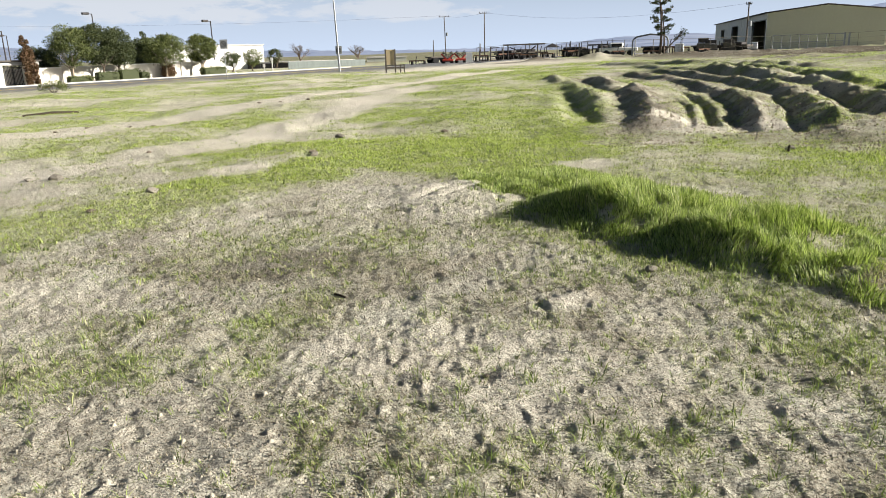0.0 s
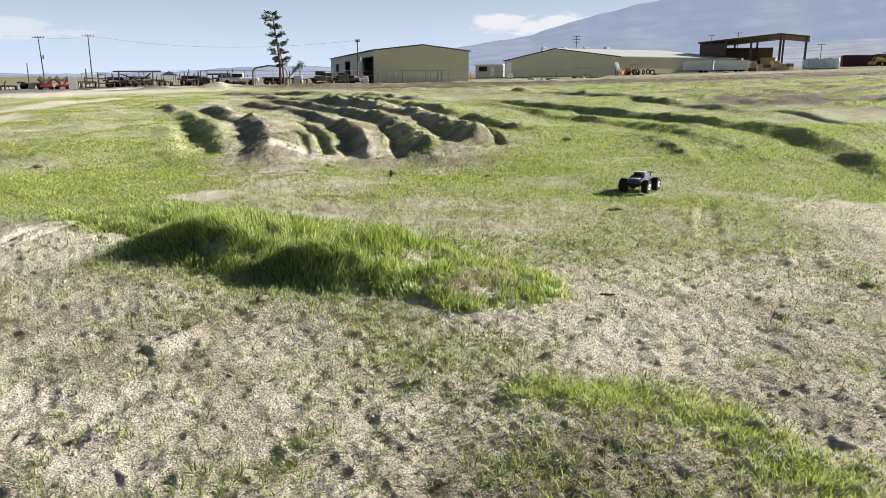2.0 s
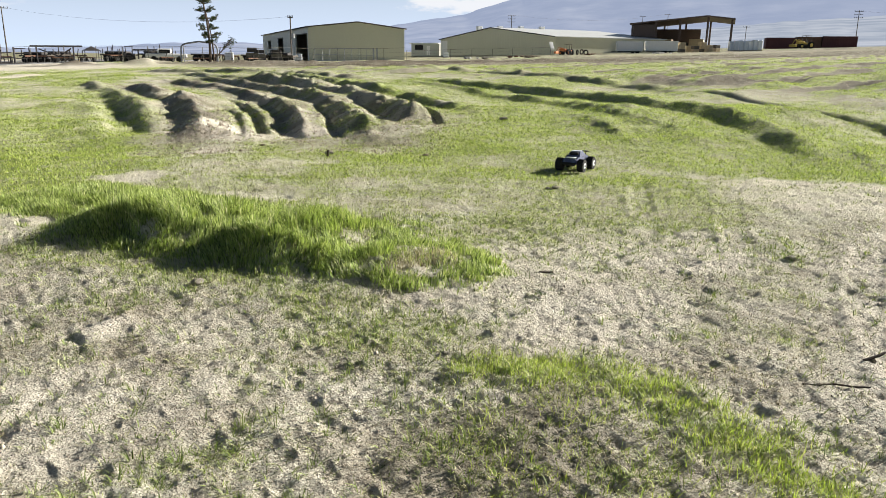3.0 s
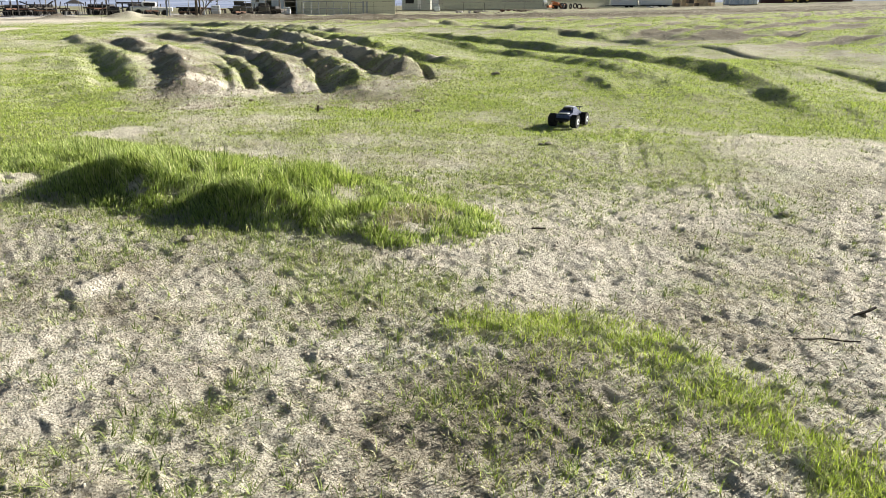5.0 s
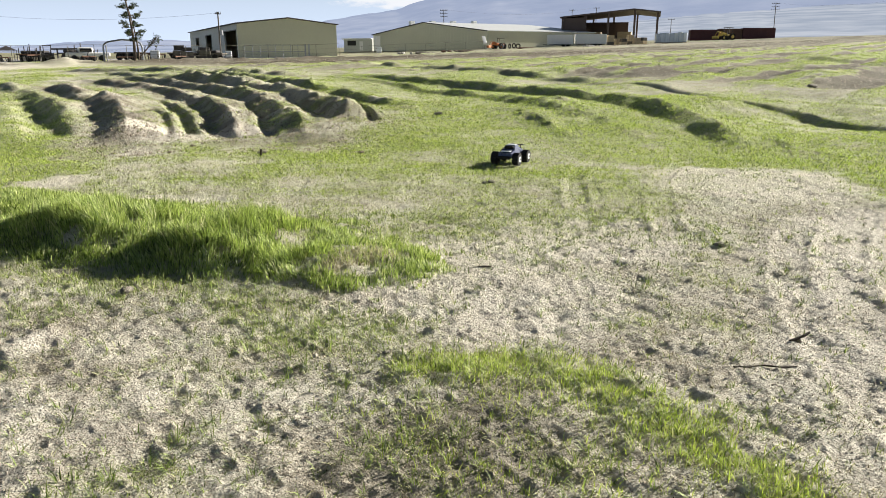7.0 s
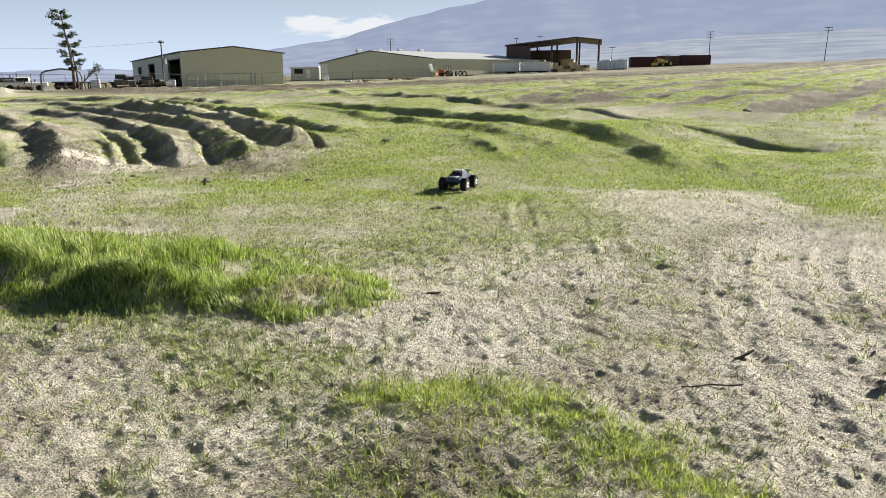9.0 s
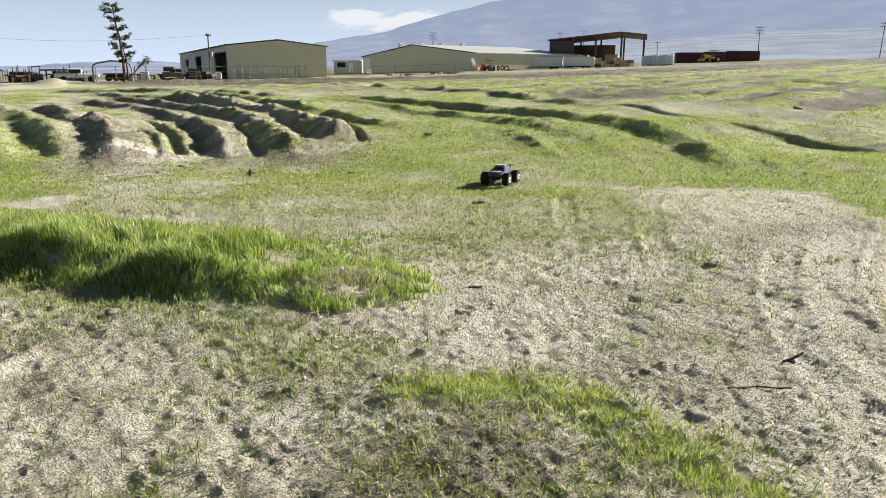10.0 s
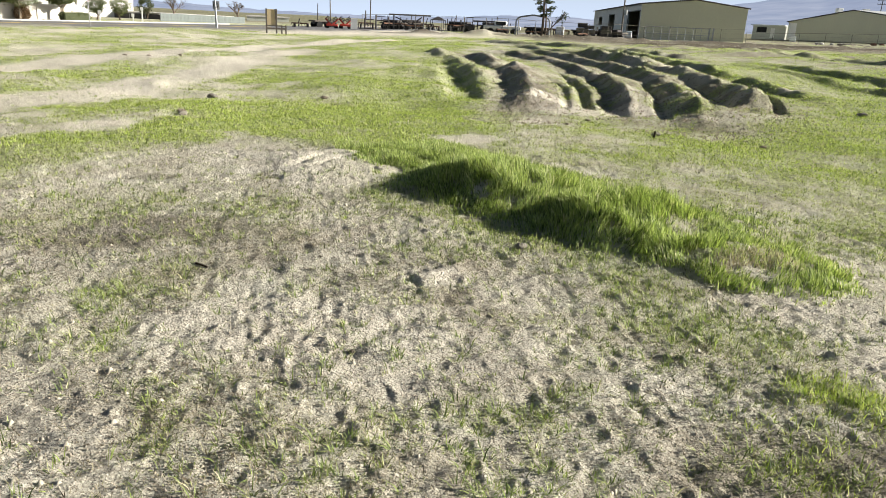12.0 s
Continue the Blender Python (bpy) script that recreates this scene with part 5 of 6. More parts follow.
def road_spot(u, v):
    q = WALL_0 + ROAD_U * u + ROAD_V * v
    return q.x, q.y, float(slope(np.array(q.x), np.array(q.y)))


def on_wall_line(az, v):
    """The place on the line v metres before the wall that lies on a bearing."""
    d = Vector((math.sin(radians(az)), math.cos(radians(az)), 0))
    q = WALL_0 + ROAD_V * v
    r = (q.dot(ROAD_V)) / d.dot(ROAD_V)
    return d.x * r, d.y * r


for u in (-6, 0.5, 7, 13, 19):
    x, y, z = road_spot(u, 0.1)
    p = thing("wall_pillar", x, y, "square cream stucco wall pillar", "pillar", z=z, turn=46.9, group="wall pillars")
    part("shaft", boxes((-0.25, -0.22, -0.4, 0.25, 0.22, 1.65)), STUCCO, p)
    part("cap", boxes((-0.32, -0.29, 1.65, 0.32, 0.29, 1.75), bevel=0.02), WHITE, p)

# gateway
x, y = on_wall_line(-29.6, 0.6)
z = float(slope(np.array(x), np.array(y)))
t = thing("entrance_gate", x, y, "roofed entrance gate with dark iron leaves between white pillars", "gate", z=z, turn=46.9)
for xx in (-1.15, 0.95, 1.75):
    part("pillar", boxes((xx - 0.22, -0.3, -0.3, xx + 0.22, 0.3, 1.8)), STUCCO, t)
part("lintel", boxes((-1.7, -0.4, 1.85, 2.1, 0.4, 2.15), bevel=0.03), CONCRETE, t, "grey beam over the gate")
part("roof", boxes((-1.9, -0.6, 2.15, 2.3, 0.6, 2.3), bevel=0.03), WOOD_GREY, t)
for s in (0, 1):
    leaf = part("gate_leaf", boxes((-0.9 + s * 0.85, -0.03, 0.1, -0.85 + s * 0.85, 0.03, 1.7), (-0.12 + s * 0.85, -0.03, 0.1, -0.07 + s * 0.85, 0.03, 1.7), (-0.9 + s * 0.85, -0.03, 1.62, -0.07 + s * 0.85, 0.03, 1.7), (-0.9 + s * 0.85, -0.03, 0.1, -0.07 + s * 0.85, 0.03, 0.2)), DARK_STEEL, t)
    for k in range(6):
        part("bar", boxes((-0.80 + s * 0.85 + k * 0.12, -0.015, 0.2, -0.76 + s * 0.85 + k * 0.12, 0.015, 1.62)), DARK_STEEL, leaf)


def leaf_cards(name, centres, sizes, n, leaf, material, parent, rnd):
    """Many small leaf quads in uneven clumps."""
    r = np.random.default_rng(rnd)
    k = r.integers(0, len(centres), n)
    c, s = np.array(centres)[k], np.array(sizes)[k]
    d = r.normal(0, 1, (n, 3))
    d /= np.linalg.norm(d, axis=1)[:, None]
    p = c + d * (s * r.uniform(0.35, 1.0, n) ** 0.5)[:, None] * np.array([1, 1, 0.8])
    a = r.normal(0, 1, (n, 3))
    a /= np.linalg.norm(a, axis=1)[:, None]
    b = np.cross(a, r.normal(0, 1, (n, 3)))
    b /= np.linalg.norm(b, axis=1)[:, None]
    h = leaf * r.uniform(0.6, 1.4, n)[:, None]
    co = np.stack([p - a * h, p + b * h * 0.45, p + a * h, p - b * h * 0.45], 1).reshape(-1, 3)
    ob = array_mesh(name, co, np.arange(n * 4), 4, material)
    ob.parent = parent
    return ob


def crown_tree(x, y, high, radius, crown_low, leafmat, bark, label, seed, n=11000, stems=1, z=None, leaf=0.085):
    rnd = random.Random(seed)
    t = thing("tree", x, y, label, "tree", z=z, group="roadside trees")
    bm = bmesh.new()
    centres, sizes = [], []
    for s in range(stems):
        lx, ly = rnd.uniform(-0.3, 0.3), rnd.uniform(-0.2, 0.2)
        fork = Vector((lx, ly, crown_low * 0.8))
        rod(bm, (lx * 0.2, ly * 0.2, -0.3), fork, 0.12, 0.09, n=7)
        for i in range(6):
            a = i * 1.05 + rnd.uniform(0, 0.8)
            q = fork + Vector((math.cos(a) * radius * 0.55, math.sin(a) * radius * 0.55, (high - crown_low) * rnd.uniform(0.3, 0.75)))
            rod(bm, fork, q, 0.06, 0.02, n=5)
    part("trunk", bm, bark, t)
    for i in range(60):
        a, u = rnd.uniform(0, 6.28), rnd.uniform(-1, 1)
        w = math.sqrt(1 - u * u) * rnd.uniform(0.45, 0.85)
        centres.append((math.cos(a) * radius * w, math.sin(a) * radius * w, (crown_low + high) / 2 + u * (high - crown_low) * 0.40))
        sizes.append(radius * rnd.uniform(0.22, 0.42))
    leaf_cards("crown", centres, sizes, n, leaf, leafmat, t, seed)


x, y = on_wall_line(-26.05, 1.4)
crown_tree(x, y, 5.2, 2.3, 1.6, LEAF_OLIVE, BARK_PALE, "round-crowned olive-green street tree beside the wall", 1, stems=2)
x, y = on_wall_line(-24.3, 1.2)
crown_tree(x, y, 5.3, 2.2, 1.6, LEAF_DARK, BARK, "dense dark green street tree with spreading trunk", 2)
x, y = on_wall_line(-23.0, 0.9)
crown_tree(x, y, 4.9, 1.9, 1.5, LEAF_DARK, BARK, "dark green street tree beside the wall", 3)
x, y = on_wall_line(-21.6, -2.0)
crown_tree(x, y, 4.1, 2.3, 0.8, LEAF_DARK, BARK, "dark bushy tree behind the boundary wall", 4)
x, y = on_wall_line(-20.0, 1.3)
crown_tree(x, y, 4.1, 2.5, 1.5, LEAF_OLIVE, BARK_PALE, "wide olive-green tree leaning over the wall", 5, stems=2)
x, y = on_wall_line(-17.55, 1.3)
crown_tree(x, y, 4.2, 1.7, 1.5, LEAF_OLIVE, BARK_PALE, "small round olive-green tree with pale stems", 6, stems=2)
x, y = on_wall_line(-28.0, -4.0)
crown_tree(x, y, 3.2, 2.4, 0.8, LEAF_DARK, BARK, "dark shrubby tree behind the boundary wall", 7)
for k, (az, r, hh, rad_) in enumerate(((-15.45, 100, 2.6, 1.3), (-13.9, 104, 2.7, 1.5), (-12.25, 120, 2.9, 1.3), (-30.9, 82, 3.6, 1.2))):
    crown_tree(*polar(az, r), hh, rad_, 0.7, LEAF_DARK if k % 2 == 0 else LEAF_OLIVE, BARK, "small dark green tree beside a white building", 20 + k, n=2600)


def cypress(x, y, high, radius, leafmat, label, seed, lean=0.0):
    rnd = random.Random(seed)
    t = thing("cypress", x, y, label, "tree", group="cypresses")
    part("trunk", rods(((0, 0, -0.3), (lean * high * 0.9, 0, high * 0.9), 0.1, 0.03)), BARK, t)
    cs, ss = [], []
    for i in range(40):
        u = rnd.uniform(0.02, 1)
        w = radius * math.sin(math.pi * min(1, u * 0.85 + 0.12)) ** 0.7
        a = rnd.uniform(0, 6.28)
        cs.append((lean * high * u + math.cos(a) * w * 0.5, math.sin(a) * w * 0.5, u * high * 0.97))
        ss.append(0.12 + w * 0.55)
    leaf_cards("foliage", cs, ss, 2600, 0.09, leafmat, t, seed)


x, y = on_wall_line(-28.72, 1.9)
cypress(x, y, 4.4, 0.32, LEAF_BROWN, "tall browned dying cypress before the wall", 31, -0.04)
x, y = on_wall_line(-28.3, 1.9)
cypress(x, y, 4.1, 0.36, LEAF_BROWN, "browned leaning cypress before the wall", 32, -0.12)
cypress(*polar(-21.3, 112), 6.2, 0.7, LEAF_DARK, "slim dark green cypress behind the trees", 33)
x, y = on_wall_line(-19.85, 1.0)
cypress(x, y, 1.6, 0.75, LEAF_BROWN, "low browned bush before the wall", 34)


def hedge(az0, az1, v, high, deep, seed):
    (x0, y0), (x1_, y1_) = on_wall_line(az0, v), on_wall_line(az1, v)
    w = math.hypot(x1_ - x0, y1_ - y0)
    t = thing("clipped_hedge", x0, y0, "clipped box-shaped green hedge before the wall", "hedge", z=float(slope(np.array(x0), np.array(y0))), turn=math.degrees(math.atan2(y1_ - y0, x1_ - x0)), group="clipped hedges")
    part("core", boxes((0.1, -deep / 2 + 0.1, -0.3, w - 0.1, deep / 2 - 0.1, high - 0.1), bevel=0.1), LEAF_DARK, t)
    r = np.random.default_rng(seed)
    n = int(2200 * w / 4)
    cs = np.stack([r.uniform(0.05, w - 0.05, 60), r.uniform(-deep / 2, deep / 2, 60) * 0.8, r.uniform(0.1, high - 0.12, 60)], 1)
    leaf_cards("leaves", cs, np.full(60, 0.28), n, 0.08, LEAF_OLIVE if seed % 2 else LEAF_DARK, t, seed)


hedge(-26.5, -24.95, 2.1, 0.72, 1.0, 41)
hedge(-24.7, -23.2, 2.1, 1.0, 1.1, 42)
hedge(-23.2, -21.9, 2.1, 1.15, 1.1, 43)
hedge(-21.9, -21.2, 2.0, 0.85, 0.9, 44)
hedge(-17.6, -15.9, 2.2, 0.95, 1.2, 45)


def lamp_post(az, r, top, label="dark lamp post with a box-shaped head"):
    x, y = polar(az, r)
    p = thing("lamp_post", x, y, label, "lamp", turn=46, group="lamp posts")
    h = top - float(height(x, y))
    part("pole", rods(((0, 0, -0.2), (0, 0, h), 0.09, 0.06), n=8), DARK_STEEL, p)
    part("arm", rods(((0, 0, h - 0.05), (-0.5, 0, h), 0.04)), DARK_STEEL, p)
    part("lamp_head", boxes((-1.05, -0.2, h - 0.12, -0.35, 0.2, h + 0.12), bevel=0.04), DARK_STEEL, p)


lamp_post(-29.9, 95, 4.9)
lamp_post(-29.65, 118, 5.1)
lamp_post(-24.35, 92, 6.5)
lamp_post(-16.6, 92, 5.6)


def ring_sign(p, zc, size, turn=0.0):
    """A white no-parking plate: dark ring, letter and bar."""
    plate = part("sign_plate", boxes((-size / 2, -0.02, zc - size * 0.62, size / 2, 0.0, zc + size * 0.62), bevel=0.004), GALV, p, "weathered grey no-parking plate")
    bm = bmesh.new()
    for k in range(24):
        a0, a1 = k * math.pi / 12, (k + 1) * math.pi / 12
        rod(bm, (0.36 * size * math.cos(a0), -0.03, zc + 0.36 * size * math.sin(a0)), (0.36 * size * math.cos(a1), -0.03, zc + 0.36 * size * math.sin(a1)), 0.05 * size, n=4)
    part("ring", bm, DARK_STEEL, plate)
    part("bar", rods(((-0.25 * size, -0.03, zc + 0.25 * size), (0.25 * size, -0.03, zc - 0.25 * size), 0.04 * size), n=4), DARK_STEEL, plate)
    cu = bpy.data.curves.new("letter", 'FONT')
    cu.body, cu.size, cu.align_x, cu.extrude = "P", size * 0.62, 'CENTER', 0.004
    tmp = new("letter_curve", cu)
    bpy.context.view_layer.update()
    me = bpy.data.meshes.new_from_object(tmp.evaluated_get(bpy.context.evaluated_depsgraph_get()))
    bpy.data.objects.remove(tmp)
    me.materials.clear()
    me.materials.append(DARK_STEEL)
    lt = new("letter", me)
    lt.parent = plate
    lt.matrix_basis = pose(0, -0.035, zc - 0.21 * size, 90, 0, 0)


x, y = polar(-15.85, 66)
p = thing("parking_sign", x, y, "weathered grey no-parking sign on a thin steel post", "sign", turn=14)
gz = float(height(x, y))
part("post", rods(((0, 0.03, -0.3), (0, 0.03, 2.9 - gz), 0.035)), GALV, p)
ring_sign(p, 2.55 - gz, 0.62)
x, y = polar(-7.5, 72)
p = thing("street_light", x, y, "tall grey street light with curved arm beside the road", "street lamp", turn=8)
gz = float(height(x, y))
part("pole", rods(((0, 0, -0.3), (-0.25, 0, 8.2), 0.11, 0.06), n=10), GALV, p)
bm = bmesh.new()
for k in range(5):
    a0, a1 = k / 5, (k + 1) / 5
    rod(bm, (-0.25 - 1.9 * a0, 0, 8.2 + 0.7 * math.sin(a0 * 1.4)), (-0.25 - 1.9 * a1, 0, 8.2 + 0.7 * math.sin(a1 * 1.4)), 0.05, n=6)
part("arm", bm, GALV, p)
part("lamp_head", boxes((-2.8, -0.14, 8.78, -2.1, 0.14, 8.94), bevel=0.04), GALV, p)
ring_sign(p, 1.85 - gz, 0.6)
for az, r, hh in ((-15.2, 84, 1.2), (-12.5, 92, 1.6), (-13.1, 92, 0.9)):
    x, y = polar(az, r)
    p = thing("marker_post", x, y, "white roadside marker post", "post", group="marker posts")
    part("post", boxes((-0.06, -0.04, -0.3, 0.06, 0.04, hh - 0.3)), WHITE, p)
    part("plate", boxes((-0.16, -0.06, hh - 0.35, 0.16, -0.04, hh), bevel=0.01), WHITE, p)

# buildings over the road
def flat_building(az0, az1, r0, r1, top, m, label, bands=True):
    (x0, y0), (x1_, y1_) = polar(az0, r0), polar(az1, r1)
    w = math.hypot(x1_ - x0, y1_ - y0)
    b = thing("building", x0, y0, label, "building", z=-0.8, turn=math.degrees(math.atan2(y1_ - y0, x1_ - x0)))
    part("wall", boxes((0, 0, -0.5, w, 16, top + 0.8)), m, b)
    part("parapet", boxes((-0.15, -0.15, top + 0.8, w + 0.15, 16.15, top + 1.0)), CONCRETE, b)
    for i in range(int(w / 3.2)):
        part("wall_joint", boxes((1.6 + i * 3.2, -0.03, -0.4, 1.66 + i * 3.2, 0.0, top + 0.7)), CONCRETE, b)


flat_building(-20.0, -13.05, 122, 128, 3.25, WHITE, "long white flat-roofed commercial building")
flat_building(-34.0, -30.4, 105, 108, 1.9, STUCCO, "low cream building behind the wall")
flat_building(-14.8, -11.35, 128, 120, 0.35, DARK_STEEL, "low dark building behind parked bushes")
(x0, y0), (x1_, y1_) = polar(-11.3, 104), polar(-5.5, 108)
f = thing("slat_fence", x0, y0, "pale grey-green slatted privacy fence", "fence", turn=math.degrees(math.atan2(y1_ - y0, x1_ - x0)), z=-0.55)
w = math.hypot(x1_ - x0, y1_ - y0)
slat_me = bpy.data.meshes.new("slat")
bm = boxes((0, -0.02, -0.1, 0.17, 0.02, 1.22))
bm.to_mesh(slat_me)
bm.free()
FENCE = mat("pale_green_slats", (0.20, 0.228, 0.222), 0.7, 0, 0.12, 2.0, per_piece=0.08)
slat_me.materials.append(FENCE)
for i in range(int(w / 0.18)):
    s = new("slat", slat_me)
    s.parent = f
    s.location = (i * 0.18, 0, 0)
for i in range(int(w / 2.4) + 1):
    part("post", boxes((i * 2.4 - 0.04, 0.03, -0.2, i * 2.4 + 0.04, 0.11, 1.3)), GALV, f)
part("rail", boxes((0, 0.02, 1.05, w, 0.06, 1.11)), GALV, f)
flat_building(-5.4, -2.4, 150, 150, 0.55, STEEL_GREY, "low grey building at the far end of the road")


# winter trees and the pine
def bare_tree(x, y, high, label, seed):
    rnd = random.Random(seed)
    t = thing("bare_tree", x, y, label, "tree", group="bare trees")
    trunk, twigs = bmesh.new(), bmesh.new()

    def grow(p, d, ln, rad_, lev):
        q = p + d * ln
        rod(trunk if lev < 2 else twigs, p, q, rad_, rad_ * 0.6, n=6 if lev < 2 else 3)
        if lev > 4:
            return
        for i in range(3 if lev else 5):
            nd = (d + Vector((rnd.uniform(-1, 1), rnd.uniform(-1, 1), rnd.uniform(-0.2, 0.6))) * 1.05).normalized()
            grow(p + d * ln * rnd.uniform(0.65, 1.0), nd, ln * rnd.uniform(0.6, 0.8), max(0.012, rad_ * 0.55), lev + 1)

    grow(Vector((0, 0, -0.2)), Vector((0, 0, 1)), high * 0.27, 0.16, 0)
    part("trunk", trunk, BARK, t)
    part("twigs", twigs, BARK, t)["kind"] = "stuff"


bare_tree(*polar(-10.4, 125), 5.6, "leafless winter tree behind the slatted fence", 3)
bare_tree(*polar(-6.05, 120), 5.2, "small leafless winter tree beside the road", 8)


def pine(x, y, top):
    rnd = random.Random(4)
    t = thing("pine_tree", x, y, "tall sparse dark pine with bare lower trunk", "tree", turn=-16.5)
    h = top - float(height(x, y))
    trunk, limbs = bmesh.new(), bmesh.new()

    def stem(u):
        return Vector((0.10 * math.sin(u * 5) - 0.38 * u ** 2, 0, u * h))

    for k in range(10):
        a, c = k / 10, (k + 1) / 10
        rod(trunk, stem(a) - Vector((0, 0, 0.2 * (k == 0))), stem(c), 0.16 * (1 - a * 0.75), 0.16 * (1 - c * 0.75), n=8)
        if k < 7:
            rod(trunk, stem(a) + Vector((0.42 - 0.5 * a, 0.1, -0.2 * (k == 0))), stem(c) + Vector((0.42 - 0.5 * c, 0.1, 0)), 0.10 * (1 - a), 0.10 * (1 - c), n=6)
    # flat whorls of needles at the ends of the limbs, with open sky between
    cs, ss = [], []
    for u, left, right in ((0.99, 0.75, 0.35), (0.95, 1.15, 0.75), (0.91, 0.95, 0.55), (0.82, 1.35, 0.3), (0.80, 0.5, 0.8), (0.71, 0.5, 1.15), (0.68, 1.1, 0.6), (0.60, 0.6, 1.55), (0.57, 0.8, 1.0), (0.48, 1.35, 0.5), (0.45, 1.1, 1.2), (0.38, 0.7, 1.65), (0.35, 0.9, 0.9), (0.28, 0.2, 0.7)):
        for side, reach in ((-1, left), (1, right)):
            for q in range(3):
                b = stem(u)
                e = b + Vector((side * reach * rnd.uniform(0.55, 1.0), rnd.uniform(-0.9, 0.9) * reach, rnd.uniform(-0.12, 0.28)))
                rod(limbs, b - Vector((0, 0, 0.12)), e, 0.035, 0.012, n=4)
                for m in range(5):
                    f = rnd.uniform(0.45, 1.05)
                    p = b.lerp(e, f) + Vector((rnd.uniform(-0.2, 0.2), rnd.uniform(-0.2, 0.2), rnd.uniform(-0.06, 0.12)))
                    cs.append(tuple(p))
                    ss.append(rnd.uniform(0.10, 0.22))
    # the low forked limb on one side
    p0, p1 = Vector((0.55, 0, 0.4)), Vector((2.5, 0, 2.6))
    rod(limbs, p0, p1, 0.08, 0.03, n=6)
    for k in range(26):
        q = p0.lerp(p1, rnd.uniform(0.55, 1.05)) + Vector((rnd.uniform(-0.5, 0.6), rnd.uniform(-0.4, 0.4), rnd.uniform(-0.3, 0.3)))
        rod(limbs, p0.lerp(p1, rnd.uniform(0.5, 1)), q, 0.02, 0.01, n=3)
        cs.append(tuple(q))
        ss.append(rnd.uniform(0.12, 0.24))
    part("trunk", trunk, BARK, t)
    part("limbs", limbs, BARK, t)
    leaf_cards("needles", cs, ss, 11500, 0.055, LEAF_PINE, t, 9)


pine(*polar(16.55, 86), 8.3)
x, y = polar(-27.4, 48)
p = thing("roadside_bush", x, y, "low dry grey-green bush on the verge", "bush")
bm = bmesh.new()
for k in range(9):
    rod(bm, (0, 0, -0.1), (math.cos(k * 0.7) * 0.5, math.sin(k * 0.7) * 0.4, 0.45), 0.02, 0.008, n=4)
part("stems", bm, BARK, p)
leaf_cards("leaves", [(math.cos(k) * 0.55, math.sin(k * 1.3) * 0.4, 0.3 + 0.1 * (k % 3)) for k in range(14)], [0.28] * 14, 900, 0.05, LEAF_OLIVE, p, 77)

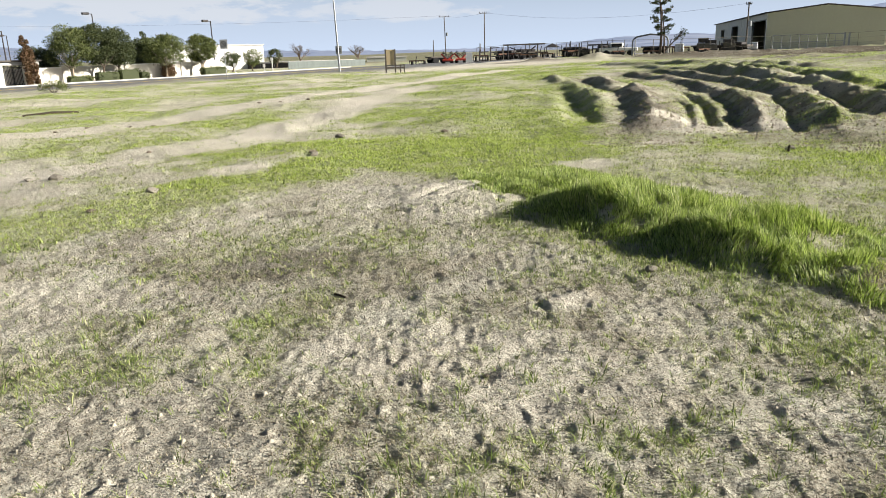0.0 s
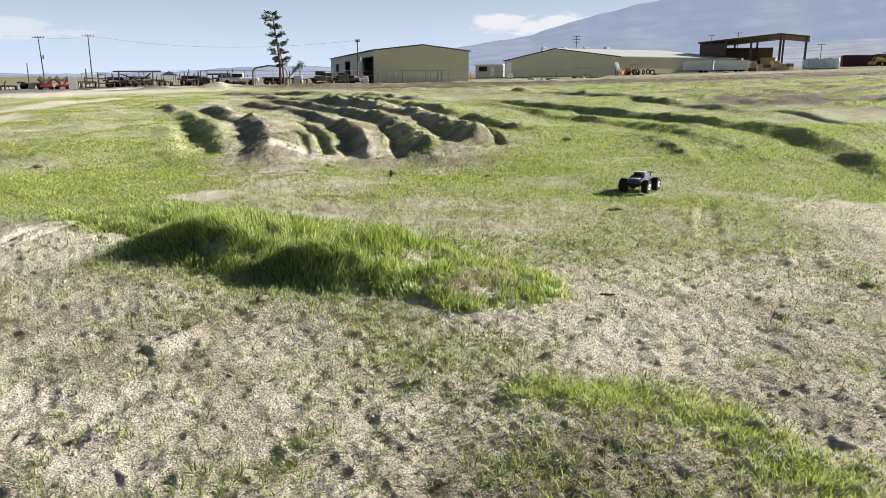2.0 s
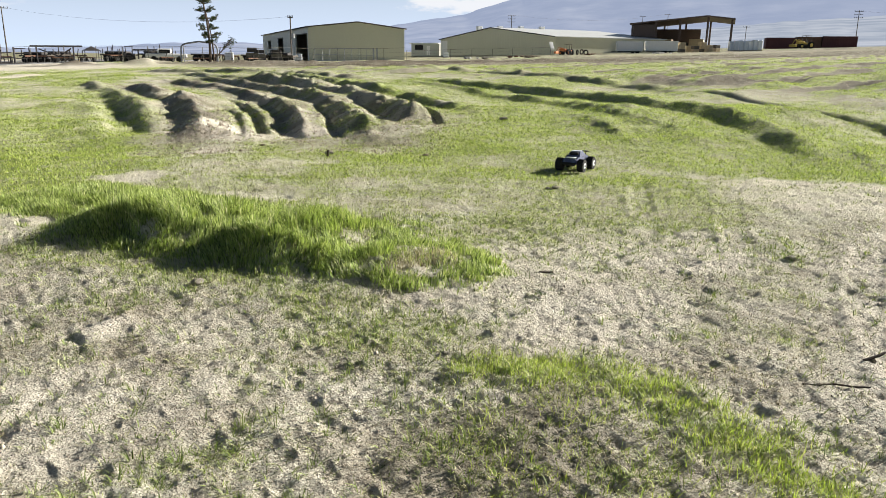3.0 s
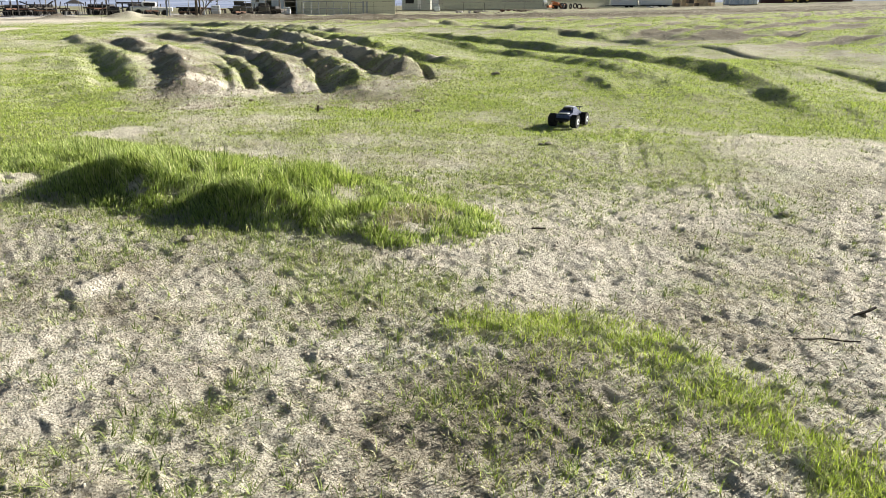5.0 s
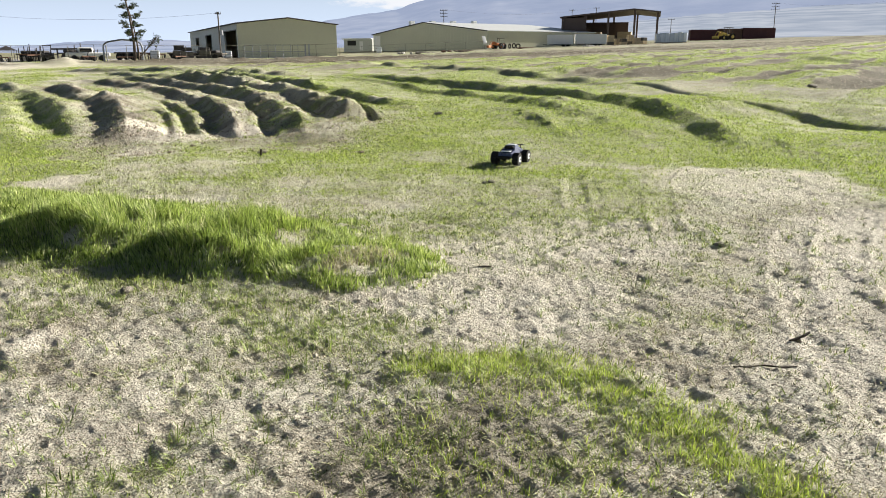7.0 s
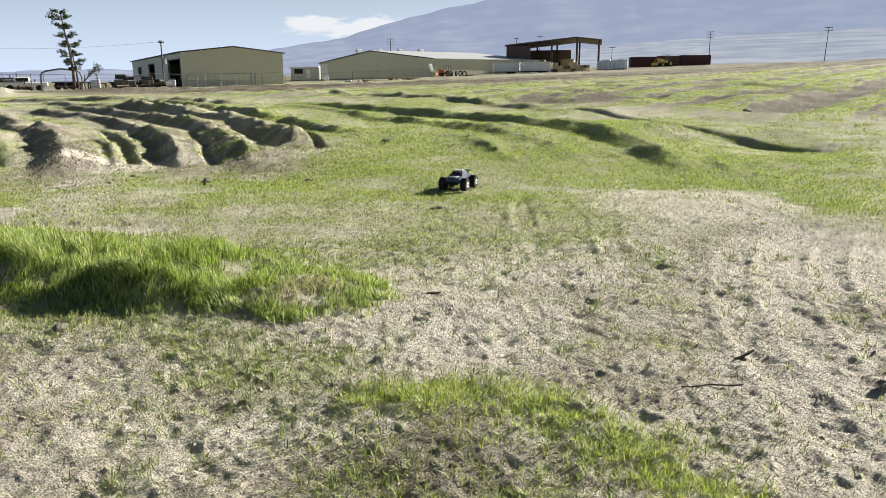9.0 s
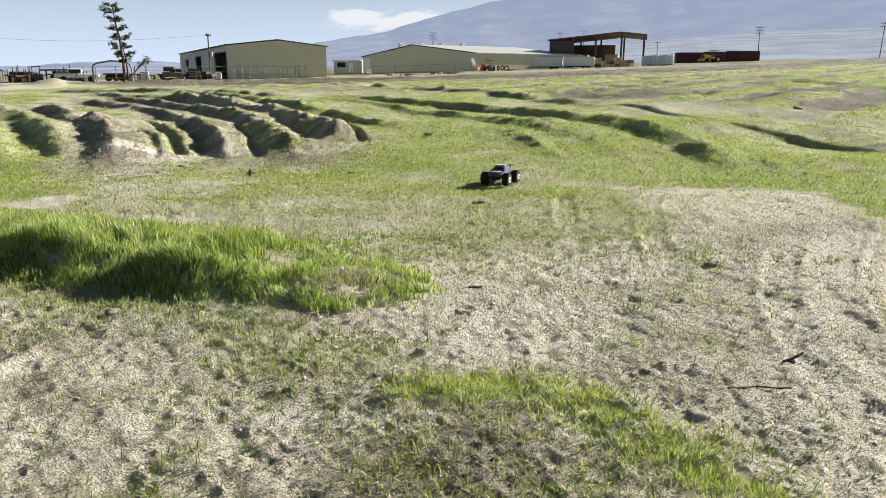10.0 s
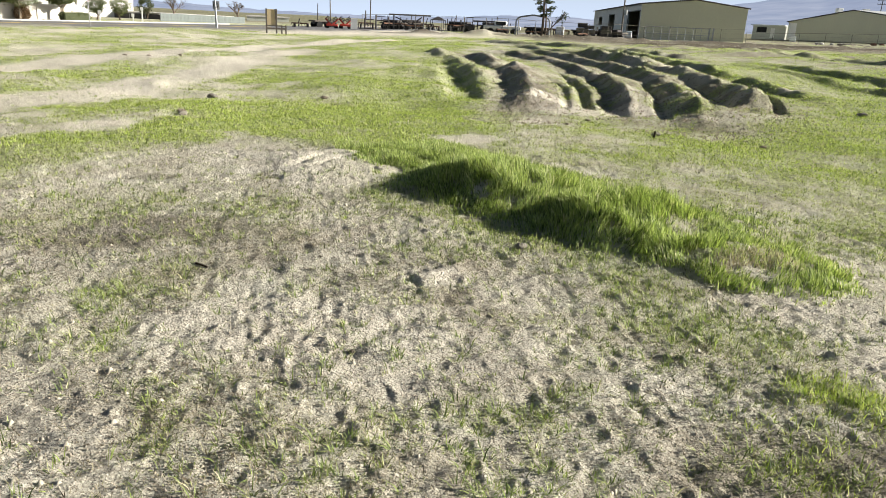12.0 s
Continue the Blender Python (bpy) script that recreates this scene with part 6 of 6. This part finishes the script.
# ---------------------------------------------------------------- things lying on the field
def rc_truck(x, y, turn):
    """A toy-sized four-wheel monster truck."""
    t = thing("toy_monster_truck", x, y, "small radio-controlled truck with silver and dark blue shell", "toy truck", turn=turn)
    SHELL = mat("silver_blue_shell", (0.16, 0.18, 0.26), 0.25, 0.1, 0.3, 8.0, spec=0.6, rgb2=(0.02, 0.025, 0.07))
    PALE = mat("silver_shell", (0.72, 0.74, 0.78), 0.3, 0.1, 0.1, 8.0, spec=0.6)
    part("chassis", boxes((-0.17, -0.06, 0.075, 0.17, 0.06, 0.105), bevel=0.008), RUBBER, t)
    bm = bmesh.new()
    prof = [(-0.22, 0.12), (-0.21, 0.165), (-0.12, 0.185), (-0.07, 0.235), (0.03, 0.235), (0.09, 0.18), (0.21, 0.155), (0.225, 0.12)]
    rings = []
    for (px_, pz) in prof:
        w = 0.085 if pz < 0.2 else 0.06
        rings.append((bm.verts.new((px_, -w, pz)), bm.verts.new((px_, w, pz)), bm.verts.new((px_, 0.095, 0.115)), bm.verts.new((px_, -0.095, 0.115))))
    for a, b in zip(rings, rings[1:]):
        bm.faces.new((a[0], b[0], b[1], a[1]))
        bm.faces.new((a[1], b[1], b[2], a[2]))
        bm.faces.new((a[3], b[3], b[0], a[0]))
        bm.faces.new((a[2], b[2], b[3], a[3]))
    bm.faces.new(rings[0])
    bm.faces.new(rings[-1][::-1])
    bmesh.ops.recalc_face_normals(bm, faces=bm.faces)
    shell = part("body_shell", bm, SHELL, t)
    part("roof_panel", boxes((-0.065, -0.056, 0.236, 0.025, 0.056, 0.242), bevel=0.002), PALE, shell, "pale silver roof panel")
    part("bonnet_panel", boxes((0.10, -0.06, 0.168, 0.2, 0.06, 0.176), bevel=0.002), PALE, shell, "pale silver bonnet panel")
    part("windscreen", boxes((0.035, -0.055, 0.19, 0.085, 0.055, 0.23), bevel=0.01), DARK, shell)
    part("spoiler", boxes((-0.25, -0.09, 0.215, -0.19, 0.09, 0.222), bevel=0.003), RUBBER, shell)
    for s in (-1, 1):
        part("spoiler_strut", boxes((-0.225, s * 0.05 - 0.004, 0.16, -0.21, s * 0.05 + 0.004, 0.218)), RUBBER, shell)
    part("front_bumper", boxes((0.225, -0.09, 0.08, 0.26, 0.09, 0.12), bevel=0.012), RUBBER, t)
    part("rear_bumper", boxes((-0.26, -0.05, 0.08, -0.225, 0.05, 0.12), bevel=0.012), RUBBER, t)
    for xx in (-0.165, 0.165):
        for s in (-1, 1):
            bm = bmesh.new()
            rod(bm, (xx, s * 0.105, 0.08), (xx, s * 0.185, 0.08), 0.076, n=22)
            for k in range(22):
                a = k * 2 * math.pi / 22
                c = Vector((xx + 0.078 * math.cos(a), s * 0.145, 0.08 + 0.078 * math.sin(a)))
                bmesh.ops.create_cube(bm, size=1, matrix=Matrix.Translation(c) @ Euler((0, -a, 0)).to_matrix().to_4x4() @ Matrix.Diagonal((0.008, 0.07, 0.011, 1)))
            w = part("wheel", bm, RUBBER, t)
            part("rim", rods(((xx, s * 0.18, 0.08), (xx, s * 0.189, 0.08), 0.036), n=16), PALE, w, "silver wheel rim")
            part("hub", rods(((xx, s * 0.188, 0.08), (xx, s * 0.196, 0.08), 0.012), n=8), DARK_STEEL, w)
            part("shock", rods(((xx * 0.92, s * 0.06, 0.17), (xx, s * 0.11, 0.09), 0.012)), RUBBER, t)
    return t


rc_truck(7.1, 7.05, 205).scale = (1.05, 1.05, 1.05)


def lump_mesh(name, seed, flat, m):
    rnd = random.Random(seed)
    bm = bmesh.new()
    bmesh.ops.create_icosphere(bm, subdivisions=2, radius=1.0)
    off = Vector((rnd.uniform(0, 50), rnd.uniform(0, 50), rnd.uniform(0, 50)))
    for v in bm.verts:
        v.co *= 1 + 0.45 * noise.noise(v.co * 1.3 + off) + 0.2 * noise.noise(v.co * 3.7 + off)
        v.co.z *= flat
    me = bpy.data.meshes.new(name)
    bm.to_mesh(me)
    bm.free()
    me.materials.append(m)
    return me


STONES = [lump_mesh("stone", s, 0.6, STONE) for s in range(4)]
CLODS = [lump_mesh("clod", s + 10, 0.5, CLOD) for s in range(5)]
rs = random.Random(5)


def lay(meshes, name, x, y, size, label, cat, group):
    ob = new(name, rs.choice(meshes))
    gz = float(sampled("z", np.array([x]), np.array([y]))[0])
    ob.matrix_basis = pose(x, y, gz + size * 0.25, rs.uniform(-10, 10), rs.uniform(-10, 10), rs.uniform(0, 360)) @ Matrix.Diagonal((size, size * rs.uniform(0.7, 1.1), size * rs.uniform(0.7, 1.0), 1))
    tagged(ob, label, cat, group)


for x, y, s in ((-5.3, 9.9, 0.09), (-5.65, 9.85, 0.07), (5.95, 6.18, 0.05), (5.85, 6.2, 0.03), (-1.95, 11.2, 0.07), (-3.4, 8.4, 0.08), (-1.9, 13.9, 0.09), (1.42, 4.72, 0.05), (3.62, 3.72, 0.02), (5.47, 2.95, 0.045), (4.15, 0.95, 0.05), (21.8, 9.9, 0.16), (10.0, 12.3, 0.09), (5.0, 10.3, 0.07), (2.2, 2.9, 0.022)):
    lay(STONES, "stone", x, y, s, "rough grey-brown stone lying on bare soil", "stone", "field stones")
for x, y, s in ((0.19, 3.17, 0.03), (4.0, 1.61, 0.035), (6.2, 9.4, 0.08), (2.09, 1.9, 0.03), (0.1, 14.4, 0.11), (-2.0, 11.35, 0.12), (-3.6, 7.3, 0.07), (4.5, 11.9, 0.07), (3.9, 11.2, 0.06), (3.3, 11.6, 0.06), (-4.9, 12.2, 0.07), (-8.2, 15.6, 0.09), (-7.8, 16.2, 0.08), (-7.1, 16.8, 0.07), (-6.8, 17.4, 0.09), (-9.0, 14.9, 0.08), (-5.6, 23.0, 0.1), (-5.2, 24.2, 0.1), (-4.6, 26.0, 0.1)):
    lay(CLODS, "soil_clod", x, y, s * 0.65, "dark crumbly soil clod lying on the field", "clod", "soil clods")


def stick(pts, r, label):
    bm = bmesh.new()
    q = []
    for x, y, dz in pts:
        q.append((x, y, float(sampled("z", np.array([x]), np.array([y]))[0]) + dz))
    for a, c in zip(q, q[1:]):
        rod(bm, a, c, r, r * 0.75, n=6)
    ob = part("stick", bm, TWIG, None)
    tagged(ob, label, "stick", "fallen sticks")


stick([(3.42, 1.65, 0.002), (3.48, 1.60, 0.007), (3.55, 1.57, 0.005), (3.62, 1.50, 0.008), (3.68, 1.46, 0.003)], 0.005, "dark dry stick lying on bare soil")
stick([(3.57, 3.73, 0.003), (3.61, 3.70, 0.008), (3.66, 3.68, 0.005)], 0.006, "short dark stick lying on bare soil")
stick([(3.95, 1.63, 0.0), (4.03, 1.60, 0.03), (4.08, 1.59, 0.05)], 0.009, "forked dark twig standing from the soil")
stick([(-0.71, 4.45, 0.004), (-0.67, 4.42, 0.010), (-0.63, 4.39, 0.006)], 0.009, "short dark stick lying on bare soil")
stick([(4.85, 10.05, 0.0), (4.87, 10.07, 0.10)], 0.018, "short dark stump standing in the weeds")
stick([(-13.6, 24.0, 0.03), (-12.9, 24.4, 0.09), (-12.2, 24.9, 0.03)], 0.05, "dark fallen branch lying near the verge")


def crumbs(name, n, r0, r1, size, m, label, keep, spread=12.0):
    """Countless crumbs of soil: small rough tetrahedra joined into one mesh."""
    r = np.random.default_rng(n)
    u = r.uniform(0, 1, n)
    rad = r0 * (r1 / r0) ** u
    a = np.radians(r.uniform(-40, 82, n))
    x, y = rad * np.sin(a), rad * np.cos(a)
    ok = r.uniform(0, 1, n) < keep(x, y)
    x, y, rad = x[ok], y[ok], rad[ok]
    n = len(x)
    z = sampled("z", x, y)
    s = size * r.uniform(0.35, 1.0, n) ** 2 * (1 + rad / spread) + 0.0015
    base = np.array([[1, 0, -0.3], [-0.5, 0.87, -0.3], [-0.5, -0.87, -0.3], [0.2, 0.1, 0.8], [-0.3, -0.3, 0.6]])
    co = base[None] * s[:, None, None] * r.uniform(0.6, 1.4, (n, 5, 3))
    t = r.uniform(0, 6.28, n)
    cx = co[..., 0] * np.cos(t)[:, None] - co[..., 1] * np.sin(t)[:, None]
    cy = co[..., 0] * np.sin(t)[:, None] + co[..., 1] * np.cos(t)[:, None]
    co = np.stack([cx + x[:, None], cy + y[:, None], co[..., 2] + z[:, None]], -1).reshape(-1, 3)
    tri = np.array([[0, 1, 3, 1, 2, 4, 2, 0, 3, 3, 1, 4, 2, 3, 4]])
    ob = array_mesh(name, co, (np.arange(n)[:, None] * 5 + tri).ravel(), 3, m)
    tagged(ob, label, "soil", kind="stuff")


def on_berms(x, y):
    k = np.zeros(np.shape(x))
    for pts, h, wl, wr, g in BERMS[1:5]:
        d, u = line_dist(x, y, pts)
        k = np.maximum(k, np.exp(-(d / 0.9) ** 2))
    return k


CRUMB_PALE = mat("pale_clods", (0.52, 0.47, 0.38), 0.97, 0, 0.3, 3.0)
CRUMB = mat("soil_crumbs", (0.40, 0.355, 0.28), 0.97, 0, 0.35, 3.0)
crumbs("soil_crumbs", 90000, 1.1, 14.0, 0.0054, CRUMB, "dry soil crumbs scattered on bare ground", lambda x, y: 0.7 * (1 - sampled("g", x, y)) + 0.0 * x)
crumbs("trodden_clods", 5000, 1.2, 16.0, 0.013, CRUMB_PALE, "pale trodden clods pressed into the bare ground", lambda x, y: (1 - 0.8 * sampled("g", x, y)) * smooth(0.42, 0.62, fbm(x, y, 0.6, 3, 94)))
crumbs("soil_crumbs", 60000, 11.0, 34.0, 0.014, CLOD, "broken soil lumps on the wheel-thrown banks", on_berms)
crumbs("soil_crumbs", 80000, 17.0, 130.0, 0.026, CRUMB, "dark ploughed clods over the far field", lambda x, y: smooth(15, 24, x) * (1.05 - 0.9 * sampled("g", x, y)), 40.0)
crumbs("verge_gravel", 26000, 40.0, 110.0, 0.012, STONE, "grey gravel along the road verge", lambda x, y: np.exp(-((line_dist(x, y, VERGE, 16)[0] - 2.0) / 3.0) ** 2))

# ---------------------------------------------------------------- grass and weeds
rng = np.random.default_rng(7)


def blades(name, x, y, h, w, mat_, lean=0.5, turn=None, bend=True, z=None, label="", flat=0.0, sink=0.006):
    """Tapered blades standing at x, y, joined into one mesh of kind stuff."""
    n = len(x)
    z = sampled("z", x, y) if z is None else z
    a = rng.uniform(0, 2 * math.pi, n) if turn is None else turn
    k = np.abs(rng.normal(lean, lean * 0.45, n))
    lx, ly = np.cos(a) * k, np.sin(a) * k
    f = a + math.pi / 2 + rng.normal(0, 0.5, n)
    wx, wy = np.cos(f) * w / 2, np.sin(f) * w / 2
    z = z - sink
    up = h / np.sqrt(1 + k * k)
    tip = np.stack([x + lx * up, y + ly * up, z + up * (1 - flat)], 1)
    bl = np.stack([x - wx, y - wy, z], 1)
    br = np.stack([x + wx, y + wy, z], 1)
    if bend:
        mx, my, mz = x + lx * up * 0.35, y + ly * up * 0.35, z + up * 0.6 * (1 - flat * 0.6)
        ml = np.stack([mx - wx * 0.75, my - wy * 0.75, mz], 1)
        mr = np.stack([mx + wx * 0.75, my + wy * 0.75, mz], 1)
        co = np.stack([bl, br, ml, mr, tip], 1).reshape(-1, 3)
        i = np.arange(n)[:, None] * 5
        tri = (i + np.array([[0, 1, 3, 0, 3, 2, 2, 3, 4]])).ravel()
    else:
        co = np.stack([bl, br, tip], 1).reshape(-1, 3)
        i = np.arange(n)[:, None] * 3
        tri = (i + np.array([[0, 1, 2]])).ravel()
    ob = array_mesh(name, co, tri, 3, mat_)
    return tagged(ob, label, "grass", kind="stuff")


def scatter(n, r0, r1, az0=-40, az1=82, power=0.0):
    """Points spread over a sector of the field, closer together near its middle."""
    u = rng.uniform(0, 1, n)
    if power == 0.0:
        r = r0 * (r1 / r0) ** u
    else:
        r = (r0 ** power + u * (r1 ** power - r0 ** power)) ** (1 / power)
    a = np.radians(rng.uniform(az0, az1, n))
    return r * np.sin(a), r * np.cos(a)


def tufts(x, y, n, spread):
    """n blades round each of the places given, with the way each leans."""
    a = rng.uniform(0, 2 * math.pi, (len(x), n))
    q = spread * np.sqrt(rng.uniform(0.02, 1, (len(x), n)))
    return (x[:, None] + np.cos(a) * q).ravel(), (y[:, None] + np.sin(a) * q).ravel(), a.ravel()


def build_grass():
    # the lush hump: clumps of different height, with gaps
    x, y = rng.uniform(0.2, 3.9, 260000), rng.uniform(3.1, 9.0, 260000)
    m = mound_shape(x, y)
    clump = fbm(x, y, 0.22, 3, 81)
    dens = smooth(0.0, 0.05, m + 0.07 * (clump - 0.5)) * smooth(0.32, 0.52, clump + 0.08) * smooth(0.003, 0.012, m)
    tangle = smooth(0.7, 1.1, np.hypot((x - 2.95) / 0.5, (y - 4.25) / 0.35) + 0.6 * (clump - 0.5))
    ok = rng.uniform(0, 1, len(x)) < dens * 0.9 * (0.12 + 0.88 * tangle)
    x, y, m, clump = x[ok], y[ok], m[ok], clump[ok]
    tall = (0.05 + 0.06 * smooth(0.03, 0.2, m)) * (0.2 + 1.6 * clump)
    wind = 2.0 * math.pi * fbm(x, y, 0.45, 2, 89) * 2
    blades("lush_grass", x, y, tall * rng.uniform(0.5, 1.4, len(x)), rng.uniform(0.004, 0.009, len(x)), GRASS_LUSH, 0.7, turn=wind + rng.normal(0, 1.0, len(x)), label="lush bright green grass on a low hump")
    # low mats of grass close by
    x, y = scatter(850000, 1.15, 14.0)
    g = sampled("g", x, y)
    fine = fbm(x, y, 0.20, 3, 83)
    ok = (rng.uniform(0, 1, len(x)) < smooth(0.34, 0.95, g + 0.9 * (fine - 0.5)) * 0.85) & (mound_shape(x, y) < 0.10)
    x, y, g = x[ok], y[ok], g[ok]
    r = np.hypot(x, y)
    blades("short_grass", x, y, (0.012 + 0.024 * g) * rng.uniform(0.4, 1.6, len(x)), np.maximum(0.0028, r * 0.0007) * rng.uniform(0.7, 1.4, len(x)), GRASS_MID, 1.0, bend=False, label="short yellowish green grass in patches")
    # a rough tussock at the near patch, brightest along its far edge
    x, y = rng.uniform(1.5, 3.2, 60000), rng.uniform(0.6, 2.8, 60000)
    d, u = line_dist(x, y, [(2.3, 2.6), (2.65, 2.35), (2.82, 2.0), (2.72, 1.6), (2.62, 1.2), (2.5, 0.7)])
    inner = 1 - smooth(0.5, 1.1, np.hypot((x - 2.1) / 0.8, (y - 1.85) / 0.75))
    ok = rng.uniform(0, 1, len(x)) < np.maximum(0.8 * np.exp(-(d / 0.17) ** 2), 0.12 * inner) * smooth(0.36, 0.6, fbm(x, y, 0.16, 3, 92) + 0.1)
    x, y = x[ok], y[ok]
    blades("short_grass", x, y, rng.uniform(0.015, 0.065, len(x)), rng.uniform(0.0025, 0.005, len(x)), GRASS_NEAR, 0.9, label="bright green rough grass tussock on damp soil")
    # single weeds and seedlings all over the bare soil
    for near, far, count, n, wide, curved, pw, tall, m in ((1.1, 7.0, 52000, 7, 0.0046, True, 1.3, 0.043, GRASS_THIN), (5.0, 18.0, 90000, 6, 0.006, False, 1.3, 0.034, GRASS_MID)):
        x, y = scatter(count, near, far, power=pw)
        g = sampled("g", x, y)
        drift = fbm(x, y, 0.55, 3, 84) + 0.35 * (fbm(x, y, 0.14, 2, 93) - 0.5)
        ok = rng.uniform(0, 1, len(x)) < (0.16 if far < 10 else 0.14) + 0.52 * smooth(0.15, 0.9, g + 1.7 * (drift - 0.5))
        ok &= rng.uniform(0, 1, len(x)) > 0.45 * sampled("s", x, y)
        x, y = x[ok], y[ok]
        size = np.repeat(rng.uniform(0.3, 1.4, len(x)) ** 1.6, n)
        tx, ty, a = tufts(x, y, n, 0.020)
        r = np.hypot(tx, ty)
        blades("weed_seedlings", tx, ty, tall * size * rng.uniform(0.45, 1.3, len(tx)), np.maximum(wide, r * 0.0009) * rng.uniform(0.7, 1.3, len(tx)), m, 1.6 if far < 10 else 1.1, turn=a, bend=curved, label="small weed seedlings scattered over bare soil")
    # dead stalks and litter on the ground
    x, y = scatter(110000, 1.1, 15.0, power=0.8)
    s = sampled("s", x, y)
    ok = (rng.uniform(0, 1, len(x)) < (0.9 - 0.6 * s) * smooth(0.30, 0.62, fbm(x, y, 0.5, 3, 85)) * (1 - 0.8 * smooth(5, 8, np.hypot(x, y))))
    x, y = x[ok], y[ok]
    r = np.hypot(x, y)
    blades("dead_stalks", x, y, rng.uniform(0.012, 0.045, len(x)), np.maximum(0.0032, r * 0.0006), STRAW_BLADE, 0.7, flat=0.1, sink=0.0, bend=False, label="brown dead stalks and litter on the soil")
    # dark litter that doubles as painted weed-shadow streaks, leaning away from the sun
    x, y = scatter(105000, 1.1, 15.0, power=0.8)
    s = sampled("s", x, y)
    ok = rng.uniform(0, 1, len(x)) < (0.9 - 0.7 * s) * smooth(0.36, 0.6, fbm(x, y, 0.45, 3, 90)) * (1 - 0.9 * smooth(4.5, 7.5, np.hypot(x, y)))
    x, y = x[ok], y[ok]
    blades("litter_and_shade", x, y, rng.uniform(0.012, 0.04, len(x)), np.maximum(0.004, np.hypot(x, y) * 0.0011) * rng.uniform(0.8, 1.8, len(x)), LITTER_AND_SHADE, 1.3, turn=rng.normal(math.pi, 0.7, len(x)), flat=0.3, sink=-0.003, bend=False, label="dark bits of dead stalk and painted weed-shadow streaks on the soil")
    x, y = rng.uniform(2.2, 3.6, 9000), rng.uniform(3.7, 4.9, 9000)
    ok = np.hypot((x - 2.95) / 0.5, (y - 4.25) / 0.3) + 0.9 * fbm(x, y, 0.25, 3, 86) < 1.15
    blades("dead_stalks", x[ok], y[ok], rng.uniform(0.02, 0.09, ok.sum()), np.full(ok.sum(), 0.004), STRAW_BLADE, 1.1, label="tangle of brown dead stalks at the foot of the hump")
    # the meadow and the field farther off
    x, y = scatter(1250000, 9.0, 95.0)
    g = sampled("g", x, y)
    ok = rng.uniform(0, 1, len(x)) < smooth(0.28, 0.9, g + 1.1 * (fbm(x, y, 0.5, 3, 88) - 0.5)) * 0.62
    x, y, g = x[ok], y[ok], g[ok]
    r = np.hypot(x, y)
    blades("meadow_grass", x, y, (0.010 + 0.026 * g) * rng.uniform(0.3, 1.8, len(x)) * (1 + r / 90), r * 0.0008 * rng.uniform(0.6, 1.4, len(x)), GRASS_FAR, 0.9, bend=False, label="bright green meadow grass over the field")


build_grass()
